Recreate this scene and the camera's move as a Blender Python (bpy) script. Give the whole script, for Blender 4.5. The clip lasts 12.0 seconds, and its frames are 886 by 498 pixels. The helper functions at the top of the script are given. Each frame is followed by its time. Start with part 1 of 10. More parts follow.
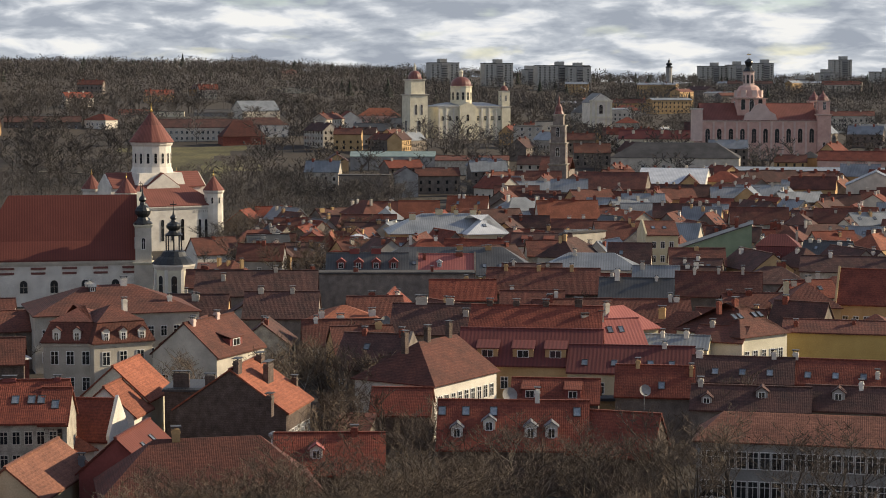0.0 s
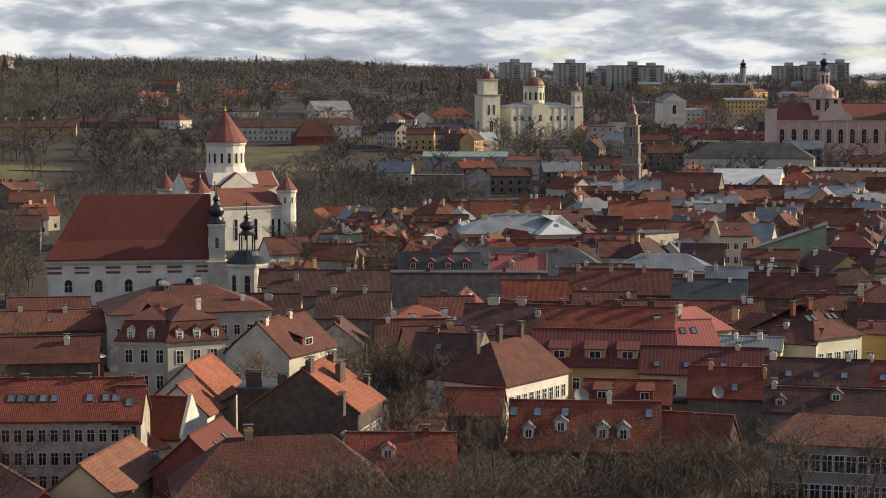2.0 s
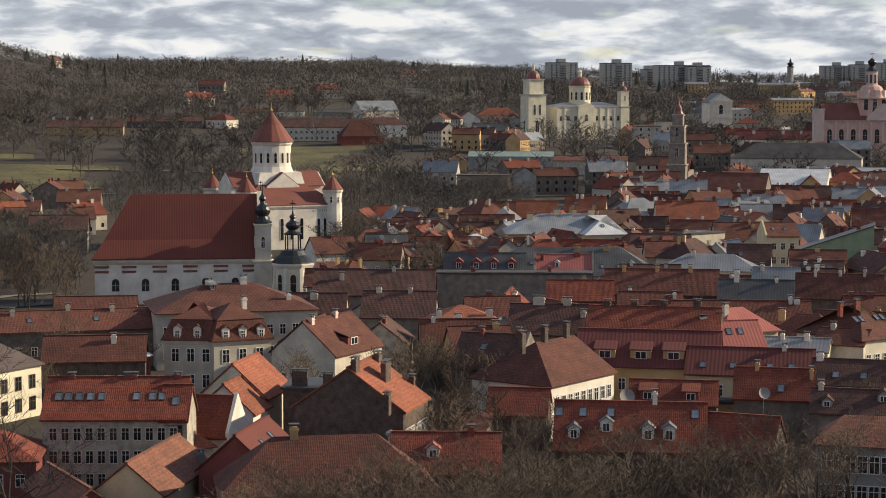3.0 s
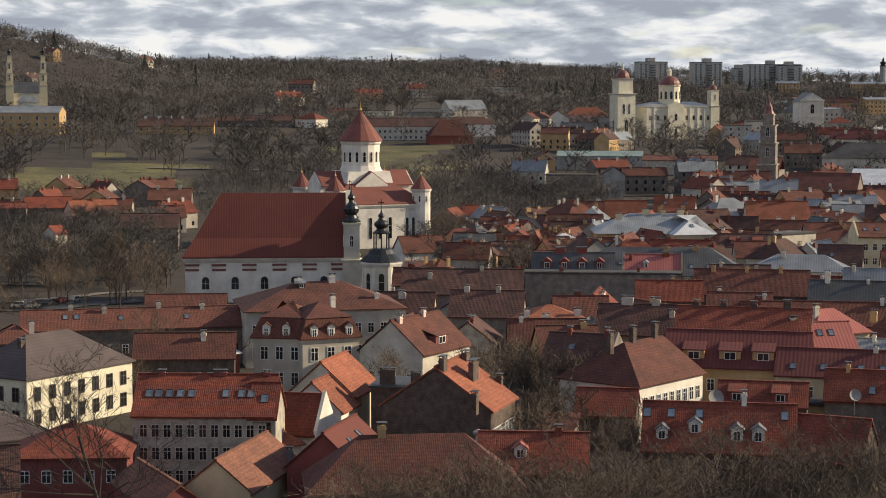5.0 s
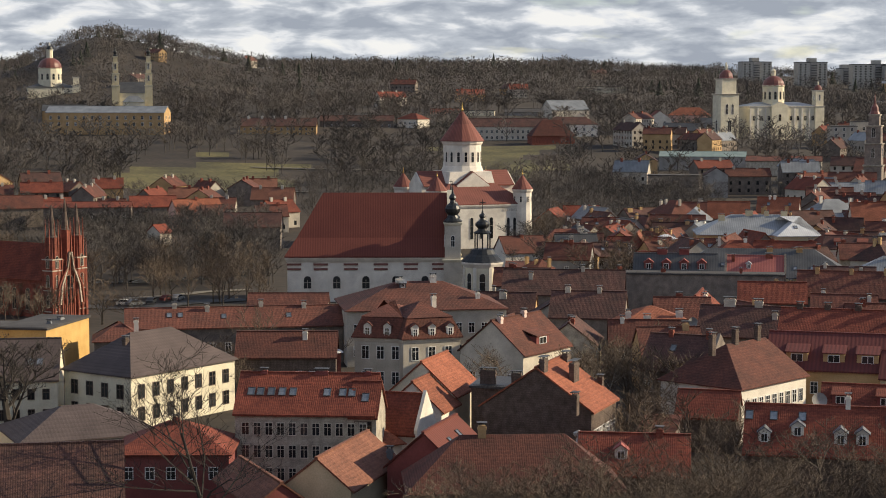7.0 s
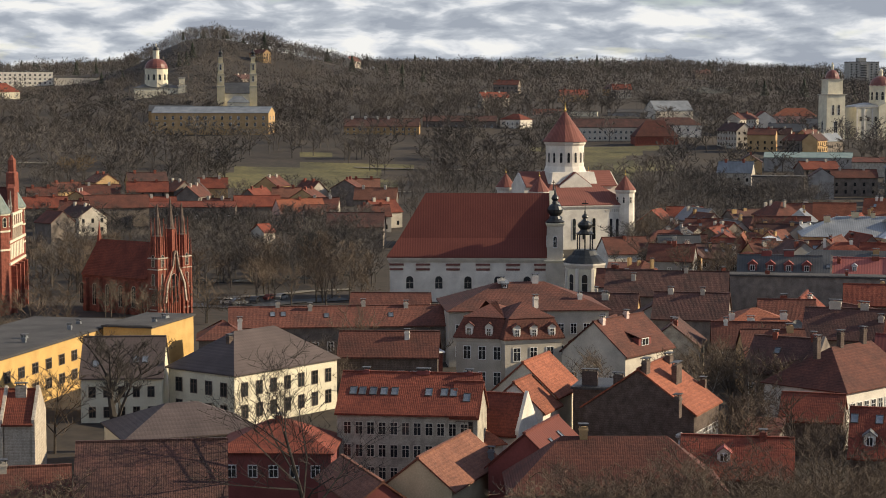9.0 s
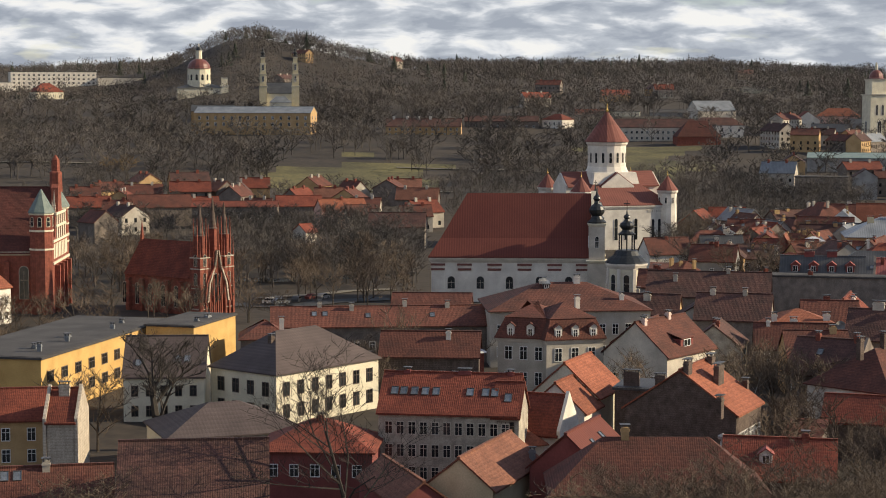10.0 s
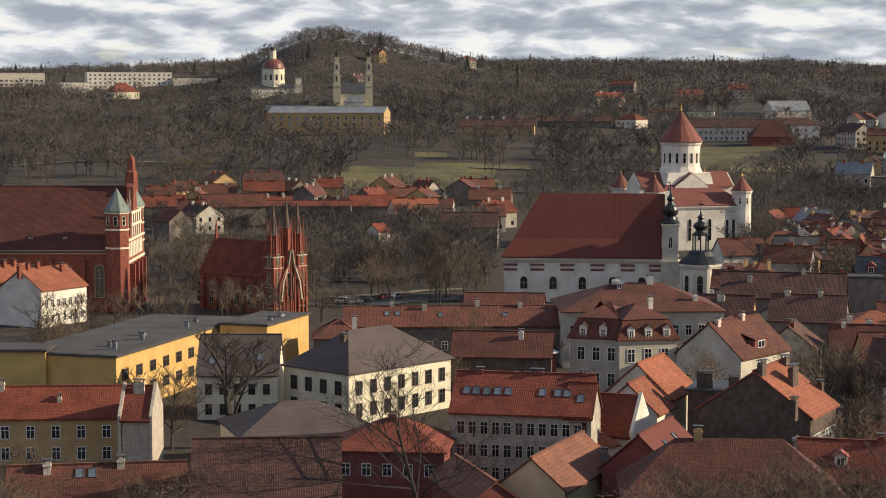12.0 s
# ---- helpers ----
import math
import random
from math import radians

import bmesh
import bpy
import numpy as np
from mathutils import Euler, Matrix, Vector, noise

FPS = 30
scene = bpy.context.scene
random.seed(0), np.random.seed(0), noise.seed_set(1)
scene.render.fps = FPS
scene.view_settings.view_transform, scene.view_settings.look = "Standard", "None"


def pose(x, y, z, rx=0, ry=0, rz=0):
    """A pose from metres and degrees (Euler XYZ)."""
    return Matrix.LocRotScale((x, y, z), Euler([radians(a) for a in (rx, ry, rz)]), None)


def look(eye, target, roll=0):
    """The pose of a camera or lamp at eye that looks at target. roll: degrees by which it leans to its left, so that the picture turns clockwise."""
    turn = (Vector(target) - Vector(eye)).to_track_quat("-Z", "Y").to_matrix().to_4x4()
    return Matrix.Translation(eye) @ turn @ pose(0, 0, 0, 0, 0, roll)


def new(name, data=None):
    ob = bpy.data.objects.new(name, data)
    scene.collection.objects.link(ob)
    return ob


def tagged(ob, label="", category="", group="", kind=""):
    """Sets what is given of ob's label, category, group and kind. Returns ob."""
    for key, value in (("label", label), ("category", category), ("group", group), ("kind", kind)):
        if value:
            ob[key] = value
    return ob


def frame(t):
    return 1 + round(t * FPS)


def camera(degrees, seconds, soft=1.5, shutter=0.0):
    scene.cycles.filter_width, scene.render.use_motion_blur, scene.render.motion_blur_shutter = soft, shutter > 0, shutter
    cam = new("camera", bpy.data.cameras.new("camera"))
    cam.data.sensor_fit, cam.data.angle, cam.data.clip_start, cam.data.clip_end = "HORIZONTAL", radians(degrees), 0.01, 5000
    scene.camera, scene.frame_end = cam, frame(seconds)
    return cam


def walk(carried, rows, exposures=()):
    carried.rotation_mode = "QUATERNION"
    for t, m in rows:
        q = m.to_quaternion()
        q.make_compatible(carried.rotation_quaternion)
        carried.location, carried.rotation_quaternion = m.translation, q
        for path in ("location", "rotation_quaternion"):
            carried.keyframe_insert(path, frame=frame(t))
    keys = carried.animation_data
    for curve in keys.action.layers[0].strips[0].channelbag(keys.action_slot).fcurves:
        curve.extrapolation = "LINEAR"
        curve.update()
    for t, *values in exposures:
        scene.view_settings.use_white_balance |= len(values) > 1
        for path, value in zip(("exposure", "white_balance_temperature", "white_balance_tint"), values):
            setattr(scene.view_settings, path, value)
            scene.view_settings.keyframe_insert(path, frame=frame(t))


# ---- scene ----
# ---- camera: a slow pan from the hill ----
cam = camera(26.73, 12.0, soft=1.0)
EYE = 50.0
TURNS = [
    (0.0, 0.0, -4.773), (0.5, 0.43, -4.776), (1.0, 1.04, -4.772), (1.5, 1.599, -4.768), (2.0, 2.223, -4.769), (2.5, 2.849, -4.772),
    (3.0, 3.627, -4.772), (5.0, 6.344, -4.793), (5.5, 7.055, -4.794), (6.0, 7.848, -4.797), (6.5, 8.625, -4.796), (7.0, 9.459, -4.788),
    (9.0, 12.608, -4.775), (9.5, 13.255, -4.775), (10.0, 13.889, -4.773), (10.5, 14.525, -4.777), (11.0, 15.103, -4.774), (11.5, 15.677, -4.774),
    (12.0, 16.131, -4.775),
]
walk(cam, [(t, pose(0, 0, EYE, 90 + pitch, 0, yaw)) for t, yaw, pitch in TURNS])

# ---- world and sun ----
SUN_TURN, SUN_HIGH = -75.0, 24.0   # degrees: bearing from the first view (left positive), height
world = bpy.data.worlds.new("sky")
scene.world = world
world.use_nodes = True
wn, wl = world.node_tree.nodes, world.node_tree.links
wn.clear()
w_out = wn.new("ShaderNodeOutputWorld")
w_bg = wn.new("ShaderNodeBackground")
w_sky = wn.new("ShaderNodeTexSky")
w_sky.sky_type, w_sky.sun_disc = "NISHITA", False
w_sky.sun_elevation, w_sky.sun_rotation = radians(SUN_HIGH), radians(-SUN_TURN)
w_sky.air_density, w_sky.dust_density, w_sky.ozone_density = 1.0, 0.0, 1.2
w_geo = wn.new("ShaderNodeTexCoord")
w_sep = wn.new("ShaderNodeSeparateXYZ")
wl.new(w_geo.outputs["Generated"], w_sep.inputs[0])


def w_math(op, a, b):
    n = wn.new("ShaderNodeMath")
    n.operation = op
    for i, v in enumerate((a, b)):
        if isinstance(v, (int, float)):
            n.inputs[i].default_value = v
        else:
            wl.new(v, n.inputs[i])
    return n.outputs[0]


# banks of cloud, drawn out sideways


def w_noise(scale, detail, rough, shift):
    m = wn.new("ShaderNodeMapping")
    m.inputs["Location"].default_value = (shift, shift * 0.7, 0)
    m.inputs["Scale"].default_value = (1.0, 1.0, 3.6)
    wl.new(w_geo.outputs["Generated"], m.inputs["Vector"])
    n = wn.new("ShaderNodeTexNoise")
    n.inputs["Scale"].default_value, n.inputs["Detail"].default_value, n.inputs["Roughness"].default_value = scale, detail, rough
    n.inputs["Distortion"].default_value = 0.25
    wl.new(m.outputs[0], n.inputs["Vector"])
    return n.outputs["Fac"]


def w_ramp(fac, stops):
    r = wn.new("ShaderNodeValToRGB")
    while len(r.color_ramp.elements) < len(stops):
        r.color_ramp.elements.new(0.5)
    for e, (p, c) in zip(r.color_ramp.elements, stops):
        e.position, e.color = p, (*c, 1)
    wl.new(fac, r.inputs["Fac"])
    return r.outputs["Color"]


CLOUD = 7.5   # luminance of sunlit cloud against the sky's own scale
w_cover = w_ramp(w_noise(19.0, 9, 0.5, 3.7), ((0.30, (0.25, 0.25, 0.25)), (0.42, (1, 1, 1))))
w_tone = w_ramp(w_noise(27.0, 9, 0.52, 9.4), ((0.385, (0.39 * CLOUD, 0.43 * CLOUD, 0.50 * CLOUD)), (0.49, (0.56 * CLOUD, 0.60 * CLOUD, 0.66 * CLOUD)), (0.56, (0.84 * CLOUD, 0.86 * CLOUD, 0.89 * CLOUD)), (0.63, (1.0 * CLOUD, 0.99 * CLOUD, 0.96 * CLOUD))))
w_thin = wn.new("ShaderNodeMapRange")
w_thin.inputs[1].default_value, w_thin.inputs[2].default_value, w_thin.inputs[3].default_value, w_thin.inputs[4].default_value = 0.10, 0.5, 1.0, 0.35
wl.new(w_sep.outputs["Z"], w_thin.inputs[0])
w_cover = w_math("MULTIPLY", w_cover, w_thin.outputs[0])
w_mix = wn.new("ShaderNodeMix")
w_mix.data_type = "RGBA"
wl.new(w_cover, w_mix.inputs["Factor"])
w_clear = wn.new("ShaderNodeMix")
w_clear.data_type, w_clear.blend_type = "RGBA", "MULTIPLY"
w_clear.inputs["Factor"].default_value = 1.0
w_clear.inputs[7].default_value = (0.90, 0.90, 1.02, 1)   # clear, cold air after rain
wl.new(w_sky.outputs[0], w_clear.inputs[6])
wl.new(w_clear.outputs[2], w_mix.inputs[6])
wl.new(w_tone, w_mix.inputs[7])
wl.new(w_mix.outputs[2], w_bg.inputs["Color"])
w_bg.inputs["Strength"].default_value = 0.10
wl.new(w_bg.outputs[0], w_out.inputs["Surface"])

sun = new("sun", bpy.data.lights.new("sun", "SUN"))
sun.data.energy, sun.data.angle, sun.data.color = 5.0, radians(0.6), (1.0, 0.83, 0.58)
sun_way = Vector((-math.sin(radians(SUN_TURN)) * math.cos(radians(SUN_HIGH)), math.cos(radians(SUN_TURN)) * math.cos(radians(SUN_HIGH)), math.sin(radians(SUN_HIGH))))
sun.matrix_world = look(tuple(sun_way * 400), (0, 0, 0))
scene.view_settings.exposure = 0.29

# ---- materials ----
MATS = {}


def node_mat(name, low, high, scale=0.6, rough=0.85, fine=9.0, fine_amount=0.25, bump=0.15, metal=0.0, vary=0.0, courses=None, coat=0.0):
    """Two-scale noise between two colours, fine grain, relief, optional courses (rows, columns in metres)."""
    m = bpy.data.materials.new(name)
    m.use_nodes = True
    n, l = m.node_tree.nodes, m.node_tree.links
    b = n["Principled BSDF"]
    b.inputs["Roughness"].default_value, b.inputs["Metallic"].default_value = rough, metal
    tc = n.new("ShaderNodeTexCoord")
    big = n.new("ShaderNodeTexNoise")
    big.inputs["Scale"].default_value, big.inputs["Detail"].default_value = scale, 6
    small = n.new("ShaderNodeTexNoise")
    small.inputs["Scale"].default_value, small.inputs["Detail"].default_value = fine, 4
    l.new(tc.outputs["Object"], big.inputs["Vector"])
    l.new(tc.outputs["Object"], small.inputs["Vector"])
    r = n.new("ShaderNodeValToRGB")
    r.color_ramp.elements[0].position, r.color_ramp.elements[0].color = 0.33, (*low, 1)
    r.color_ramp.elements[1].position, r.color_ramp.elements[1].color = 0.68, (*high, 1)
    l.new(big.outputs["Fac"], r.inputs["Fac"])
    g = n.new("ShaderNodeMapRange")
    g.inputs[1].default_value, g.inputs[2].default_value = 0.3, 0.7
    g.inputs[3].default_value, g.inputs[4].default_value = 1 - fine_amount, 1 + fine_amount
    l.new(small.outputs["Fac"], g.inputs[0])
    mul = n.new("ShaderNodeMix")
    mul.data_type, mul.blend_type = "RGBA", "MULTIPLY"
    mul.inputs["Factor"].default_value = 1
    l.new(r.outputs[0], mul.inputs[6])
    l.new(g.outputs[0], mul.inputs[7])
    colour = mul.outputs[2]
    height = small.outputs["Fac"]
    if courses:
        wv = n.new("ShaderNodeTexWave")
        wv.wave_type, wv.bands_direction, wv.wave_profile = "BANDS", "Z", "SAW"
        wv.inputs["Scale"].default_value = 0.314 / courses[0] * 1.0
        wv.inputs["Distortion"].default_value, wv.inputs["Detail"].default_value = 0.6, 2
        l.new(tc.outputs["Object"], wv.inputs["Vector"])
        wx = n.new("ShaderNodeTexWave")
        wx.wave_type, wx.bands_direction = "BANDS", "X"
        wx.inputs["Scale"].default_value = 0.314 / courses[1]
        wx.inputs["Distortion"].default_value = 0.5
        l.new(tc.outputs["Object"], wx.inputs["Vector"])
        add = n.new("ShaderNodeMath")
        add.operation = "ADD"
        wk = n.new("ShaderNodeMath")
        wk.operation = "MULTIPLY"
        wk.inputs[1].default_value = 0.35 if courses[0] < 10 else 1.0
        l.new(wx.outputs["Fac"], wk.inputs[0])
        l.new(wv.outputs["Fac"], add.inputs[0]); l.new(wk.outputs[0], add.inputs[1])
        add2 = n.new("ShaderNodeMath")
        add2.operation = "ADD"
        l.new(add.outputs[0], add2.inputs[0]); l.new(small.outputs["Fac"], add2.inputs[1])
        height = add2.outputs[0]
        cm = n.new("ShaderNodeMapRange")
        cm.inputs[2].default_value = 2.0
        cm.inputs[3].default_value, cm.inputs[4].default_value = 0.72, 1.18
        l.new(add.outputs[0], cm.inputs[0])
        mul3 = n.new("ShaderNodeMix")
        mul3.data_type, mul3.blend_type = "RGBA", "MULTIPLY"
        mul3.inputs["Factor"].default_value = 1
        l.new(colour, mul3.inputs[6]); l.new(cm.outputs[0], mul3.inputs[7])
        colour = mul3.outputs[2]
    if vary:
        oi = n.new("ShaderNodeObjectInfo")
        hs = n.new("ShaderNodeHueSaturation")
        mr = n.new("ShaderNodeMapRange")
        mr.inputs[3].default_value, mr.inputs[4].default_value = 1 - vary, 1 + vary
        l.new(oi.outputs["Random"], mr.inputs[0])
        l.new(mr.outputs[0], hs.inputs["Value"])
        l.new(colour, hs.inputs["Color"])
        colour = hs.outputs[0]
    l.new(colour, b.inputs["Base Color"])
    if bump:
        bp = n.new("ShaderNodeBump")
        bp.inputs["Strength"].default_value, bp.inputs["Distance"].default_value = bump, 0.08
        l.new(height, bp.inputs["Height"])
        l.new(bp.outputs[0], b.inputs["Normal"])
    MATS[name] = m
    return m


TILE = dict(courses=(0.34, 0.25), bump=0.6, rough=0.92, scale=0.35, fine=3.0, fine_amount=0.3, vary=0.16)
node_mat("tile_deep", (0.078, 0.025, 0.019), (0.118, 0.036, 0.027), **TILE)
node_mat("tile_worn", (0.16, 0.066, 0.043), (0.25, 0.105, 0.066), **TILE)
node_mat("tile_red", (0.135, 0.032, 0.019), (0.225, 0.056, 0.032), **TILE)
node_mat("tile_brown", (0.095, 0.036, 0.026), (0.165, 0.056, 0.038), **TILE)
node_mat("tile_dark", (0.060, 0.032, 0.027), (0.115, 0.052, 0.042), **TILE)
node_mat("tile_orange", (0.215, 0.068, 0.036), (0.31, 0.102, 0.056), **TILE)
node_mat("metal_red", (0.128, 0.028, 0.018), (0.152, 0.036, 0.023), rough=0.8, scale=0.2, bump=0.2, courses=(40.0, 0.6), fine_amount=0.1)
node_mat("metal_wine", (0.110, 0.024, 0.021), (0.150, 0.034, 0.029), rough=0.8, scale=0.2, bump=0.2, courses=(40.0, 0.6), fine_amount=0.1, vary=0.1)
node_mat("metal_pink", (0.30, 0.085, 0.075), (0.38, 0.12, 0.10), rough=0.8, scale=0.2, bump=0.2, courses=(40.0, 0.6), fine_amount=0.12, vary=0.1)
node_mat("roof_rust", (0.150, 0.048, 0.036), (0.20, 0.066, 0.049), rough=0.8, scale=0.2, bump=0.2, courses=(40.0, 0.8), fine_amount=0.12)
node_mat("metal_grey", (0.16, 0.175, 0.19), (0.27, 0.285, 0.30), rough=0.42, scale=0.25, bump=0.2, courses=(40.0, 0.6), fine_amount=0.15, vary=0.15)
node_mat("metal_dark", (0.045, 0.046, 0.048), (0.085, 0.085, 0.085), rough=0.5, scale=0.25, bump=0.2, courses=(40.0, 0.6), fine_amount=0.2, vary=0.15)
node_mat("metal_green", (0.17, 0.23, 0.21), (0.26, 0.32, 0.29), rough=0.5, scale=0.3, bump=0.2, fine_amount=0.15)
node_mat("metal_white", (0.50, 0.52, 0.54), (0.68, 0.69, 0.70), rough=0.45, scale=0.3, bump=0.15, courses=(40.0, 0.6), fine_amount=0.1)
node_mat("roof_mauve", (0.075, 0.055, 0.052), (0.115, 0.086, 0.080), rough=0.8, scale=0.25, bump=0.3, courses=(0.4, 0.5), fine_amount=0.12)
node_mat("felt", (0.040, 0.038, 0.038), (0.078, 0.073, 0.072), rough=0.9, scale=0.2, bump=0.2)
WALL = dict(scale=0.35, fine=5.0, fine_amount=0.10, bump=0.12, rough=0.9)
node_mat("plaster_white", (0.57, 0.525, 0.46), (0.75, 0.705, 0.62), **WALL)
node_mat("plaster_cream", (0.58, 0.53, 0.40), (0.72, 0.67, 0.52), **WALL)
node_mat("plaster_pale", (0.40, 0.36, 0.30), (0.56, 0.51, 0.43), vary=0.15, **WALL)
node_mat("plaster_yellow", (0.48, 0.30, 0.10), (0.60, 0.39, 0.14), **WALL)
node_mat("plaster_gold", (0.46, 0.31, 0.10), (0.55, 0.38, 0.13), **WALL)
node_mat("plaster_ochre", (0.39, 0.25, 0.115), (0.52, 0.35, 0.175), **WALL)
node_mat("plaster_straw", (0.50, 0.43, 0.27), (0.62, 0.54, 0.36), **WALL)
node_mat("plaster_pink", (0.54, 0.41, 0.36), (0.66, 0.51, 0.45), **WALL)
node_mat("plaster_rose", (0.50, 0.31, 0.26), (0.62, 0.41, 0.34), **WALL)
node_mat("plaster_green", (0.19, 0.25, 0.16), (0.26, 0.32, 0.21), **WALL)
node_mat("plaster_grey", (0.24, 0.23, 0.22), (0.36, 0.35, 0.33), vary=0.15, **WALL)
node_mat("plaster_worn", (0.27, 0.24, 0.20), (0.50, 0.455, 0.37), scale=0.8, fine=6, fine_amount=0.22, bump=0.3, rough=0.95, vary=0.12)
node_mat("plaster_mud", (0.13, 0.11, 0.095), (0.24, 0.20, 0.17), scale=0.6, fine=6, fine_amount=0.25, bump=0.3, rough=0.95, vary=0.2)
node_mat("plaster_maroon", (0.17, 0.045, 0.04), (0.24, 0.07, 0.06), **WALL)
node_mat("concrete", (0.36, 0.34, 0.30), (0.46, 0.44, 0.39), **WALL)
node_mat("brick_red", (0.19, 0.055, 0.036), (0.32, 0.095, 0.062), scale=1.2, fine=7, fine_amount=0.3, bump=0.5, courses=(0.3, 0.5), rough=0.9)
node_mat("brick_pale", (0.42, 0.36, 0.29), (0.58, 0.51, 0.42), scale=1.0, fine=5, fine_amount=0.25, bump=0.5, courses=(0.4, 0.6), rough=0.95)
node_mat("brick_dark", (0.085, 0.062, 0.05), (0.16, 0.12, 0.10), scale=1.0, fine=6, fine_amount=0.3, bump=0.5, courses=(0.3, 0.5), rough=0.95)
node_mat("wood_dark", (0.05, 0.035, 0.028), (0.10, 0.07, 0.055), scale=2, fine=12, fine_amount=0.25, bump=0.3)
node_mat("copper_black", (0.016, 0.018, 0.020), (0.035, 0.038, 0.040), rough=0.4, metal=0.3, scale=2)
node_mat("copper_red", (0.135, 0.045, 0.036), (0.19, 0.066, 0.052), rough=0.45, scale=0.8)
node_mat("copper_green", (0.10, 0.14, 0.125), (0.16, 0.20, 0.18), rough=0.6, scale=0.8)
node_mat("gold", (0.45, 0.30, 0.08), (0.60, 0.42, 0.14), rough=0.3, metal=0.8, scale=2)
node_mat("frame_white", (0.66, 0.65, 0.63), (0.78, 0.77, 0.75), rough=0.6, scale=2, bump=0)
node_mat("frame_brown", (0.07, 0.05, 0.04), (0.12, 0.085, 0.065), rough=0.6, scale=2, bump=0)
node_mat("pane", (0.016, 0.018, 0.020), (0.034, 0.037, 0.040), rough=0.08, scale=0.8, bump=0, fine_amount=0.3, vary=0.5)
node_mat("pane_sky", (0.20, 0.22, 0.24), (0.30, 0.32, 0.34), rough=0.12, metal=0.6, scale=0.8, bump=0, vary=0.35)
node_mat("bark", (0.050, 0.041, 0.033), (0.105, 0.086, 0.068), scale=1.5, fine=8, bump=0.4, rough=0.95, vary=0.25)
node_mat("bark_dark", (0.026, 0.022, 0.019), (0.055, 0.046, 0.038), scale=1.5, fine=8, bump=0.4, rough=0.95)
node_mat("bark_pale", (0.20, 0.18, 0.155), (0.36, 0.33, 0.29), scale=1.5, fine=8, bump=0.3, rough=0.9)
node_mat("twig", (0.090, 0.066, 0.047), (0.165, 0.124, 0.088), scale=0.15, fine=2, bump=0, rough=0.95, vary=0.3)
node_mat("twig_gold", (0.16, 0.105, 0.05), (0.24, 0.165, 0.08), scale=0.15, fine=2, bump=0, rough=0.95, vary=0.15)
node_mat("wood_far", (0.043, 0.039, 0.037), (0.135, 0.117, 0.102), scale=0.016, fine=0.08, fine_amount=0.2, bump=0, rough=1.0)
node_mat("needles", (0.016, 0.022, 0.015), (0.032, 0.042, 0.026), scale=0.05, fine=1, bump=0, rough=1.0)
node_mat("earth", (0.022, 0.016, 0.012), (0.048, 0.036, 0.025), scale=0.02, fine=0.35, fine_amount=0.4, bump=0.3, rough=1.0)
node_mat("grass", (0.048, 0.044, 0.018), (0.150, 0.130, 0.046), scale=0.03, fine=0.5, fine_amount=0.3, bump=0.3, rough=1.0)
node_mat("asphalt", (0.045, 0.045, 0.047), (0.07, 0.07, 0.07), scale=0.1, fine=2, bump=0.1)
node_mat("gravel", (0.15, 0.135, 0.105), (0.22, 0.195, 0.155), scale=0.2, fine=2, bump=0.2)
node_mat("water", (0.035, 0.038, 0.036), (0.05, 0.052, 0.05), rough=0.15, scale=0.1, fine=0.4, bump=0.1)

# ---- mesh helpers ----


def part(name, bm, material, parent, label=""):
    """One mesh object from a bmesh, under its thing."""
    me = bpy.data.meshes.new(name)
    bm.normal_update()
    bm.to_mesh(me)
    bm.free()
    return mesh_part(name, me, material, parent, label=label)


def mesh_part(name, me, material, parent, m=None, label=""):
    if not me.materials:
        me.materials.append(MATS[material])
    ob = new(name, me)
    if parent is not None:
        ob.parent = parent
    if m is not None:
        ob.matrix_basis = m
    if label:
        ob["label"] = label
    return ob


def thing(name, x, y, z, turn, label, category, group="", kind=""):
    ob = new(name)
    ob.matrix_basis = pose(x, y, z, 0, 0, turn)
    ob.empty_display_size = 0.5
    global DISTANT
    DISTANT = math.hypot(x, y) > 450
    return tagged(ob, label, category, group, kind)


def box(bm, x0, x1, y0, y1, z0, z1):
    v = [bm.verts.new(p) for p in ((x0, y0, z0), (x1, y0, z0), (x1, y1, z0), (x0, y1, z0), (x0, y0, z1), (x1, y0, z1), (x1, y1, z1), (x0, y1, z1))]
    for f in ((3, 2, 1, 0), (4, 5, 6, 7), (0, 1, 5, 4), (1, 2, 6, 5), (2, 3, 7, 6), (3, 0, 4, 7)):
        bm.faces.new([v[i] for i in f])
    return bm


def rings(bm, loops, top=True, bottom=True):
    """Skin through closed loops of equal length, from below upwards, counter-clockwise from above."""
    vs = [[bm.verts.new(p) for p in lp] for lp in loops]
    n = len(vs[0])
    for a, b in zip(vs, vs[1:]):
        for i in range(n):
            bm.faces.new((a[i], a[(i + 1) % n], b[(i + 1) % n], b[i]))
    if bottom:
        bm.faces.new(vs[0][::-1])
    if top:
        bm.faces.new(vs[-1])
    return bm


def rect(x0, x1, y0, y1, z):
    return [(x0, y0, z), (x1, y0, z), (x1, y1, z), (x0, y1, z)]


def ngon(cx, cy, r, z, n=8, turn=0.0):
    return [(cx + r * math.cos(turn + math.tau * i / n), cy + r * math.sin(turn + math.tau * i / n), z) for i in range(n)]


def lathe(profile, n=12, cx=0.0, cy=0.0, turn=0.0):
    bm = bmesh.new()
    return rings(bm, [ngon(cx, cy, max(r, 0.01), z, n, turn) for r, z in profile])


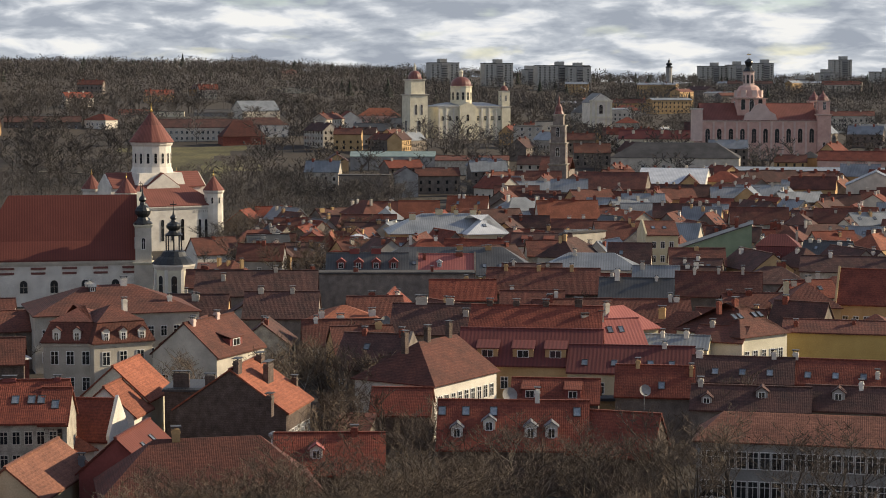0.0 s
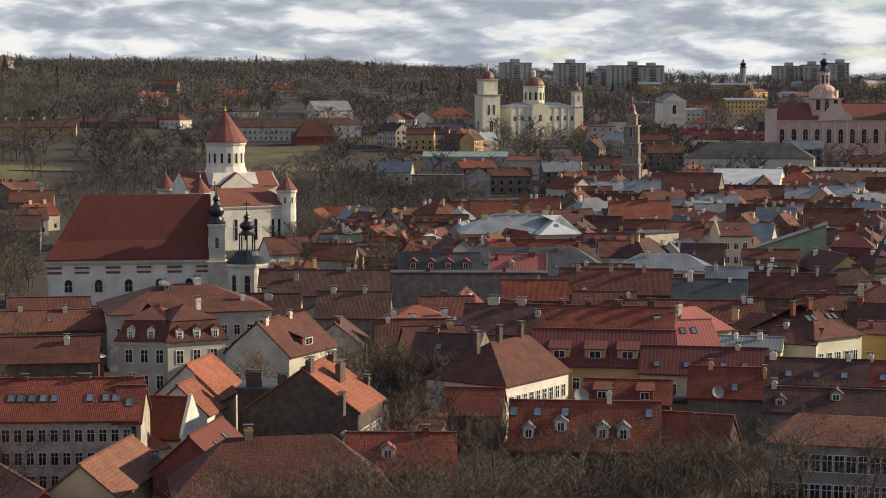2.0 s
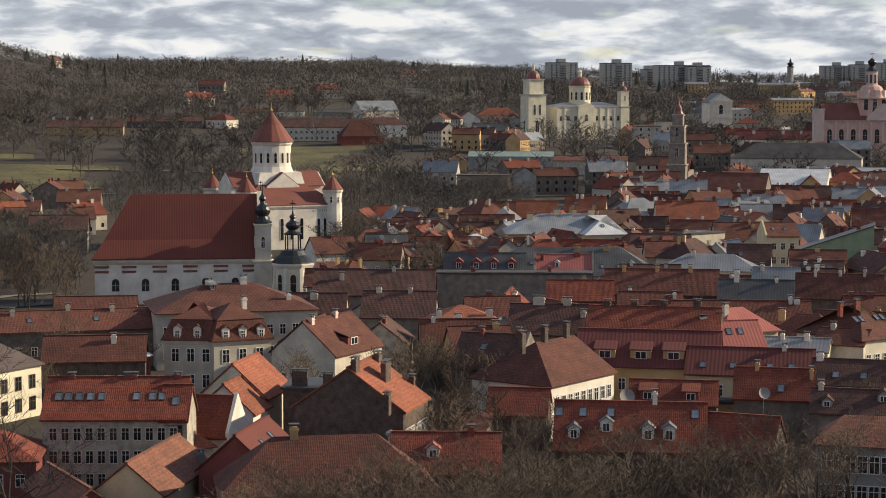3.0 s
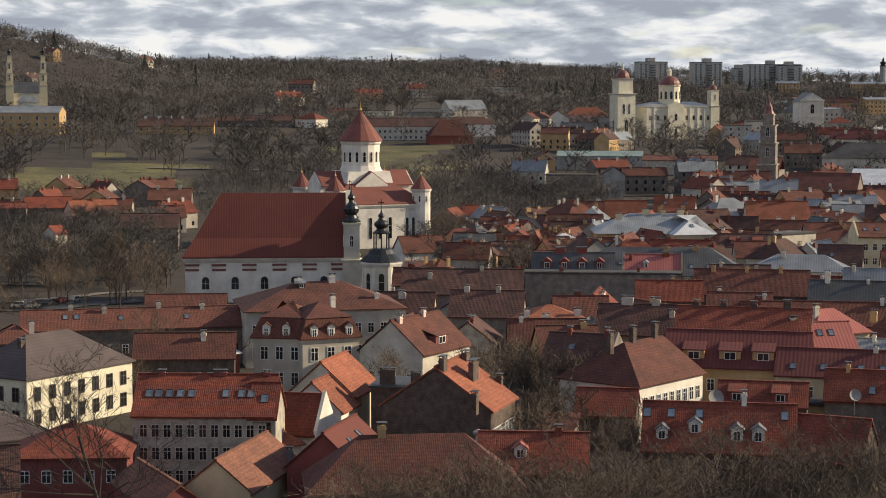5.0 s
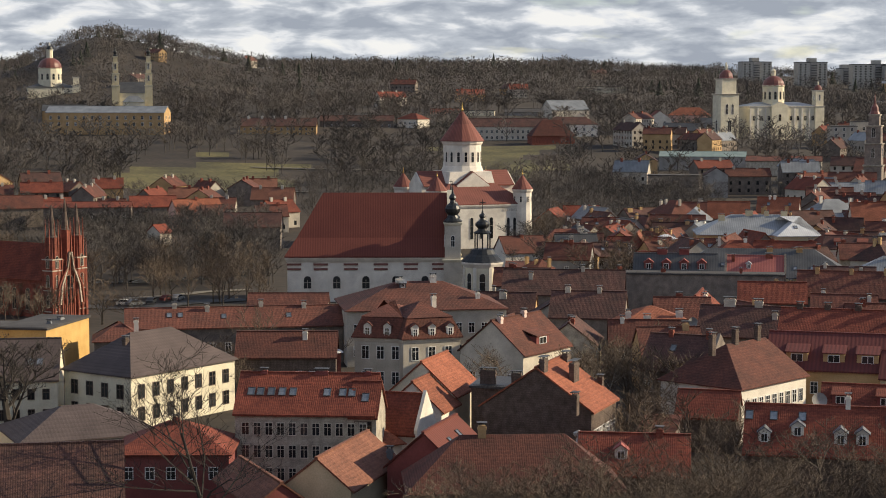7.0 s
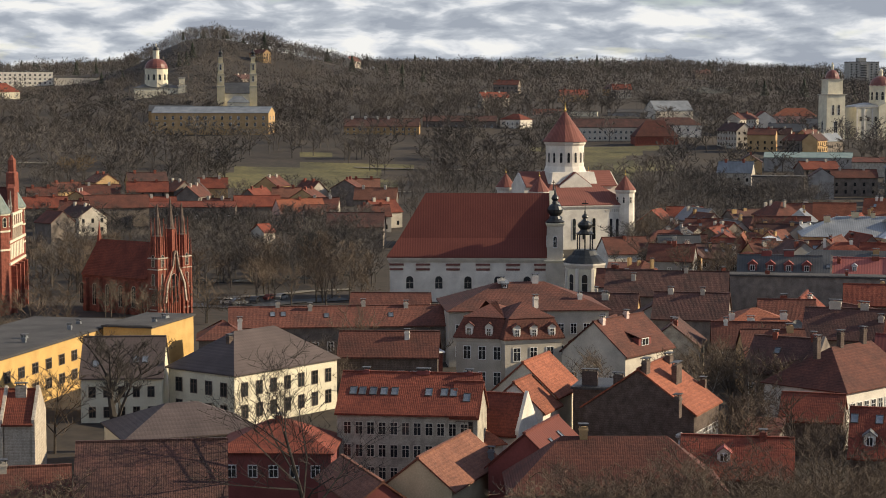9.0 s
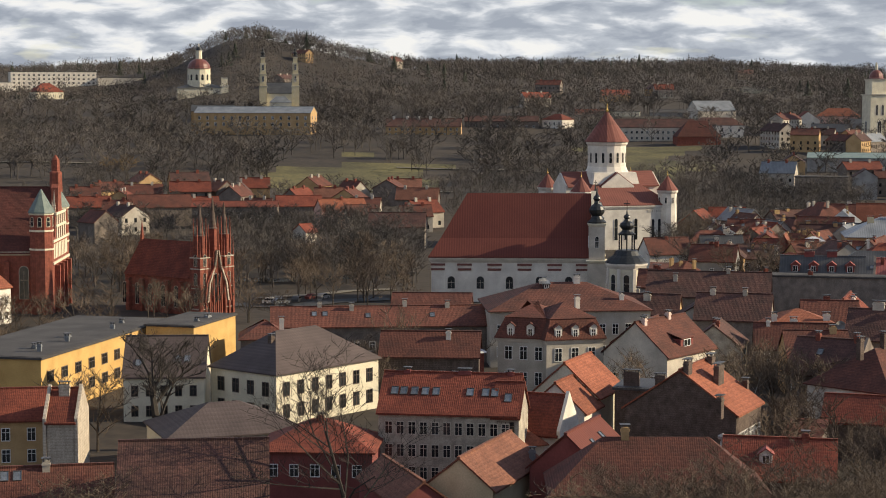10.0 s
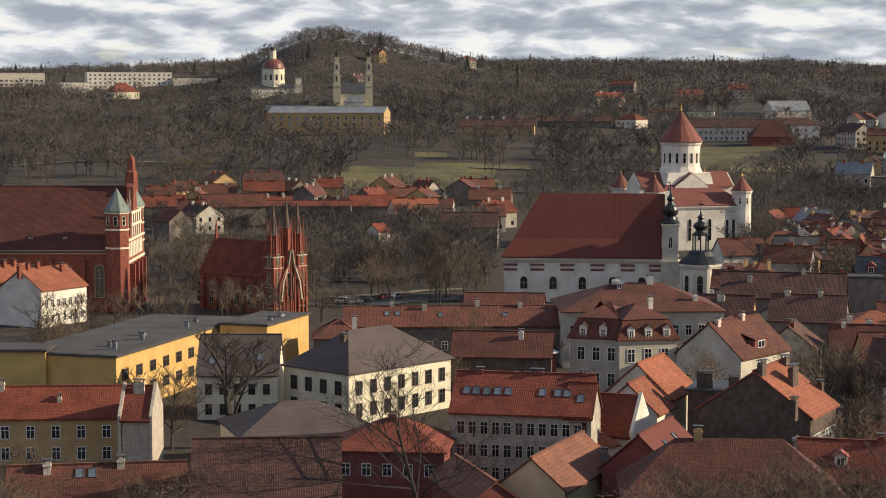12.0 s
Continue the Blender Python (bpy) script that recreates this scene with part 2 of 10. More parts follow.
def prism(bm, poly, y0, y1):
    """An upright outline in x and z, carried from y0 to y1."""
    a = [bm.verts.new((x, y0, z)) for x, z in poly]
    b = [bm.verts.new((x, y1, z)) for x, z in poly]
    n = len(poly)
    bm.faces.new(a)
    bm.faces.new(b[::-1])
    for i in range(n):
        bm.faces.new((a[(i + 1) % n], a[i], b[i], b[(i + 1) % n]))
    bmesh.ops.recalc_face_normals(bm, faces=bm.faces)
    return bm


SHARED = {}
DISTANT = False   # a far thing takes windows of one mesh
BUILT = []   # footprints already taken: x, y, radius


def window_meshes(w, h, arched=False, bars=1):
    """Frame and pane of a window in the x-z plane, facing -y, its sill at z = 0."""
    key = (round(w, 2), round(h, 2), arched, bars)
    if key in SHARED:
        return SHARED[key]
    t = 0.09 if w < 2 else 0.12
    bm = bmesh.new()
    spots = {}

    def spot(x, z):
        k = (round(x, 4), round(z, 4))
        if k not in spots:
            spots[k] = bm.verts.new((x, 0.05, z))
        return spots[k]

    mids = [-w / 2 + (i + 1) * w / (bars + 1) for i in range(bars)]
    xs = [-w / 2 - t, -w / 2] + [v for m in mids for v in (m - .035, m + .035)] + [w / 2, w / 2 + t]
    zs = [-.1, 0] + ([h * .66, h * .66 + .06] if h > 1.2 else []) + [h] + ([] if arched else [h + t])
    for i in range(len(xs) - 1):
        for k in range(len(zs) - 1):
            rail = zs[k] < -.01 or (h > 1.2 and k == 2) or (not arched and k == len(zs) - 2)
            if rail or i % 2 == 0:
                bm.faces.new([spot(x, z) for x, z in ((xs[i], zs[k]), (xs[i + 1], zs[k]), (xs[i + 1], zs[k + 1]), (xs[i], zs[k + 1]))])
    if arched:
        bow = [(math.cos(a), math.sin(a)) for a in np.linspace(0, math.pi, 9)]
        for (c0, s0), (c1, s1) in zip(bow, bow[1:]):
            r0, r1 = w / 2, w / 2 + t
            bm.faces.new([spot(r0 * c0, h + r0 * s0), spot(r1 * c0, h + r1 * s0), spot(r1 * c1, h + r1 * s1), spot(r0 * c1, h + r0 * s1)])
    ex = bmesh.ops.extrude_face_region(bm, geom=bm.faces[:])
    bmesh.ops.translate(bm, verts=[v for v in ex["geom"] if isinstance(v, bmesh.types.BMVert)], vec=(0, -.15, 0))
    bmesh.ops.recalc_face_normals(bm, faces=bm.faces)
    fr = bpy.data.meshes.new("window_frame")
    bm.to_mesh(fr); bm.free()
    bm = bmesh.new()
    if arched:
        arc = [(w / 2 * math.cos(a), h + w / 2 * math.sin(a)) for a in np.linspace(0, math.pi, 9)]
        prism(bm, [(-w / 2, 0), (w / 2, 0)] + arc, -0.04, 0.0)
    else:
        box(bm, -w / 2, w / 2, -0.04, 0.0, 0, h)
    pn = bpy.data.meshes.new("pane")
    bm.to_mesh(pn); bm.free()
    SHARED[key] = (fr, pn)
    return fr, pn


def window(parent, x, y, z, turn, w, h, arched=False, frame_mat="frame_white", bars=1, pane_mat="pane"):
    """A window on a wall of its house; turn 0 faces -y, 90 faces +x, -90 faces -x."""
    fr, pn = window_meshes(w, h, arched, bars)
    key = (fr.name, frame_mat)
    if key not in SHARED:
        a, b = fr.copy(), pn.copy()
        a.materials.clear(); b.materials.clear()
        a.materials.append(MATS[frame_mat]); b.materials.append(MATS[pane_mat])
        SHARED[key] = (a, b)
    a, b = SHARED[key]
    if DISTANT:
        if key + (1,) not in SHARED:
            bm = bmesh.new()
            bm.from_mesh(a)
            k = len(bm.faces)
            bm.from_mesh(b)
            for i, f in enumerate(bm.faces):
                f.material_index = 0 if i < k else 1
            me = bpy.data.meshes.new("window")
            bm.to_mesh(me); bm.free()
            me.materials.append(MATS[frame_mat]); me.materials.append(MATS[pane_mat])
            SHARED[key + (1,)] = me
        return mesh_part("window", SHARED[key + (1,)], frame_mat, parent, pose(x, y, z, 0, 0, turn))
    ob = mesh_part("window", a, frame_mat, parent, pose(x, y, z, 0, 0, turn))
    if parent.parent is None:
        mesh_part("pane", b, pane_mat, ob)
    else:
        mesh_part("pane", b, pane_mat, parent, pose(x, y, z, 0, 0, turn))
    return ob


def window_row(parent, xs, y, z, turn, w, h, **kw):
    for x in xs:
        window(parent, x, y, z, turn, w, h, **kw)


def spread(x0, x1, n):
    return [x0 + (i + 0.5) * (x1 - x0) / n for i in range(n)]


def chimney(parent, x, y, z0, z1, w=0.7, d=0.7, mat="brick_red", cap="metal_dark", pots=0):
    bm = bmesh.new()
    box(bm, x - w / 2, x + w / 2, y - d / 2, y + d / 2, z0, z1)
    box(bm, x - w / 2 - 0.08, x + w / 2 + 0.08, y - d / 2 - 0.08, y + d / 2 + 0.08, z1 - 0.45, z1 - 0.25)
    ob = part("chimney", bm, mat, parent)
    bm = bmesh.new()
    if pots:
        for px in spread(x - w / 2, x + w / 2, pots):
            rings(bm, [ngon(px, y, 0.12, z1), ngon(px, y, 0.10, z1 + 0.45)])
    else:
        for sx in (-1, 1):
            for sy in (-1, 1):
                box(bm, x + sx * (w / 2 - 0.1) - 0.04, x + sx * (w / 2 - 0.1) + 0.04, y + sy * (d / 2 - 0.1) - 0.04, y + sy * (d / 2 - 0.1) + 0.04, z1, z1 + 0.3)
        box(bm, x - w / 2 - 0.15, x + w / 2 + 0.15, y - d / 2 - 0.15, y + d / 2 + 0.15, z1 + 0.3, z1 + 0.38)
    part("chimney_cap", bm, cap, ob)
    return ob


def slope_point(W, he, hr, s, side=-1):
    """Place on a gable slope: s from eaves (0) to ridge (1); the front slope is side -1."""
    y = W / 2 * s if side < 0 else W - W / 2 * s
    return y, he + hr * s


def skylight(parent, x, W, he, hr, s, w=0.8, h=1.2):
    y, z = slope_point(W, he, hr, s)
    a = math.degrees(math.atan2(hr, W / 2))
    key = ("sky", w, h)
    if key not in SHARED:
        bm = bmesh.new()
        for x0, x1, y0, y1 in ((-w / 2 - .08, -w / 2, -h / 2, h / 2), (w / 2, w / 2 + .08, -h / 2, h / 2), (-w / 2 - .08, w / 2 + .08, -h / 2 - .08, -h / 2), (-w / 2 - .08, w / 2 + .08, h / 2, h / 2 + .08)):
            box(bm, x0, x1, y0, y1, 0, 0.18)
        f = bpy.data.meshes.new("skylight"); bm.to_mesh(f); bm.free()
        f.materials.append(MATS["metal_dark"])
        bm = box(bmesh.new(), -w / 2, w / 2, -h / 2, h / 2, 0, 0.13)
        g = bpy.data.meshes.new("pane"); bm.to_mesh(g); bm.free()
        g.materials.append(MATS["pane_sky"])
        SHARED[key] = (f, g)
    f, g = SHARED[key]
    ob = mesh_part("skylight", f, "metal_dark", parent, pose(x, y, z + 0.22, a, 0, 0))
    mesh_part("pane", g, "pane_sky", ob)


def dormer(parent, x, W, he, hr, s, w=1.5, h=1.5, wall="plaster_white", top="tile_brown", kind="gable"):
    """A dormer standing on the front slope with its foot at s."""
    y, z = slope_point(W, he, hr, s)
    run = min((h + 0.1) * (W / 2) / hr, W / 2 * (1 - s))
    bm = bmesh.new()
    if kind == "gable":
        rise = w * 0.38
        prism(bm, [(-w / 2, -0.3), (w / 2, -0.3), (w / 2, h), (0, h + rise), (-w / 2, h)], 0, run + 0.3)
    else:
        box(bm, -w / 2, w / 2, 0, run, -0.3, h)
    ob = part("dormer", bm, wall, parent)
    ob.matrix_basis = pose(x, y, z)
    bm = bmesh.new()
    if kind == "gable":
        d = run + rise * (W / 2) / hr
        for sx in (-1, 1):
            prism(bm, [(sx * (w / 2 + 0.22), h - 0.12), (sx * (w / 2 + 0.22), h + 0.03), (0, h + rise + 0.16), (0, h + rise + 0.02)], -0.22, d)
    else:
        k = hr / (W / 2) * 0.35
        d = (h + 0.1) / max(hr / (W / 2) - k, 0.2)
        d = min(d, W / 2 * (1 - s))
        loops = rect(-w / 2 - 0.2, w / 2 + 0.2, -0.3, d, 0)
        lo = [(px, py, h + 0.02 + (py + 0.3) * k) for px, py, _ in loops]
        rings(bm, [lo, [(px, py, pz + 0.14) for px, py, pz in lo]])
    part("dormer_roof", bm, top, ob)
    window(ob, 0, -0.01, 0.25, 0, w * 0.5, h * 0.68)
    return ob


def gable_roof(bm, L, W, he, hr, over=0.45, thick=0.24, gable_over=0.25):
    """Both slopes and the ridge cap as one folded sheet."""
    k = hr / (W / 2)
    z0, z1 = he - over * k + 0.05, he + hr + 0.05
    m = W / 2
    fold = [(-over, z0), (m, z1), (W + over, z0), (W + over, z0 + thick), (m + .2, z1 + thick - .2 * k), (m + .2, z1 + thick + .1), (m - .2, z1 + thick + .1), (m - .2, z1 + thick - .2 * k), (-over, z0 + thick)]
    a = [bm.verts.new((-L / 2 - gable_over, y, z)) for y, z in fold]
    b = [bm.verts.new((L / 2 + gable_over, y, z)) for y, z in fold]
    n = len(fold)
    for i in range(n):
        bm.faces.new((a[i], a[(i + 1) % n], b[(i + 1) % n], b[i]))
    bm.faces.new(a[::-1])
    bm.faces.new(b)
    bmesh.ops.recalc_face_normals(bm, faces=bm.faces)
    return bm


def hip_roof(bm, L, W, he, hr, over=0.45, hip_l=None, hip_r=None):
    hl = W / 2 if hip_l is None else hip_l
    hr_ = W / 2 if hip_r is None else hip_r
    e = 0.06
    loops = [rect(-L / 2 - over, L / 2 + over, -over, W + over, he - 0.12), rect(-L / 2 - over, L / 2 + over, -over, W + over, he + 0.06)]
    loops.append([(-L / 2 + hl, W / 2 - e, he + hr), (L / 2 - hr_, W / 2 - e, he + hr), (L / 2 - hr_, W / 2 + e, he + hr), (-L / 2 + hl, W / 2 + e, he + hr)])
    return rings(bm, loops)


def house(x, y, z, turn, L, W, he, hr, roof="gable", wall="plaster_pale", top="tile_red", label="", name="house", category="house", group="old town houses",
          win=None, side=None, left=None, chims=(), dorms=(), skies=(), dormer_mats=("plaster_white", "tile_brown"), dormer_kind="gable", hips=(None, None),
          trim=None, chim_mat="brick_red", wide=1.0, tall=1.6, frame_mat="frame_white", deep=4.0, firewall="", over=0.45):
    """A house with its front foot at (x, y, z); x runs along the front, y goes back. win = (columns, rows, first sill, storey)."""
    h = thing(name, x, y, z, turn, label, category, group)
    c, s = math.cos(radians(turn)), math.sin(radians(turn))
    for k in range(-1, 2):
        lx = k * (L / 2 - min(L, W) / 2)
        BUILT.append((x + c * lx - s * W / 2, y + s * lx + c * W / 2, min(L, W) * 0.6))
    bm = bmesh.new()
    if roof == "gable":
        prism(bm, [(0, -deep), (W, -deep), (W, he), (W / 2, he + hr), (0, he)], -L / 2, L / 2)
        bmesh.ops.transform(bm, matrix=Matrix(((0, 1, 0, 0), (1, 0, 0, 0), (0, 0, 1, 0), (0, 0, 0, 1))), verts=bm.verts)
        bmesh.ops.recalc_face_normals(bm, faces=bm.faces)
    elif roof == "shed":
        prism(bm, [(0, -deep), (W, -deep), (W, he + hr), (0, he)], -L / 2, L / 2)
        bmesh.ops.transform(bm, matrix=Matrix(((0, 1, 0, 0), (1, 0, 0, 0), (0, 0, 1, 0), (0, 0, 0, 1))), verts=bm.verts)
        bmesh.ops.recalc_face_normals(bm, faces=bm.faces)
    else:
        box(bm, -L / 2, L / 2, 0, W, -deep, he)
    part("wall", bm, wall, h)
    bm = bmesh.new()
    if roof == "gable":
        gable_roof(bm, L, W, he, hr, over)
    elif roof == "hip":
        hip_roof(bm, L, W, he, hr, over, *hips)
    elif roof == "shed":
        lo = [(-L / 2 - .3, -.4, he + .02 - .4 * hr / W), (L / 2 + .3, -.4, he + .02 - .4 * hr / W), (L / 2 + .3, W + .4, he + hr + .02 + .4 * hr / W), (-L / 2 - .3, W + .4, he + hr + .02 + .4 * hr / W)]
        rings(bm, [lo, [(a, b, c + .2) for a, b, c in lo]])
    elif roof == "flat":
        box(bm, -L / 2 - .3, L / 2 + .3, -.3, W + .3, he + 0.004, he + .35)
        box(bm, -L / 2 + .2, L / 2 - .2, .2, W - .2, he + .35, he + .42)
    elif roof == "mansard":
        i = hr * 0.30
        rings(bm, [rect(-L / 2 - .45, L / 2 + .45, -.45, W + .45, he - .1), rect(-L / 2 - .45, L / 2 + .45, -.45, W + .45, he + .1), rect(-L / 2 + i * .6, L / 2 - i * .6, i * .6, W - i * .6, he + hr * .58),
                   rect(-L / 2 + i * .6 - .15, L / 2 - i * .6 + .15, i * .6 - .15, W - i * .6 + .15, he + hr * .60),
                   [(-L / 2 + W * .42, W / 2 - .06, he + hr), (L / 2 - W * .42, W / 2 - .06, he + hr), (L / 2 - W * .42, W / 2 + .06, he + hr), (-L / 2 + W * .42, W / 2 + .06, he + hr)]])
    part("roof", bm, top, h)
    if trim:
        bm = bmesh.new()
        rings(bm, [rect(-L / 2 - .08, L / 2 + .08, -.08, W + .08, he - .75), rect(-L / 2 - .3, L / 2 + .3, -.3, W + .3, he - .16)])
        part("cornice", bm, trim, h)
    if firewall:
        for sx in ((-1, 1) if "b" in firewall else (-1,) if "l" in firewall else (1,)):
            bm = bmesh.new()
            prism(bm, [(-.3, -deep), (W + .3, -deep), (W + .3, he + .5), (W / 2, he + hr + .75), (-.3, he + .5)], sx * (L / 2 + .3) - .22, sx * (L / 2 + .3) + .22)
            bmesh.ops.transform(bm, matrix=Matrix(((0, 1, 0, 0), (1, 0, 0, 0), (0, 0, 1, 0), (0, 0, 0, 1))), verts=bm.verts)
            bmesh.ops.recalc_face_normals(bm, faces=bm.faces)
            part("gable_wall", bm, wall, h)
    kw = dict(frame_mat=frame_mat)
    if win:
        n, rows, z0, dz = win
        for r in range(rows):
            window_row(h, spread(-L / 2 + .6, L / 2 - .6, n), -.01, z0 + r * dz, 0, wide, tall, **kw)
    for spec, sx, tr in ((side, 1, 90), (left, -1, -90)):
        if spec:
            n, rows, z0, dz = spec
            for r in range(rows):
                for yy in spread(.6, W - .6, n):
                    window(h, sx * (L / 2 + .01), yy, z0 + r * dz, tr, wide, tall, **kw)
    for c in chims:
        cx, s, up = c[:3]
        cw = c[3] if len(c) > 3 else 0.8
        cy, cz = slope_point(W, he, hr if roof != "flat" else 0, s) if s <= 1 else slope_point(W, he, hr, 2 - s, 1)
        chimney(h, cx, cy, cz - 1.2, cz + up, cw, 0.7, chim_mat)
    for dx, s, w, hh in dorms:
        dormer(h, dx, W, he, hr, s, w, hh, *dormer_mats, kind=dormer_kind)
    for sx, s in skies:
        skylight(h, sx, W, he, hr, s)
    return h



def far_houses(name, label, rows):
    """A quarter too far off to tell its houses apart: walls, roofs, chimneys and windows in one mass. Rows: x, y, turn, length, depth, eaves, rise, tone."""
    mats = ["plaster_pale", "plaster_mud", "plaster_ochre", "tile_red", "tile_brown", "tile_dark", "tile_worn", "metal_grey", "brick_red", "pane"]
    bm = bmesh.new()
    for i, (x, y, turn, L, W, he, hr, tone) in enumerate(rows):
        z = ground(x, y)
        m = pose(x, y, z, 0, 0, turn)
        pieces = []
        b = bmesh.new()
        prism(b, [(0, -4), (W, -4), (W, he), (W / 2, he + hr), (0, he)], -L / 2, L / 2)
        bmesh.ops.transform(b, matrix=Matrix(((0, 1, 0, 0), (1, 0, 0, 0), (0, 0, 1, 0), (0, 0, 0, 1))), verts=b.verts)
        bmesh.ops.recalc_face_normals(b, faces=b.faces)
        pieces.append((b, i % 3))
        pieces.append((gable_roof(bmesh.new(), L, W, he, hr), 3 + tone))
        b = bmesh.new()
        for cx in (-L * .3, L * .22):
            box(b, cx - .5, cx + .5, W * .42, W * .42 + .8, he + hr - 1.4, he + hr + 1.2)
        pieces.append((b, (0, 8)[i % 2]))
        b = bmesh.new()
        for px in spread(-L / 2, L / 2, max(2, int(L / 3.4))):
            for zz in np.arange(1.2, he - 1.8, 3.1):
                box(b, px - .5, px + .5, -.06, .02, zz, zz + 1.5)
        for py in spread(0, W, 3):
            for zz in np.arange(1.2, he - 1.8, 3.1):
                box(b, L / 2 - .02, L / 2 + .06, py - .5, py + .5, zz, zz + 1.5)
        pieces.append((b, 9))
        for b, k in pieces:
            for f in b.faces:
                f.material_index = k
            bmesh.ops.transform(b, matrix=m, verts=b.verts)
            me = bpy.data.meshes.new("piece")
            b.to_mesh(me); b.free()
            bm.from_mesh(me)
            bpy.data.meshes.remove(me)
        BUILT.append((x, y, L * .45))
    me = bpy.data.meshes.new(name)
    bm.to_mesh(me); bm.free()
    for k in mats:
        me.materials.append(MATS[k])
    return tagged(new(name, me), label, "houses", kind="stuff")


def ground(x, y):
    """Height of the land: the castle hill under the eye, the flat old town, the wooded heights beyond."""
    d = math.hypot(x, y)
    az = math.degrees(math.atan2(-x, y))
    z = float(np.interp(d, (0, 4, 14, 40, 80, 160, 210, 560, 660, 800, 1000, 1200, 1500, 2000, 2600, 3400, 4600),
                        (48.3, 48.3, 44, 33, 18, 3, 0, 0, 2, 8, 15, 22, 34, 48, 62, 66, 60)))
    far = min(1.0, max(0.0, (d - 900) / 900))
    rise = min(1.0, max(0.0, (az + 6) / 12))
    z += far * 22 * rise * max(0.0, 1 - max(0, az - 22) / 14)
    z += 36 * math.exp(-((az - 19.9) / (1.8 if az > 19.9 else 4.0)) ** 2 - ((d - 1880) / 340) ** 2)
    z -= 20 * min(1.0, max(0.0, (az - 21.5) / 2)) * math.exp(-((d - 1760) / 140) ** 2)
    z -= 14 * math.exp(-((az + 2.2) / 3.4) ** 2 - ((d - 1950) / 430) ** 2)
    if d > 700:
        z += min(1.0, (d - 700) / 300) * 5 * noise.noise((x / 190, y / 190, 0.3))
    return z


# ---- land ----
def land():
    bm = bmesh.new()
    dist = [0, 8, 20, 40, 60, 80, 110, 140, 160, 185, 210] + list(range(250, 700, 50)) + list(range(700, 2000, 25)) + list(range(2000, 4700, 150))
    az = [math.radians(a) for a in list(np.arange(-24, 40.1, 0.5)) + list(np.arange(46, 336, 6))]
    rows = []
    for d in dist[1:]:
        rows.append([bm.verts.new((-math.sin(a) * d, math.cos(a) * d, ground(-math.sin(a) * d, math.cos(a) * d))) for a in az])
    top = bm.verts.new((0, 0, 48.3))
    n = len(az)
    for i in range(n):
        bm.faces.new((rows[0][(i + 1) % n], rows[0][i], top))
        for p, q in zip(rows, rows[1:]):
            bm.faces.new((p[(i + 1) % n], q[(i + 1) % n], q[i], p[i]))
    bm.normal_update()
    if sum(f.normal.z for f in bm.faces) < 0:
        bmesh.ops.reverse_faces(bm, faces=bm.faces)
    for f in bm.faces:
        f.smooth = True
    for f in bm.faces:
        c = f.calc_center_median()
        d, a = math.hypot(c.x, c.y), math.degrees(math.atan2(-c.x, c.y))
        wob = 70 * noise.noise((c.x / 55, c.y / 55, 1.5))
        a += 1.6 * noise.noise((c.x / 30, c.y / 30, 7.5))
        if 13.8 < a < 19.2 and 800 < d + wob < 960 or 6.3 < a < 9.0 and 840 < d + wob < 1010 or 15.5 < a < 21.5 and 455 < d + wob < 475:
            f.material_index = 1
    g = part("ground", bm, "earth", None)
    g.data.materials.append(MATS["grass"])
    tagged(g, "brown earth and winter grass sloping up to wooded heights", "ground", kind="structure")


def strip(name, label, points, width, mat, category="path", lift=.12):
    """A path, road or river laid along the land; points as bearing and distance."""
    pts = []
    for (a0, d0), (a1, d1) in zip(points, points[1:]):
        for k in range(12):
            f = k / 12
            a, d = math.radians(a0 + (a1 - a0) * f), d0 + (d1 - d0) * f
            pts.append(Vector((-math.sin(a) * d, math.cos(a) * d, 0)))
    bm = bmesh.new()
    prev = None
    for p, q in zip(pts, pts[1:]):
        side = Vector((-(q - p).y, (q - p).x, 0)).normalized() * width / 2
        row = []
        for e in (p + side, p - side):
            row.append(bm.verts.new((e.x, e.y, max(ground(e.x, e.y), ground(p.x, p.y)) + lift)))
        if prev:
            bm.faces.new((prev[0], prev[1], row[1], row[0]))
        prev = row
    bmesh.ops.recalc_face_normals(bm, faces=bm.faces)
    if sum(f.normal.z for f in bm.faces) < 0:
        bmesh.ops.reverse_faces(bm, faces=bm.faces)
    ex = bmesh.ops.extrude_face_region(bm, geom=bm.faces[:])
    bmesh.ops.translate(bm, verts=[v for v in ex["geom"] if isinstance(v, bmesh.types.BMVert)], vec=(0, 0, .04))
    return tagged(part(name, bm, mat, None), label, category, kind="structure")


land()
strip("road", "grey asphalt lane curving behind the old houses", ((15.6, 452), (17.4, 446), (18.6, 436), (19.8, 440), (22, 446)), 7, "asphalt", "road", .2)
strip("path", "pale gravel path across the river lawn", ((15.4, 474), (16.8, 470), (17.6, 463), (19.6, 455)), 3.4, "gravel", "path", .2)
strip("path", "pale gravel path along the wooded slope", ((9.0, 905), (12.0, 925), (16.0, 930)), 4, "gravel", "path", .3)
strip("path", "pale path through the valley park", ((24.5, 930), (27.0, 950), (30.0, 935)), 5, "gravel", "path", .4)
strip("path", "pale park path below the lawns", ((13.6, 800), (16.0, 806), (19.6, 815)), 4, "gravel", "path", .3)
strip("water", "dark slow river between bare banks", ((14.9, 520), (17.0, 505), (19.0, 498), (21.5, 505)), 9, "water", "river", .15)

# ---- churches and towers ----


def cross(parent, x, y, z, h=1.6, mat="gold"):
    bm = bmesh.new()
    box(bm, x - .07, x + .07, y - .07, y + .07, z, z + h)
    box(bm, x - h * .3, x + h * .3, y - .06, y + .06, z + h * .58, z + h * .7)
    part("cross", bm, mat, parent)


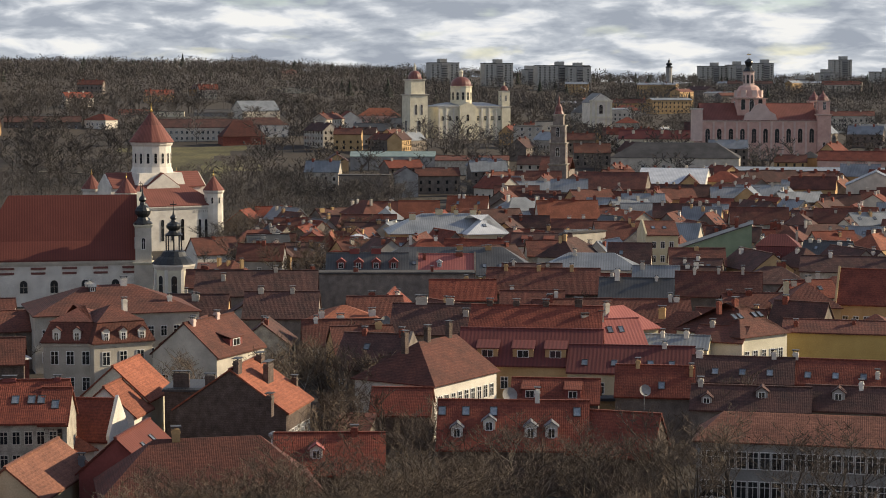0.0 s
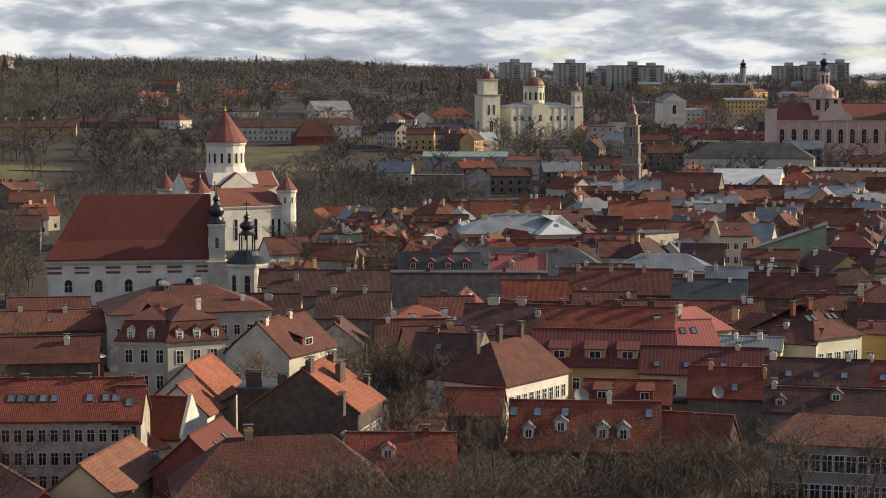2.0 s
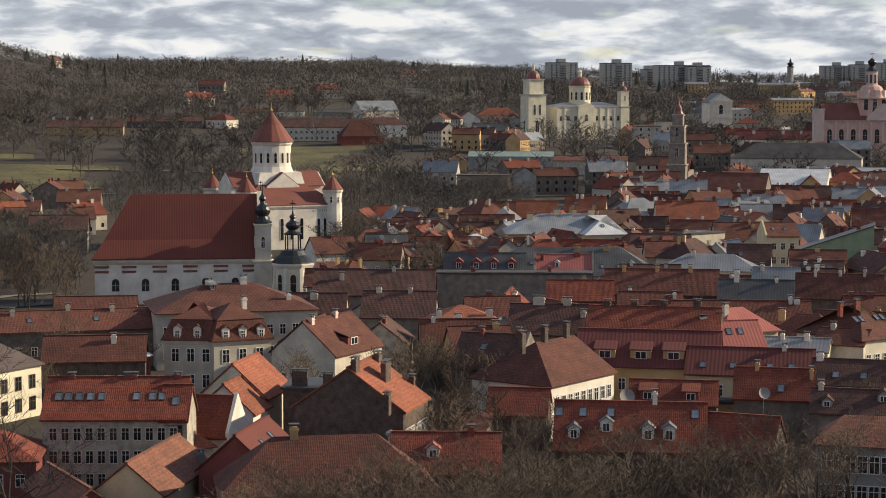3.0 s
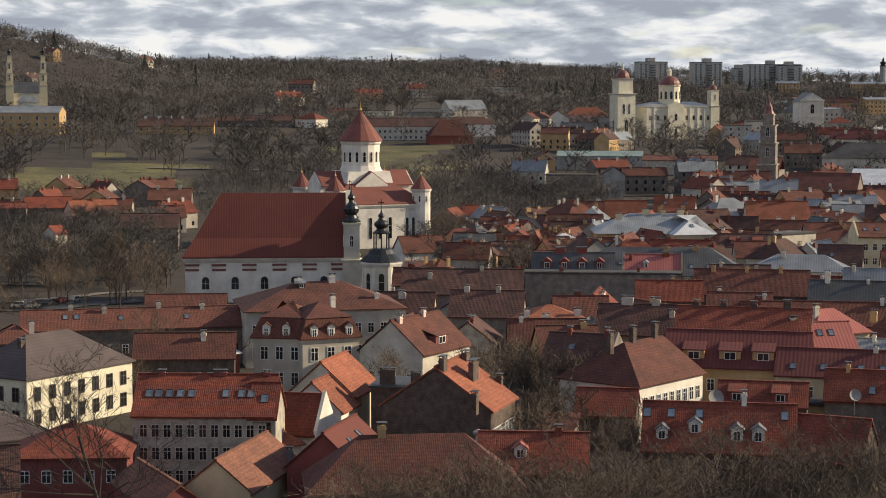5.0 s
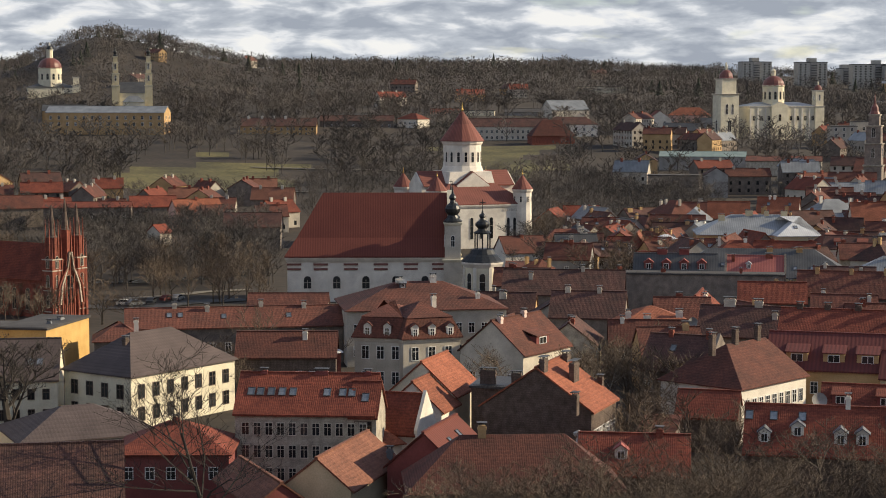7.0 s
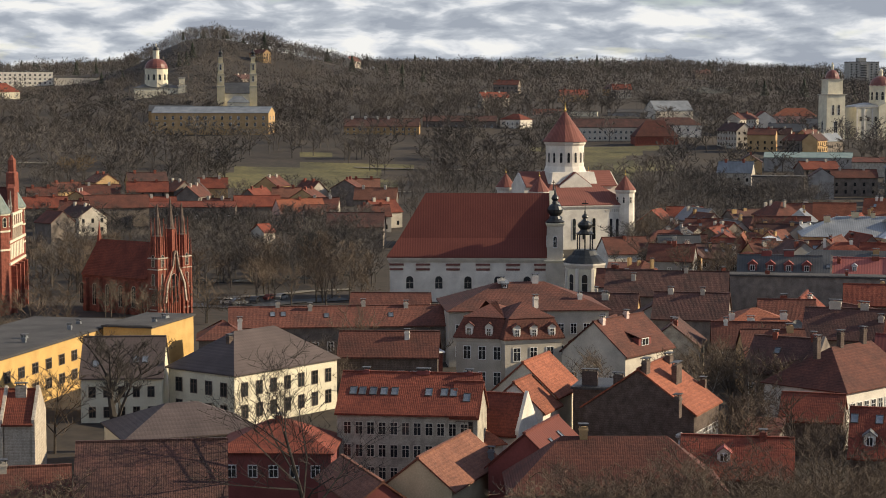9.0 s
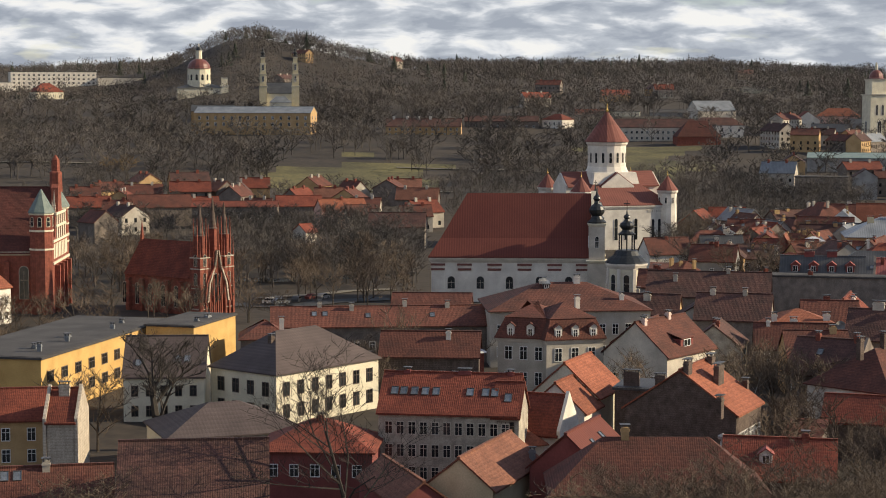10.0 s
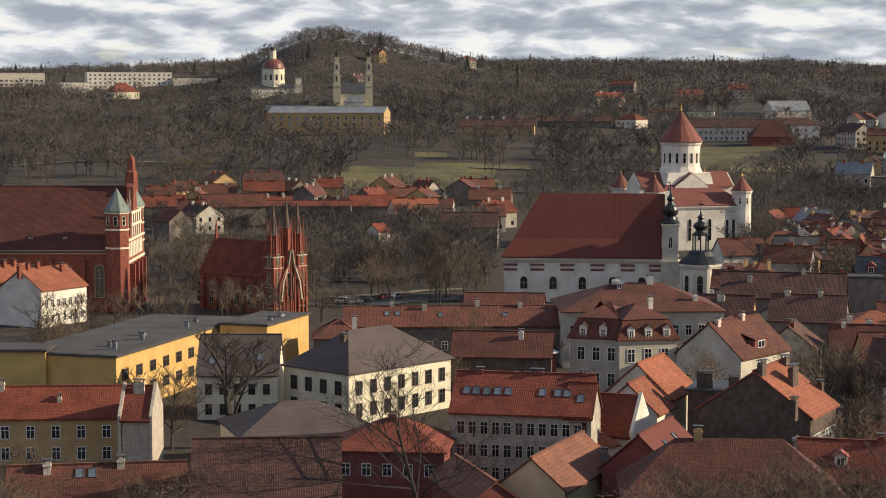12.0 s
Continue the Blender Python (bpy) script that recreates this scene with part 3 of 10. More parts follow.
def onion(parent, x, y, z, r, h, mat="copper_black", n=12, name="dome"):
    """A bulbous helm with a waist and a needle."""
    prof = ((1.15, 0), (1.2, .04), (.8, .12), (.62, .20), (.95, .30), (1.0, .38), (.8, .47), (.38, .54), (.30, .62), (.48, .68), (.40, .74), (.16, .80), (.10, .9), (.04, 1.0))
    bm = lathe([(r * a, z + h * b) for a, b in prof], n, x, y)
    return part(name, bm, mat, parent)


def belt(bm, x0, x1, y0, y1, z, out=.35, h=.5):
    rings(bm, [rect(x0 - out * .3, x1 + out * .3, y0 - out * .3, y1 + out * .3, z - h), rect(x0 - out, x1 + out, y0 - out, y1 + out, z - h * .3), rect(x0 - out, x1 + out, y0 - out, y1 + out, z)])


def tier_tower(parent, x, y, tiers, wall, trim, name="tower", windows=True, wide=1.1, tall=2.4):
    """A square tower of shrinking tiers: (half width, foot, head)."""
    bm = bmesh.new()
    for r, z0, z1 in tiers:
        box(bm, x - r, x + r, y - r, y + r, z0, z1)
    tw = part(name, bm, wall, parent)
    for r, z0, z1 in tiers:
        bm = bmesh.new()
        belt(bm, x - r, x + r, y - r, y + r, z1 + .02, r * .12 + .1, .7)
        part("cornice", bm, trim, tw)
        if windows and z1 - z0 > tall * 1.6:
            zz = z0 + (z1 - z0) * .35
            window(tw, x, y - r - .01, zz, 0, wide, tall, True)
            window(tw, x + r + .01, y, zz, 90, wide, tall, True)
            window(tw, x - r - .01, y, zz, -90, wide, tall, True)
    return tw


def long_church(x, y, z, turn):
    """White single-nave church with a huge red roof and a pair of slim black-capped turrets."""
    c = thing("church", x, y, z, turn, "white church with a vast plain red roof and slim black-capped turrets", "church")
    L, W, he, hr = 38.5, 16.0, 10.6, 15.2
    bm = box(bmesh.new(), -L / 2, L / 2, 0, W, -4, he)
    part("wall", bm, "plaster_white", c)
    bm = bmesh.new()
    o = .7
    rings(bm, [rect(-L / 2 - o, L / 2, -o, W + o, he + .05), rect(-L / 2 - o, L / 2, -o, W + o, he + .35),
               [(-L / 2 + 2.2, 2.6, he + 4.6), (L / 2, 2.6, he + 4.6), (L / 2, W - 2.6, he + 4.6), (-L / 2 + 2.2, W - 2.6, he + 4.6)],
               [(-L / 2 + 8.4, W / 2 - .08, he + hr), (L / 2, W / 2 - .08, he + hr), (L / 2, W / 2 + .08, he + hr), (-L / 2 + 8.4, W / 2 + .08, he + hr)]])
    part("roof", bm, "metal_red", c, "plain dark red metal roof")
    bm = bmesh.new()
    belt(bm, -L / 2, L / 2, 0, W, he, .55, 1.1)
    part("cornice", bm, "plaster_pale", c)
    for i, px in enumerate((-17.6, -11.2, -4.0, 3.2, 10.4, 17.2)):
        bm = bmesh.new()
        box(bm, px - 1.6, px + 1.6, -.25, 0.05, -3, he - 3.1)
        pil = part("pilaster", bm, "plaster_white", c)
        bm = box(bmesh.new(), px - 1.75, px + 1.75, -.34, 0.05, he - 1.85, he - 1.35)
        part("band", bm, "copper_red", pil)
        bm = box(bmesh.new(), px - 1.65, px + 1.65, -.34, 0.05, he - 3.0, he - 2.5)
        part("band", bm, "copper_red", pil)
    for px in (-14.4, -7.4, -0.4, 6.8, 13.8):
        window(c, px, -.02, 3.2, 0, 1.7, 2.1, True, "plaster_pale")
    # west front: a shaped gable between two turrets
    bm = bmesh.new()
    prism(bm, [(-.4, -3), (W + .4, -3), (W + .4, he), (W - 1, he + 6), (W / 2 + 2, he + hr - 2), (W / 2, he + hr + .6), (W / 2 - 2, he + hr - 2), (1, he + 6), (-.4, he)], L / 2 + .01, L / 2 + 1.2)
    bmesh.ops.transform(bm, matrix=Matrix(((0, 1, 0, 0), (1, 0, 0, 0), (0, 0, 1, 0), (0, 0, 0, 1))), verts=bm.verts)
    bmesh.ops.recalc_face_normals(bm, faces=bm.faces)
    part("front_gable", bm, "plaster_cream", c)
    for ty in (1.0, W - 1.0):
        tw = tier_tower(c, L / 2 + 1.2, ty, ((2.2, -3, he - .4), (1.9, he - .4, he + 8.4)), "plaster_pale", "plaster_cream", "turret", True, .8, 2.2)
        onion(tw, L / 2 + 1.2, ty, he + 8.4, 1.9, 8.6)
        cross(tw, L / 2 + 1.2, ty, he + 16.6, 1.4, "copper_black")
    return c


def bell_tower(x, y, z, turn):
    c = thing("bell_tower", x, y, z, turn, "low octagonal white belfry with a black baroque helm", "bell tower")
    bm = bmesh.new()
    rings(bm, [ngon(0, 0, 4.6, -3, 8, .39), ngon(0, 0, 4.6, 10.0, 8, .39)])
    part("wall", bm, "plaster_cream", c)
    bm = bmesh.new()
    rings(bm, [ngon(0, 0, 4.7, 9.3, 8, .39), ngon(0, 0, 5.3, 10.2, 8, .39), ngon(0, 0, 5.3, 10.6, 8, .39)])
    part("cornice", bm, "plaster_white", c)
    for i in range(8):
        a = math.tau * i / 8
        r = 4.6 * math.cos(math.pi / 8) + .02
        window(c, r * math.cos(a), r * math.sin(a), 3.2, math.degrees(a) + 90, 1.3, 4.2, True, "plaster_white", 0)
        b = a + math.pi / 8
        bm = box(bmesh.new(), -.35, .35, -.35, .35, -2, 9.4)
        p = part("pilaster", bm, "plaster_white", c)
        p.matrix_basis = pose(4.55 * math.cos(b), 4.55 * math.sin(b), 0, 0, 0, math.degrees(b))
    bm = lathe([(5.1, 10.6), (4.9, 10.9), (3.9, 11.9), (3.2, 12.4), (2.6, 13.4), (2.2, 13.6)], 16)
    helm = part("helm", bm, "copper_black", c)
    for i in range(8):
        a = math.tau * i / 8
        bm = box(bmesh.new(), 1.75 * math.cos(a) - .16, 1.75 * math.cos(a) + .16, 1.75 * math.sin(a) - .16, 1.75 * math.sin(a) + .16, 13.5, 17.2)
        part("lantern_post", bm, "copper_black", helm)
    onion(helm, 0, 0, 17.1, 1.75, 6.0)
    cross(c, 0, 0, 22.8, 2.4, "copper_black")
    return c


def white_cathedral(x, y, z, turn):
    """White square cathedral with four corner turrets, crossing gables and a many-windowed drum under a red cone."""
    c = thing("cathedral", x, y, z, turn, "white cathedral with red conical roof on its drum, corner turrets", "cathedral")
    s, he = 16.0, 15.0
    part("wall", box(bmesh.new(), -s, s, -s, s, -4, he), "plaster_white", c)
    bm = rings(bmesh.new(), [rect(-s - .5, s + .5, -s - .5, s + .5, he), rect(-s - .5, s + .5, -s - .5, s + .5, he + .3), rect(-7, 7, -7, 7, he + 7.2)])
    part("roof", bm, "roof_rust", c)
    bm = bmesh.new()
    belt(bm, -s, s, -s, s, he - .02, .5, 1.0)
    part("cornice", bm, "plaster_white", c)
    for tr in (0, 90, 180, 270):
        m = pose(0, 0, 0, 0, 0, tr)
        bm = bmesh.new()
        reach = -s - .35 if tr in (90, 270) else -9.4
        prism(bm, [(-5.6, 14), (5.6, 14), (5.6, 20.9), (0, 25.0), (-5.6, 20.9)], reach, 0)
        arm = part("gable_arm", bm, "plaster_white", c)
        arm.matrix_basis = m
        bm = bmesh.new()
        for sx in (-1, 1):
            prism(bm, [(sx * 6.2, 20.5), (sx * 6.2, 20.85), (0, 25.4), (0, 25.05)], reach + .5, -3)
        part("gable_roof", bm, "roof_rust", arm)
        for wx in (-3.4, 0, 3.4):
            window(arm, wx, -s - .02, 4.2, 0, 1.1, 6.2, True, "plaster_white", 0)
        for wx in (-11.5, -9.3, 9.3, 11.5):
            window(arm, wx, -s - .02, 4.2, 0, .95, 6.0, True, "plaster_white", 0)
        for k in range(10):
            for sx in (-1, 1):
                part("blind_arch", box(bmesh.new(), sx * 7.6 + sx * k * .75 - .2, sx * 7.6 + sx * k * .75 + .2, -s - .14, -s + .02, he - 2.2, he - 1.4), "plaster_pale", arm)
    for sx in (-1, 1):
        for sy in (-1, 1):
            tx, ty = sx * (s - 1.2), sy * (s - 1.2)
            bm = rings(bmesh.new(), [ngon(tx, ty, 3.0, -3, 12), ngon(tx, ty, 3.0, 18.6, 12), ngon(tx, ty, 3.4, 19.2, 12), ngon(tx, ty, 3.4, 19.7, 12)])
            tw = part("turret", bm, "plaster_white", c)
            part("turret_roof", lathe([(3.5, 19.7), (3.4, 19.85), (.15, 24.2)], 12, tx, ty), "roof_rust", tw)
            part("finial", lathe([(.1, 24.1), (.32, 24.5), (.1, 24.9), (.05, 26)], 8, tx, ty), "gold", tw)
            for k in range(8):
                a = math.tau * k / 8 + .2
                window(tw, tx + 2.96 * math.cos(a), ty + 2.96 * math.sin(a), 15.6, math.degrees(a) + 90, .55, 1.6, True, "plaster_white", 0)
    bm = rings(bmesh.new(), [rect(-8, 8, -8, 8, 21.5), rect(-7.2, 7.2, -7.2, 7.2, 25.2)])
    part("drum_base", bm, "plaster_white", c)
    bm = rings(bmesh.new(), [ngon(0, 0, 7.4, 24, 16), ngon(0, 0, 6.2, 27, 16), ngon(0, 0, 6.2, 33.6, 16), ngon(0, 0, 6.7, 34.2, 16), ngon(0, 0, 6.7, 34.9, 16)])
    drum = part("drum", bm, "plaster_white", c)
    for k in range(16):
        a = math.tau * (k + .5) / 16
        r = 6.2 * math.cos(math.pi / 16) + .02
        window(drum, r * math.cos(a), r * math.sin(a), 28.2, math.degrees(a) + 90, .85, 2.8, True, "plaster_white", 0)
    part("cone_roof", lathe([(7.2, 34.9), (7.1, 35.2), (.25, 44.6)], 16), "roof_rust", c)
    part("finial", lathe([(.2, 44.4), (.55, 45), (.2, 45.6), (.06, 47.5)], 8), "gold", c)
    return c


def spire(parent, x, y, z0, z1, r, mat="brick_red", name="pinnacle"):
    bm = bmesh.new()
    rings(bm, [ngon(x, y, r, z0, 4, .785), ngon(x, y, r, z0 + (z1 - z0) * .35, 4, .785), ngon(x, y, r * 1.35, z0 + (z1 - z0) * .37, 4, .785), ngon(x, y, r * .8, z0 + (z1 - z0) * .42, 4, .785), ngon(x, y, .04, z1, 4, .785)])
    return part(name, bm, mat, parent)


def gothic_church(x, y, z, turn):
    """Small flamboyant gothic brick church: three towers of ribs and pinnacles, a steep nave behind."""
    c = thing("gothic_church", x, y, z, turn, "gothic red brick church with three pinnacled towers and steep roof", "church")
    W, L = 10.5, 21.0
    part("nave_wall", box(bmesh.new(), -W / 2, W / 2, 3, 3 + L, -4, 8.6), "brick_red", c)
    bm = bmesh.new()
    prism(bm, [(-W / 2 - .5, 8.3), (W / 2 + .5, 8.3), (0, 16.2)], 3.2, 3 + L)
    part("roof", bm, "tile_red", c)
    for k in range(5):
        for sx in (-1, 1):
            part("buttress", box(bmesh.new(), sx * (W / 2 + .5) - .5, sx * (W / 2 + .5) + .5, 5 + k * 4.2, 5.9 + k * 4.2, -3, 7.6), "brick_red", c)
            window(c, sx * (W / 2 + .02), 7.4 + k * 4.2, 1.6, 90 * sx, 1.2, 4.2, True, "brick_pale", 1)
    part("front", box(bmesh.new(), -W / 2, W / 2, 0, 3.2, -4, 13), "brick_red", c)
    for tx, top in ((-3.9, 19.0), (3.9, 19.0)):
        bm = box(bmesh.new(), tx - 1.45, tx + 1.45, -.3, 2.6, -3, 13.2)
        bmesh.ops.translate(bm, verts=bm.verts, vec=(0, 0, 0))
        tw = part("tower", bm, "brick_red", c)
        part("tower_top", rings(bmesh.new(), [ngon(tx, 1.15, 1.5, 13.2, 8), ngon(tx, 1.15, 1.4, 18.0, 8)]), "brick_red", tw)
        part("spire", lathe([(1.35, 18.0), (.9, 18.3), (.10, 25.2)], 8, tx, 1.15), "brick_dark", tw)
        for dx in (-1.45, 1.45):
            for dy in (-.3, 2.6):
                spire(tw, tx + dx, dy, -2, 17.4, .34)
        for k in range(8):
            a = math.tau * (k + .5) / 8
            spire(tw, tx + 1.5 * math.cos(a), 1.15 + 1.5 * math.sin(a), 13.5, 22.0, .2)
        for zz in (2.5, 7.0, 11.2):
            window(tw, tx, -.33, zz, 0, .8, 2.2, True, "brick_pale", 1)
            window(tw, tx + (1.47 if tx > 0 else -1.47), 1.1, zz, 90 if tx > 0 else -90, .8, 2.2, True, "brick_pale", 1)
        for zz in (1.5, 6.2, 10.6, 13.1):
            part("string_course", box(bmesh.new(), tx - 1.62, tx + 1.62, -.46, 2.76, zz - .12, zz + .12), "brick_pale", tw)
    mid = part("middle_tower", rings(bmesh.new(), [ngon(0, .9, 1.25, 12, 6), ngon(0, .9, 1.15, 19.5, 6)]), "brick_red", c)
    part("spire", lathe([(1.2, 19.5), (.8, 19.8), (.1, 26.6)], 8, 0, .9), "brick_dark", mid)
    for k in range(6):
        a = math.tau * k / 6
        spire(mid, 1.35 * math.cos(a), .9 + 1.35 * math.sin(a), 12.5, 20.6, .22)
    # ogee ribs swinging across the front
    for sx in (-1, 1):
        for off in (0.0, .9):
            pts = [(sx * (4.2 - off), 3.0), (sx * (3.6 - off), 7.2), (sx * (2.2 - off * .6), 9.6), (sx * .9, 11.2), (sx * .25, 14.6)]
            bm = bmesh.new()
            for (xa, za), (xb, zb) in zip(pts, pts[1:]):
                prism(bm, [(xa - .2, za), (xa + .2, za), (xb + .2, zb), (xb - .2, zb)], -.85, -.1)
            part("ogee_rib", bm, "brick_pale" if off else "brick_red", c)
    window(c, 0, -.05, 3.0, 0, 2.2, 5.2, True, "brick_pale", 2)
    for px in np.linspace(-5.0, 5.0, 9):
        spire(c, float(px), -.5, -3, 10.5 + 5.2 * (1 - abs(px) / 5), .26)
    spire(c, 0, 3 + L - .3, 12, 20.5, .7)
    return c


def convent_church(x, y, z, turn):
    """Large gothic-renaissance brick church with an enormous tiled roof and a lively front gable."""
    c = thing("convent_church", x, y, z, turn, "massive brick church with huge dark red roof and ornate gable", "church")
    L, W, he, hr = 46.0, 23.0, 14.2, 13.8
    part("wall", box(bmesh.new(), -L / 2, L / 2, 0, W, -4, he), "brick_red", c)
    bm = bmesh.new()
    gable_roof(bm, L, W, he, hr, .5, .3, 0)
    part("roof", bm, "tile_deep", c)
    bm = bmesh.new()
    belt(bm, -L / 2, L / 2, 0, W, he, .45, .9)
    part("cornice", bm, "brick_pale", c)
    for px in np.arange(-19, 21, 7.4):
        window(c, float(px), -.02, 3.4, 0, 2.0, 6.4, True, "plaster_pale", 1)
        part("buttress", box(bmesh.new(), px + 3.1, px + 4.3, -1.2, 0.05, -3, he - 2.2), "brick_red", c)
    for px, s in ((-15, .16), (-6.5, .16), (2, .16), (10, .16)):
        dormer(c, px, W, he, hr, s, 1.4, .5, "wood_dark", "tile_brown", "gable")
    # front with its gable, facing +x
    fx = L / 2
    bm = bmesh.new()
    prism(bm, [(-.6, -3), (W + .6, -3), (W + .6, he + 2.4), (W - 3.5, he + 3), (W - 4.4, he + 8), (W / 2 + 3, he + 8.6), (W / 2 + 2.2, he + 14), (W / 2, he + 16), (W / 2 - 2.2, he + 14), (W / 2 - 3, he + 8.6), (4.4, he + 8), (3.5, he + 3), (-.6, he + 2.4)], fx, fx + 1.6)
    bmesh.ops.transform(bm, matrix=Matrix(((0, 1, 0, 0), (1, 0, 0, 0), (0, 0, 1, 0), (0, 0, 0, 1))), verts=bm.verts)
    bmesh.ops.recalc_face_normals(bm, faces=bm.faces)
    gab = part("front_gable", bm, "brick_red", c)
    for zz, y0, y1 in ((he + 2.2, -.6, W + .6), (he - 2.8, -.6, W + .6), (he + 8.2, 4.2, W - 4.2), (he + 5.4, 4.0, W - 4.0)):
        part("string_course", box(bmesh.new(), fx + 1.5, fx + 1.95, y0, y1, zz - .25, zz + .3), "plaster_cream", gab)
    for k in range(9):
        yy = 2.2 + k * (W - 4.4) / 8
        part("blind_niche", box(bmesh.new(), fx + 1.5, fx + 1.68, yy - .75, yy + .75, he - 1.9, he + 1.5), "plaster_cream", gab)
    for k in range(5):
        yy = 5.4 + k * (W - 10.8) / 4
        part("pilaster", box(bmesh.new(), fx + 1.5, fx + 1.9, yy - .45, yy + .45, he + 2.6, he + 8), "plaster_cream", gab)
        spire(gab, fx + .8, yy, he + 7.6, he + 11.5 + 2 * (2 - abs(k - 2)), .4, "brick_pale")
    for k in range(4):
        yy = 3.0 + k * (W - 6) / 3
        part("buttress", box(bmesh.new(), fx + 1.5, fx + 2.8, yy - .5, yy + .5, -3, he - 3.4), "brick_red", gab)
    crown = part("gable_turret", rings(bmesh.new(), [ngon(fx + .8, W / 2, 1.5, he + 13, 6), ngon(fx + .8, W / 2, 1.4, he + 17.5, 6), ngon(fx + .8, W / 2, 1.0, he + 17.8, 6), ngon(fx + .8, W / 2, .9, he + 20.4, 6), ngon(fx + .8, W / 2, .1, he + 21.6, 6)]), "brick_red", gab)
    for tw_y in (-.2, W + .2):
        tw = part("corner_tower", rings(bmesh.new(), [ngon(fx - .8, tw_y, 2.7, -3, 8, .39), ngon(fx - .8, tw_y, 2.7, he + 8.8, 8, .39)]), "brick_red", c)
        part("tower_cap", lathe([(3.1, he + 8.8), (3.0, he + 9.2), (.1, he + 14.2)], 8, fx - .8, tw_y, .39), "copper_green", tw)
        for zz in (he + .6, he + 4.8, he + 8.6):
            part("string_course", rings(bmesh.new(), [ngon(fx - .8, tw_y, 2.85, zz - .2, 8, .39), ngon(fx - .8, tw_y, 2.85, zz + .2, 8, .39)]), "plaster_cream", tw)
        for k in range(8):
            a = math.tau * k / 8
            r = 2.7 * math.cos(math.pi / 8) + .02
            window(tw, fx - .8 + r * math.cos(a), tw_y + r * math.sin(a), he + 5.8, math.degrees(a) + 90, .8, 1.7, True, "plaster_cream", 0)
    return c


def dome(parent, x, y, z, r, h, mat, n=16, lantern=True):
    prof = [(r * 1.06, z - .3), (r * 1.06, z)] + [(r * math.cos(a), z + h * math.sin(a)) for a in np.linspace(.05, 1.35, 8)]
    d = part("dome", lathe(prof, n, x, y), mat, parent)
    if lantern:
        zt = z + h * .97
        part("lantern", lathe([(r * .2, zt), (r * .2, zt + h * .45), (r * .26, zt + h * .5), (r * .18, zt + h * .62), (.08, zt + h * .8)], 8, x, y), "plaster_cream", d)
    return d


def cream_monastery(x, y, z, turn):
    """Cream domed church with a square belfry and a slim second tower."""
    c = thing("monastery_church", x, y, z, turn, "cream church with red dome, square belfry and slim tower", "church")
    part("wall", box(bmesh.new(), -9, 36, 0, 18, -6, 22), "plaster_cream", c)
    part("roof", hip_roof(bmesh.new(), 45, 18, 22, 2.4, .5), "metal_grey", c).matrix_basis = pose(13.5, 0, 0)
    bm = bmesh.new()
    belt(bm, -9, 36, 0, 18, 21.8, .5, .9)
    part("cornice", bm, "plaster_white", c)
    for k in range(9):
        window(c, -6 + k * 4.9, -.02, 13.2, 0, 1.6, 2.8, False, "plaster_cream", 1)
        part("pilaster", box(bmesh.new(), -8.8 + k * 4.9, -7.9 + k * 4.9, -.35, .05, -5, 20.8), "plaster_white", c)
    drum = part("drum", rings(bmesh.new(), [ngon(10.5, 8, 6.8, 20, 12), ngon(10.5, 8, 6.6, 33.6, 12), ngon(10.5, 8, 7.1, 34, 12), ngon(10.5, 8, 7.1, 34.6, 12)]), "plaster_cream", c)
    for k in range(12):
        a = math.tau * (k + .5) / 12
        r = 6.65 * math.cos(math.pi / 12) + .05
        window(drum, 10.5 + r * math.cos(a), 8 + r * math.sin(a), 26, math.degrees(a) + 90, 1.5, 4, True, "plaster_cream", 0)
    part("porch_gable", prism(bmesh.new(), [(5, -5), (16, -5), (16, 22.2), (10.5, 24.6), (5, 22.2)], -1.6, 2), "plaster_cream", c)
    window(c, 10.5, -1.63, 4.5, 0, 1.7, 3.4, False, "plaster_cream", 1)
    window(c, 10.5, -1.63, 13, 0, 1.7, 3.2, True, "plaster_cream", 1)
    dome(c, 10.5, 8, 34.6, 6.6, 5.8, "copper_red")
    tw = tier_tower(c, -22.5, 5, ((5.9, -6, 29.5), (4.7, 29.5, 38.5)), "plaster_cream", "plaster_white", "belfry", True, 2.2, 6.0)
    window(tw, -24.3, -.93, 17, 0, 1.4, 5.4, True)
    window(tw, -20.7, -.93, 17, 0, 1.4, 5.4, True)
    dome(tw, -22.5, 5, 39.0, 4.2, 5.0, "copper_red", 12)
    cross(tw, -22.5, 5, 46.5, 2)
    tw = tier_tower(c, 37.5, 2, ((3.0, -6, 22), (2.6, 22, 31.5)), "plaster_cream", "plaster_white", "slim_tower", True, .9, 3)
    dome(tw, 37.5, 2, 32.1, 2.4, 2.8, "copper_red", 10)
    return c


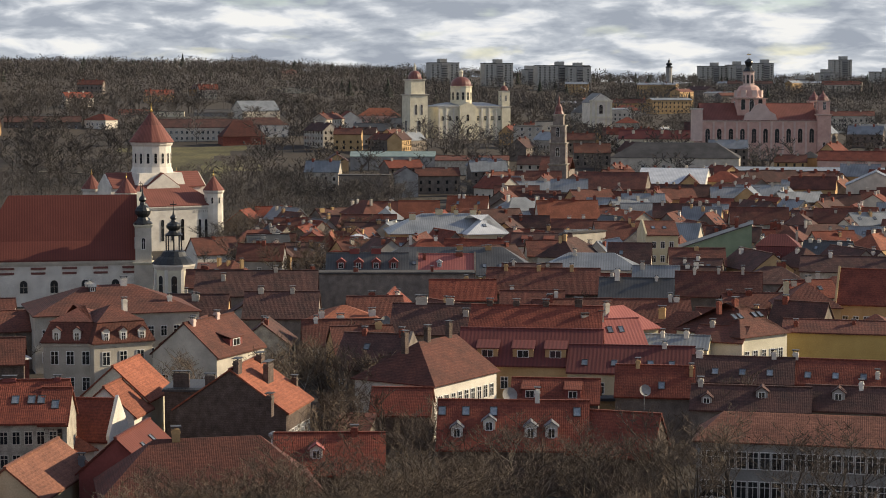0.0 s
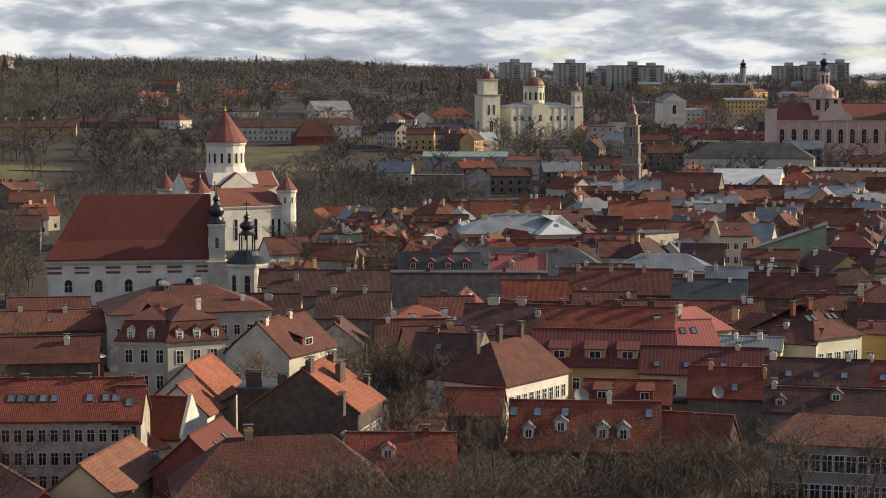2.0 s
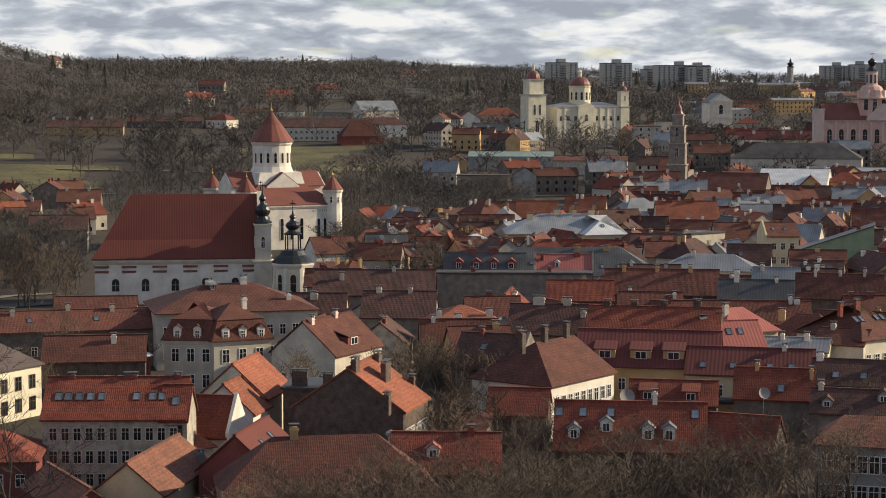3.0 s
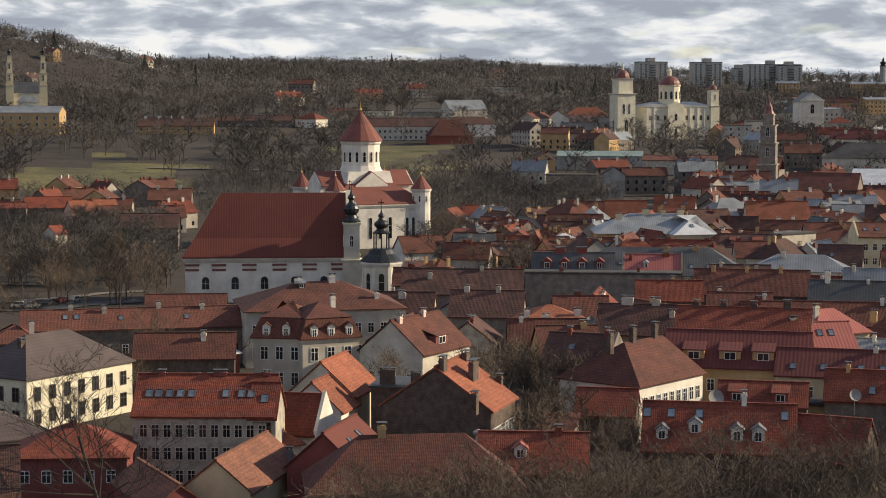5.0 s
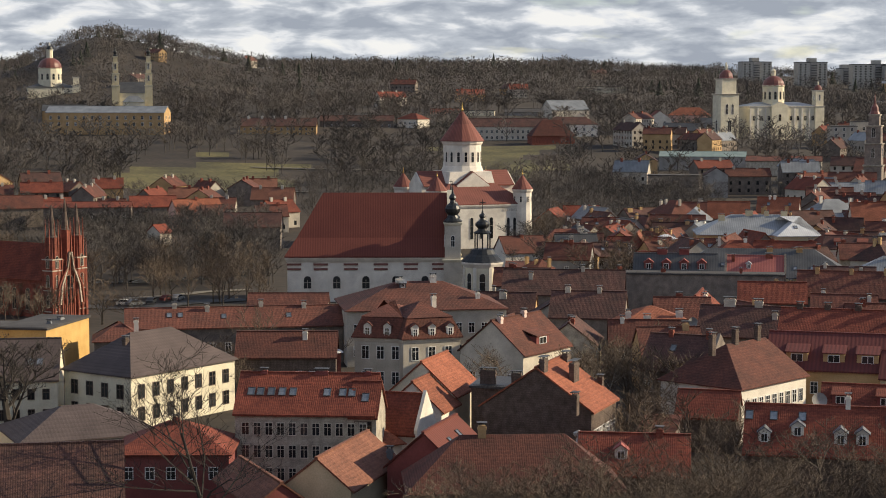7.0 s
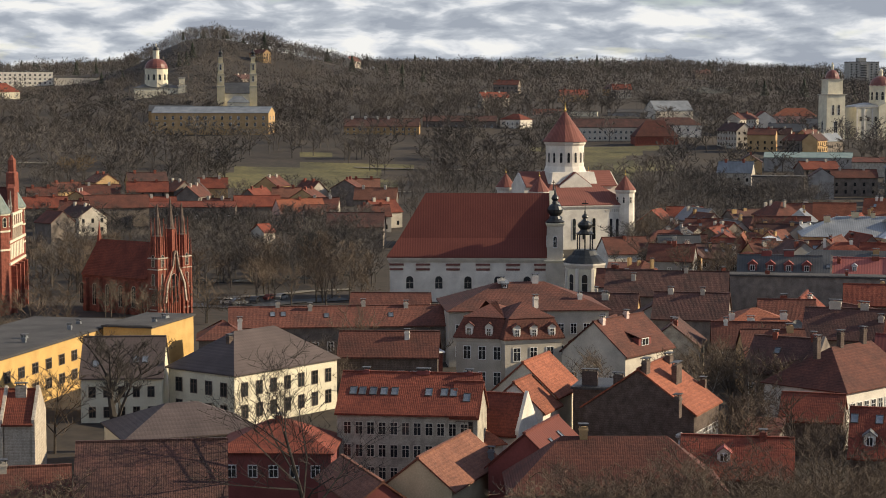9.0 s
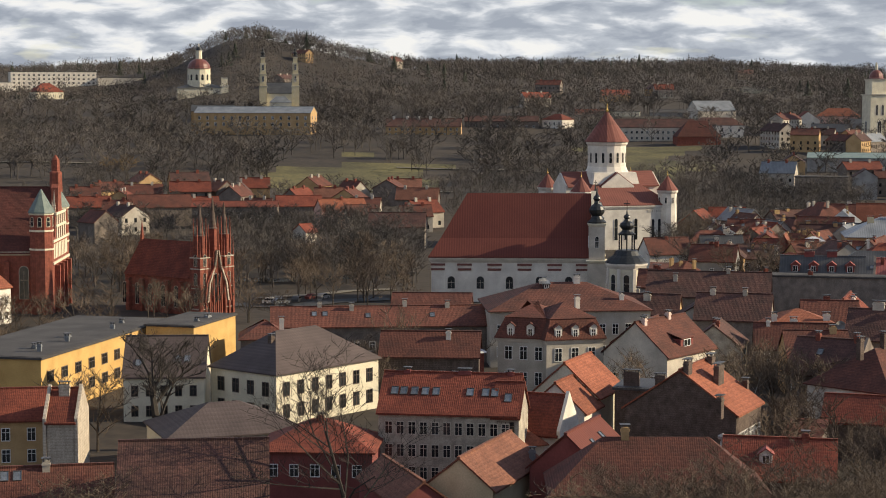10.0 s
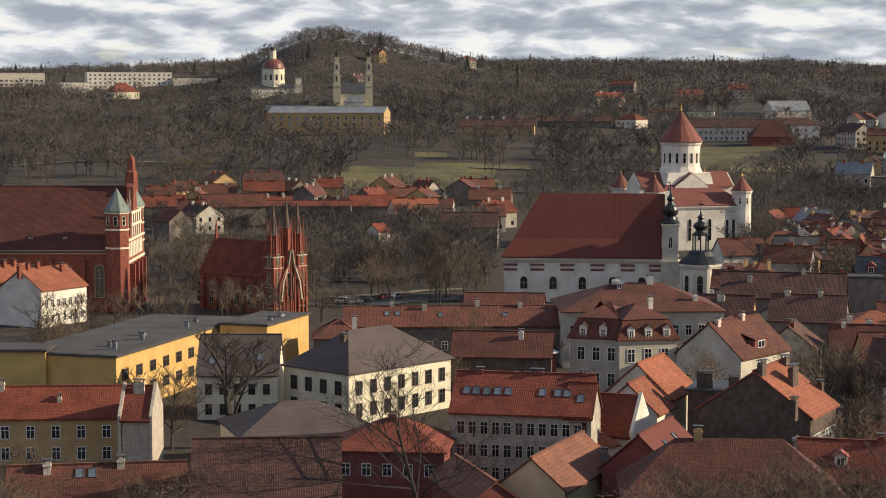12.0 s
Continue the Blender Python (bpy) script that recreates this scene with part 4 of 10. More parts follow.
def crowned_church(x, y, z, turn):
    """Pink baroque church with a red roof and a tall tiered dome that ends in a golden crown."""
    c = thing("baroque_church", x, y, z, turn, "pink baroque church with red roof and dark crowned lantern", "church")
    L, W, he, hr = 62, 20, 21, 8.5
    part("wall", box(bmesh.new(), -L / 2, L / 2, 0, W, -6, he), "plaster_rose", c)
    bm = bmesh.new()
    gable_roof(bm, L, W, he, hr, .6, .3, 0)
    part("roof", bm, "roof_rust", c)
    bm = bmesh.new()
    belt(bm, -L / 2, L / 2, 0, W, he, .6, 1.2)
    part("cornice", bm, "plaster_pink", c)
    for k, px in enumerate(np.arange(-28, 30, 6.2)):
        window(c, float(px), -.02, 9, 0, 2.4, 6.2, True, "plaster_pink", 1)
        if k:
            part("pilaster", box(bmesh.new(), px - 3.6, px - 2.6, -.5, .05, -5, he - 1), "plaster_pink", c)
    bm = bmesh.new()
    prism(bm, [(-11, he), (7, he), (6, he + 3), (3, he + 4.6), (1, he + 7.4), (-2, he + 8.8), (-5, he + 7.4), (-7, he + 4.6), (-10, he + 3)], -.8, .8)
    part("transept_gable", bm, "plaster_pink", c).matrix_basis = pose(2, 0, .01)
    tx = -4
    tw = tier_tower(c, tx, 10, ((7.6, he, 32.5),), "plaster_rose", "plaster_pink", "crossing_tower", True, 2.6, 4.6)
    for k in range(3):
        window(tw, tx - 4.6 + k * 4.6, 2.38, 26.4, 0, 2.2, 4.6, True, "plaster_pink", 0)
    bm = lathe([(7.9, 32.7), (7.4, 33.4), (6.7, 36), (5.5, 38.2), (4.2, 39.2)], 12, tx, 10)
    part("dome", bm, "plaster_rose", tw)
    for k in range(8):
        a = math.tau * k / 8 + .2
        part("dome_window", box(bmesh.new(), -1.3, 1.3, -1, 1, 0, 3.6), "plaster_pink", tw).matrix_basis = pose(tx + 6.7 * math.cos(a), 10 + 6.7 * math.sin(a), 33.0, 0, 0, math.degrees(a) + 90)
    lan = part("lantern", rings(bmesh.new(), [ngon(tx, 10, 3.2, 39.0, 8), ngon(tx, 10, 3.0, 46, 8), ngon(tx, 10, 3.5, 46.5, 8)]), "plaster_pink", c)
    for k in range(8):
        a = math.tau * (k + .5) / 8
        window(lan, tx + 2.9 * math.cos(a), 10 + 2.9 * math.sin(a), 40.2, math.degrees(a) + 90, 1.3, 4, True, "plaster_pink", 0)
    cap = part("lantern_cap", lathe([(3.5, 46.5), (2.2, 47.8), (1.3, 49.2)], 8, tx, 10), "copper_black", lan)
    crown = part("crown", lathe([(1.3, 49.1), (1.6, 49.7), (2.3, 51.4), (2.1, 52.0), (1.0, 52.9), (.4, 53.4)], 10, tx, 10), "copper_black", lan)
    cross(lan, tx, 10, 53.2, 3.8)
    for ty in (1.5, 18.5):
        t2 = tier_tower(c, 34, ty, ((3.6, -6, 24), (3.0, 24, 31)), "plaster_rose", "plaster_pink", "front_tower", True, 1.4, 4)
        part("tower_cap", lathe([(3.3, 31.2), (2.6, 33), (1.0, 34.6), (.1, 36.4)], 8, 34, ty), "copper_red", t2)
    part("west_front", box(bmesh.new(), 31, 34.6, 1, 19, -5, 27), "plaster_rose", c)
    t3 = tier_tower(c, -33.5, 2, ((2.6, 10, 27),), "plaster_pink", "plaster_white", "east_turret", False)
    return c


def stone_tower(x, y, z, turn):
    c = thing("stone_tower", x, y, z, turn, "slender weathered brown stone church tower with tiered windows", "tower")
    tier_tower(c, 0, 0, ((3.7, -6, 12), (3.4, 12, 21), (3.0, 21, 28.5), (2.2, 28.5, 33)), "plaster_mud", "plaster_worn", "shaft", True, 1.4, 3.2)
    part("helm", lathe([(2.3, 33.2), (1.7, 34.4), (1.5, 36), (.6, 37.4), (.08, 41.5)], 8), "copper_red", c)
    part("nave_wall", box(bmesh.new(), -9, 4, 3.6, 22, -5, 9), "plaster_mud", c)
    part("nave_roof", gable_roof(bmesh.new(), 13, 18.2, 9, 5), "tile_brown", c).matrix_basis = pose(-2.5, 3.7, 0)
    return c


def pediment_church(x, y, z, turn):
    """White church whose columned front rises to a pediment before a slate roof."""
    c = thing("pediment_church", x, y, z, turn, "white church with a columned front, pediment and slate roof", "church")
    part("wall", box(bmesh.new(), -6.2, 6.2, .6, 26, -8, 15), "plaster_white", c)
    bm = gable_roof(bmesh.new(), 26, 12.4, 15, 5.4)
    part("roof", bm, "metal_dark", c).matrix_basis = pose(6.2, 13.2, 0, 0, 0, 90)
    part("front", prism(bmesh.new(), [(-7, -8), (7, -8), (7, 16), (0, 20.6), (-7, 16)], 0, .58), "plaster_white", c)
    for px in (-6.2, -3.2, 3.2, 6.2):
        part("pilaster", box(bmesh.new(), px - .6, px + .6, -.4, .02, -6, 15), "plaster_cream", c)
    for zz in (5.5, 15.4):
        part("cornice", box(bmesh.new(), -7.4, 7.4, -.7, .02, zz, zz + .8), "plaster_cream", c)
    window(c, 0, -.02, 8, 0, 2.2, 4.4, True, "plaster_cream", 1)
    window(c, 0, -.02, -2, 0, 1.8, 4, False, "frame_brown", 1)
    return c


def twin_tower_church(x, y, z, turn):
    c = thing("twin_tower_church", x, y, z, turn, "cream rococo church with two slender tiered towers", "church")
    part("wall", box(bmesh.new(), -8, 9, 8, 32, -20, 7), "plaster_cream", c)
    part("roof", gable_roof(bmesh.new(), 17, 24, 7, 7), "metal_dark", c).matrix_basis = pose(.5, 8, 0)
    part("side_chapel", box(bmesh.new(), -6, 8, -6, 2, -20, 1), "plaster_cream", c)
    part("chapel_roof", hip_roof(bmesh.new(), 14, 8, 1, 4), "metal_grey", c).matrix_basis = pose(1, -6, 0)
    for tx, ty in ((-10.5, 8), (11, 0)):
        tw = tier_tower(c, tx, ty, ((2.5, -20, 12), (2.2, 12, 20), (1.8, 20, 27), (1.4, 27, 31)), "plaster_straw", "plaster_cream", "tower", True, 1.2, 3)
        onion(tw, tx, ty, 31.4, 1.4, 6.5)
    return c


def domed_convent(x, y, z, turn):
    c = thing("domed_convent", x, y, z, turn, "white convent church with brown dome and lantern", "church")
    part("wall", box(bmesh.new(), -17, 19, 0, 22, -10, 11), "plaster_cream", c)
    part("roof", hip_roof(bmesh.new(), 36, 22, 11, 4), "metal_dark", c).matrix_basis = pose(1, 0, 0)
    drum = part("drum", rings(bmesh.new(), [ngon(0, 10, 9.0, 8, 12), ngon(0, 10, 8.8, 25.4, 12), ngon(0, 10, 9.4, 26.2, 12)]), "plaster_cream", c)
    for k in range(12):
        a = math.tau * (k + .5) / 12
        window(drum, 8.65 * math.cos(a), 10 + 8.65 * math.sin(a), 17, math.degrees(a) + 90, 1.8, 3.6, True, "plaster_cream", 0)
    dome(c, 0, 10, 26.2, 8.8, 7.6, "copper_red")
    lan = part("upper_lantern", rings(bmesh.new(), [ngon(0, 10, 2.5, 33, 8), ngon(0, 10, 2.3, 39.4, 8), ngon(0, 10, 2.8, 40, 8)]), "plaster_cream", c)
    dome(lan, 0, 10, 40, 2.4, 3, "copper_black", 10)
    tw = tier_tower(c, 19, 2, ((3, -8, 13), (2.2, 13, 19)), "plaster_cream", "plaster_white", "end_turret", False)
    return c


def tower_block(x, y, z, turn, L, H, W=18, group="distant tower blocks", core=0.0):
    c = thing("tower_block", x, y, z, turn, "distant concrete apartment tower with balconies and rows of windows", "tower block", group)
    part("wall", box(bmesh.new(), -L / 2, L / 2, 0, W, -10, H), "concrete", c)
    part("roof", box(bmesh.new(), -L / 2 - .3, L / 2 + .3, -.3, W + .3, H, H + .9), "felt", c)
    part("lift_housing", box(bmesh.new(), core - 4.5, core + 4.5, 3, W - 3, H + .9, H + 5.5), "concrete", c)
    part("stair_bay", box(bmesh.new(), core - 4, core + 4, -1.2, .05, -8, H + .4), "plaster_grey", c)
    n = max(2, int(L / 6))
    key = "far_window"
    if key not in SHARED:
        me = bpy.data.meshes.new("window")
        bm = box(bmesh.new(), -1.1, 1.1, -.12, .05, 0, 1.5)
        bm.to_mesh(me); bm.free()
        me.materials.append(MATS["pane"])
        SHARED[key] = me
    rows = int(H / 3)
    for r in range(rows):
        part("balcony", box(bmesh.new(), core - 3.6, core + 3.6, -2.2, -1.15, r * 3 + .1, r * 3 + 1.2), "metal_dark", c)
        for px in spread(-L / 2, L / 2, n):
            if abs(px - core) > 5:
                mesh_part("window", SHARED[key], "pane", c, pose(px, -.02, r * 3 + 1))
    return c


def far_chapel(x, y, z, turn):
    c = thing("far_chapel", x, y, z, turn, "dark domed chapel on the skyline", "church")
    part("wall", rings(bmesh.new(), [ngon(0, 0, 3.8, -22, 8), ngon(0, 0, 3.8, 5, 8)]), "plaster_grey", c)
    onion(c, 0, 0, 5, 4.0, 11)
    return c


# ---- trees ----
def limb(vs, fs, p, q, r0, r1, sides=3):
    ax = (q - p)
    if ax.length < 1e-4:
        return
    u = ax.orthogonal().normalized()
    w = ax.normalized().cross(u)
    b = len(vs)
    for c, r in ((p, r0), (q, r1)):
        for i in range(sides):
            a = math.tau * i / sides
            vs.append(tuple(c + u * (r * math.cos(a)) + w * (r * math.sin(a))))
    for i in range(sides):
        j = (i + 1) % sides
        fs.append((b + i, b + j, b + sides + j, b + sides + i))


def grow(wood, twig, rng, p, way, length, r, level, last, counts, rise, thin):
    """One bough in two bent pieces, with children along its upper part."""
    vs, fs = wood if level < last - 1 else twig
    if level == last:
        limb(vs, fs, p, p + way * length, r, thin * .5, 3)
        return
    bend = Vector((rng.uniform(-1, 1), rng.uniform(-1, 1), rng.uniform(-.3, .7)))
    mid = p + way * length * .5
    way2 = (way + bend * .28).normalized()
    end = mid + way2 * length * .5
    s = 6 if level == 0 else 4 if level == 1 else 3
    limb(vs, fs, p, mid, r, r * .75, s)
    limb(vs, fs, mid, end, r * .75, max(r * .38, thin * .6), s)
    n = counts[level]
    for i in range(n):
        f = (.28 if level == 0 else .3) + (.72 if level == 0 else .7) * (i + rng.random()) / n
        q = p + way * length * f if f < .5 else mid + way2 * length * (f - .5)
        side = Vector((rng.gauss(0, 1), rng.gauss(0, 1), rng.gauss(0, .35)))
        d = (way2 * .55 + side.normalized() * .85 + Vector((0, 0, rise))).normalized()
        grow(wood, twig, rng, q, d, length * rng.uniform(.42, .66) * (1.15 - .35 * f if level else 1.2 - .6 * abs(f - .5)), max(r * .45 * (1.1 - .5 * f), thin), level + 1, last, counts, rise, thin)


def tree_meshes(seed, counts, height=10.0, rise=.35, thin=.022, trunk=.2, clear=.5, bark="bark", twig_mat="twig", name="tree"):
    rng = random.Random(seed)
    wood, twig = ([], []), ([], [])
    grow(wood, twig, rng, Vector((0, 0, -.6)), Vector((rng.uniform(-.06, .06), rng.uniform(-.06, .06), 1)).normalized(), height * clear, trunk, 0, len(counts), counts, rise, thin)
    top = max(v[2] for v in twig[0])
    k = height / top
    out = []
    for (vs, fs), nm, mt in ((wood, "trunk", bark), (twig, "crown", twig_mat)):
        me = bpy.data.meshes.new(nm)
        me.from_pydata([(a * k, b * k, c * k) for a, b, c in vs], [], fs)
        me.materials.append(MATS[mt])
        out.append(me)
    return out


NEAR = [tree_meshes(11 + i, (7, 6, 4, 4), 10.0, .30, .015, .15, .62) for i in range(5)]
MID = [tree_meshes(31 + i, (8, 6, 5), 10.0, .34, .035, .17, .66) for i in range(5)]
BLACK = [tree_meshes(51, (6, 6, 6, 5), 10.0, .38, .016, .30, .5, "bark_dark", "bark_dark"), tree_meshes(57, (10, 6, 5, 4), 10.0, .32, .014, .19, .9, "bark_dark", "bark_dark")]
LITE = [tree_meshes(81 + i, (6, 5, 5), 10.0, .34, .034, .15, .64, "wood_far", "wood_far") for i in range(5)]
TINY = [tree_meshes(91 + i, (6, 4, 3), 10.0, .30, .085, .16, .62, "wood_far", "wood_far") for i in range(5)]
BIRCH = [tree_meshes(61 + i, (10, 6, 5), 10.0, .62, .028, .11, .86, "bark_pale", "twig") for i in range(2)]
GOLD = [tree_meshes(71, (9, 8, 6), 10.0, .15, .035, .2, .6, "bark", "twig_gold")]
KINDS = {"near": (NEAR, "bare leafless tree with fine brown twigs", "bare trees below the hill"), "mid": (MID, "bare leafless tree between the houses", "bare trees in the town"),
         "black": (BLACK, "large dark bare tree with forked trunk", "dark trees"), "birch": (BIRCH, "slender bare birch with pale trunk", "birches"), "gold": (GOLD, "bare willow with golden twigs", "willows")}


def tree(kind, x, y, height, pick=0, turn=0.0, z=None):
    meshes, label, group = KINDS[kind]
    t = new("tree")
    s = height / 10.0
    t.matrix_basis = pose(x, y, ground(x, y) if z is None else z, 0, 0, turn) @ Matrix.Diagonal((s, s, s, 1))
    tagged(t, label, "tree", group)
    a, b = meshes[pick % len(meshes)]
    for nm, me in (("trunk", a), ("crown", b)):
        ob = new(nm, me)
        ob.parent = t
    return t


def polar(az, d):
    a = math.radians(az)
    return -math.sin(a) * d, math.cos(a) * d


def grove(seed, kind, n, az0, az1, d0, d1, h0, h1, gap=3.0):
    """n trees scattered over a stretch of the plan, clear of the houses."""
    rng = random.Random(seed)
    made = tries = 0
    while made < n and tries < n * 12:
        tries += 1
        x, y = polar(rng.uniform(az0, az1), rng.uniform(d0, d1))
        if any((x - a) ** 2 + (y - b) ** 2 < (r + .5) ** 2 for a, b, r in BUILT):
            continue
        tree(kind, x, y, rng.uniform(h0, h1), rng.randrange(8), rng.uniform(0, 360))
        made += 1


def hides(x, y, d, rng, sight):
    """On a building, or on the open ground that lies before it towards the hill."""
    for a, b, r in BUILT_FAR:
        if (x - a) ** 2 + (y - b) ** 2 < (r + 2) ** 2:
            return True
        if not sight:
            continue
        e = math.hypot(a, b)
        if 0 < e - d < 90 and abs(x * b - y * a) / e < r * .95:
            return rng.random() < .85
    return False


def thicket(name, seed, n, az0, az1, d0, d1, h0, h1, label, keep=None, sight=False, models=None):
    """Many grown trees as one mass, for a wood whose trees nobody could count."""
    rng = random.Random(seed)
    shapes = []
    for pair in models or LITE:
        v, f, k = [], [], 0
        for me in pair:
            v.append(np.array([tuple(p.co) for p in me.vertices]))
            f += [tuple(i + k for i in p.vertices) for p in me.polygons]
            k += len(me.vertices)
        shapes.append((np.concatenate(v), f))
    vs, fs, base = [], [], 0
    for _ in range(n):
        az, d = rng.uniform(az0, az1), math.sqrt(rng.uniform(d0 * d0, d1 * d1))
        x, y = polar(az, d)
        if keep and not keep(x, y, az, d) or hides(x, y, d, rng, sight):
            continue
        v, f = shapes[rng.randrange(len(shapes))]
        a, s = rng.uniform(0, math.tau), rng.uniform(h0, h1) / 10
        k = s * rng.uniform(1.0, 1.35)
        c, w = math.cos(a) * k, math.sin(a) * k
        vs.append(np.stack([v[:, 0] * c - v[:, 1] * w + x, v[:, 0] * w + v[:, 1] * c + y, v[:, 2] * s + ground(x, y)], 1))
        fs += [tuple(i + base for i in p) for p in f]
        base += len(v)
    me = bpy.data.meshes.new(name)
    me.from_pydata(np.concatenate(vs).tolist(), [], fs)
    me.materials.append(MATS["wood_far"])
    return tagged(new(name, me), label, "wood", kind="stuff")


def far_wood(name, seed, n, az0, az1, d0, d1, h0, h1, spikes, mat, label, conifers=False, keep=None, thick=.011, sight=True):
    """A whole wood as one mass: every tree a stem with a brush of upright twigs."""
    rng = random.Random(seed)
    vs, fs = [], []
    for _ in range(n):
        az = rng.uniform(az0, az1)
        d = math.sqrt(rng.uniform(d0 * d0, d1 * d1))
        x, y = polar(az, d)
        if keep and not keep(x, y, az, d):
            continue
        if hides(x, y, d, rng, sight):
            continue
        z = ground(x, y)
        h = rng.uniform(h0, h1) * (.9 + .45 * noise.noise((x / 60, y / 60, 2.0)) + .2 * noise.noise((x / 19, y / 19, 4.0)))
        w = h * rng.uniform(.42, .62)
        if conifers:
            for k in range(6):
                b = len(vs)
                zz, r = z + h * (.12 + k * .145), w * .62 * (1 - k / 6.3)
                for i in range(5):
                    a = math.tau * i / 5 + k
                    vs.append((x + r * math.cos(a), y + r * math.sin(a), zz))
                vs.append((x, y, zz + h * .26))
                fs.extend((b + i, b + (i + 1) % 5, b + 5) for i in range(5))
            continue
        limb(vs, fs, Vector((x, y, z - 1)), Vector((x, y, z + h * .55)), h * .016, h * .009)
        lean = rng.uniform(-.12, .12) * h
        for _ in range(spikes):
            a, e = rng.uniform(0, math.tau), math.asin(rng.uniform(-.5, 1))
            k = rng.random() ** .45
            out = Vector((math.cos(a) * math.cos(e), math.sin(a) * math.cos(e), math.sin(e)))
            c = Vector((x + lean * out.z + out.x * w * k, y + out.y * w * k, z + h * (.52 + .46 * out.z * k)))
            way = (out + Vector((rng.gauss(0, .5), rng.gauss(0, .5), .5))).normalized() * (h * rng.uniform(.07, .15))
            t = h * thick * rng.uniform(.6, 1.5)
            u = way.orthogonal().normalized()
            u.rotate(Matrix.Rotation(rng.uniform(0, math.tau), 3, way.normalized()))
            b = len(vs)
            vs.extend((tuple(c + u * t), tuple(c - u * t), tuple(c + way)))
            fs.append((b, b + 1, b + 2))
    me = bpy.data.meshes.new(name)
    me.from_pydata(vs, [], fs)
    me.materials.append(MATS[mat])
    return tagged(new(name, me), label, "wood", kind="stuff")



# ---- the town, house by house ----
house(-55.7, 227.27, 0, 4.77, 17.71, 11, 9.5, 4.2, 'gable', 'plaster_worn', 'tile_red', 'tenement house with worn murals and a red tiled roof with skylights', win=(11, 3, 1, 2.9), wide=0.85, tall=1.5, skies=((-7.2, 0.5), (-6, 0.5), (-4.6, 0.5), (-3.2, 0.5), (-1.8, 0.5), (2.6, 0.5), (4.6, 0.5), (5.8, 0.5)), chims=((-6, 1, 0.5), (1.5, 1, 0.5, 1.6), (7.5, 1, 0.5)), chim_mat='plaster_maroon', frame_mat='plaster_pale', side=None)
house(-48.21, 227.96, 0, 2.94, 3.34, 8, 9.3, 3.6, 'gable', 'plaster_worn', 'tile_red', 'narrow end bay of a tenement with one skylight', win=(2, 3, 1, 3), skies=((0, 0.5),), frame_mat='frame_brown')
house(-85.65, 272.87, 0, 64.43, 23.12, 14, 8, 5.4, 'hip', 'plaster_cream', 'roof_mauve', 'cream house with tall dark windows and a mauve metal hip roof', win=(7, 2, 1.2, 3.4), left=(4, 2, 1.2, 3.4), wide=1.25, tall=2, frame_mat='frame_brown', chims=((-6.5, 0.85, 0.3),), chim_mat='brick_dark')
house(-128.7, 288, 0, 90, 52, 18, 9, 0.3, 'flat', 'plaster_yellow', 'felt', 'long yellow office block with a flat grey felt roof', win=(10, 2, 2, 3.2), wide=2, tall=1.6, frame_mat='frame_brown', chims=((-20, .35, 1.6, .4), (-17, .6, 1.0, .9), (-8, .45, 1.3, .4), (-3, .7, .8, 1.2), (9, .4, 1.2, .4), (17, .6, .9, .6)), chim_mat='metal_grey')
house(-149, 258.5, 0, 16, 18, 8, 9.6, 0.3, 'flat', 'plaster_gold', 'felt', 'ochre yellow annexe with a flat roof')
house(-118.4, 310, 0, 88, 19, 9, 9.6, 0.3, 'flat', 'plaster_yellow', 'felt', 'yellow stair block with a flat roof behind a bare tree', chims=((2, .5, .8, 1.6), (-4, .4, .9, .5)), chim_mat='metal_grey')
house(-108.99, 263.34, 0, 16.48, 12.3, 12, 7, 5.2, 'gable', 'plaster_cream', 'roof_mauve', 'cream house with a dark mauve roof behind a bare tree', win=(5, 2, 0.9, 3.1), wide=0.9, tall=1.5, frame_mat='frame_brown', skies=((2, 0.4), (3.4, 0.4), (-4, 0.3)))
house(-120.7, 223.49, 0, 20.37, 21.45, 8, 6.5, 3.4, 'gable', 'plaster_ochre', 'tile_red', 'ochre house with a red tiled roof and a bare brick gable', win=(6, 2, 0.8, 2.9), wide=1, tall=1.6, chims=((-6, 0.9, 1.3), (2, 0.5, 0.8, 0.5)), chim_mat='plaster_pale', frame_mat='frame_white')
house(-106.34, 221.83, 0, 15.61, 3.53, 8.6, 7.2, 3.6, 'gable', 'brick_pale', 'tile_red', 'pale bare brick gable wall with a stepped chimney', firewall='b', chims=((0, 0.8, 1.6, 1.4),), chim_mat='brick_pale')
house(-71.57, 180.32, 0.96, 19.65, 15.67, 13, 6, 5.6, 'gable', 'brick_dark', 'tile_dark', 'old shed with a sagging dark tiled roof', chims=())
house(-91.93, 182.11, 0.36, 24.78, 19.31, 8, 5, 3.4, 'gable', 'brick_dark', 'tile_brown', 'low outbuilding with a brown tiled roof and skylights', skies=((-2, 0.75), (-0.6, 0.75)), chims=((-5.5, 0.8, 1.4), (2.5, 0.9, 1.2)), chim_mat='plaster_pale')
house(-69.66, 216.05, 0, 9.87, 14.15, 12, 6, 3.2, 'hip', 'plaster_maroon', 'tile_red', 'dark red house with white framed windows and hip roof', win=(5, 1, 3, 3), wide=1, tall=1.4, chims=((0, 0.9, 0.8),))
house(-58.0, 203.4, 0, -58, 16, 6, 4.5, 2.2, 'gable', 'plaster_maroon', 'tile_worn', 'narrow red walled wing with a worn orange roof')
house(-84.57, 228.88, 0, 34.28, 18.21, 14, 5.2, 3.4, 'hip', 'plaster_cream', 'roof_mauve', 'low cream hall with a grey hip roof', win=(5, 1, 2, 3), wide=1, tall=1.2, frame_mat='frame_brown')
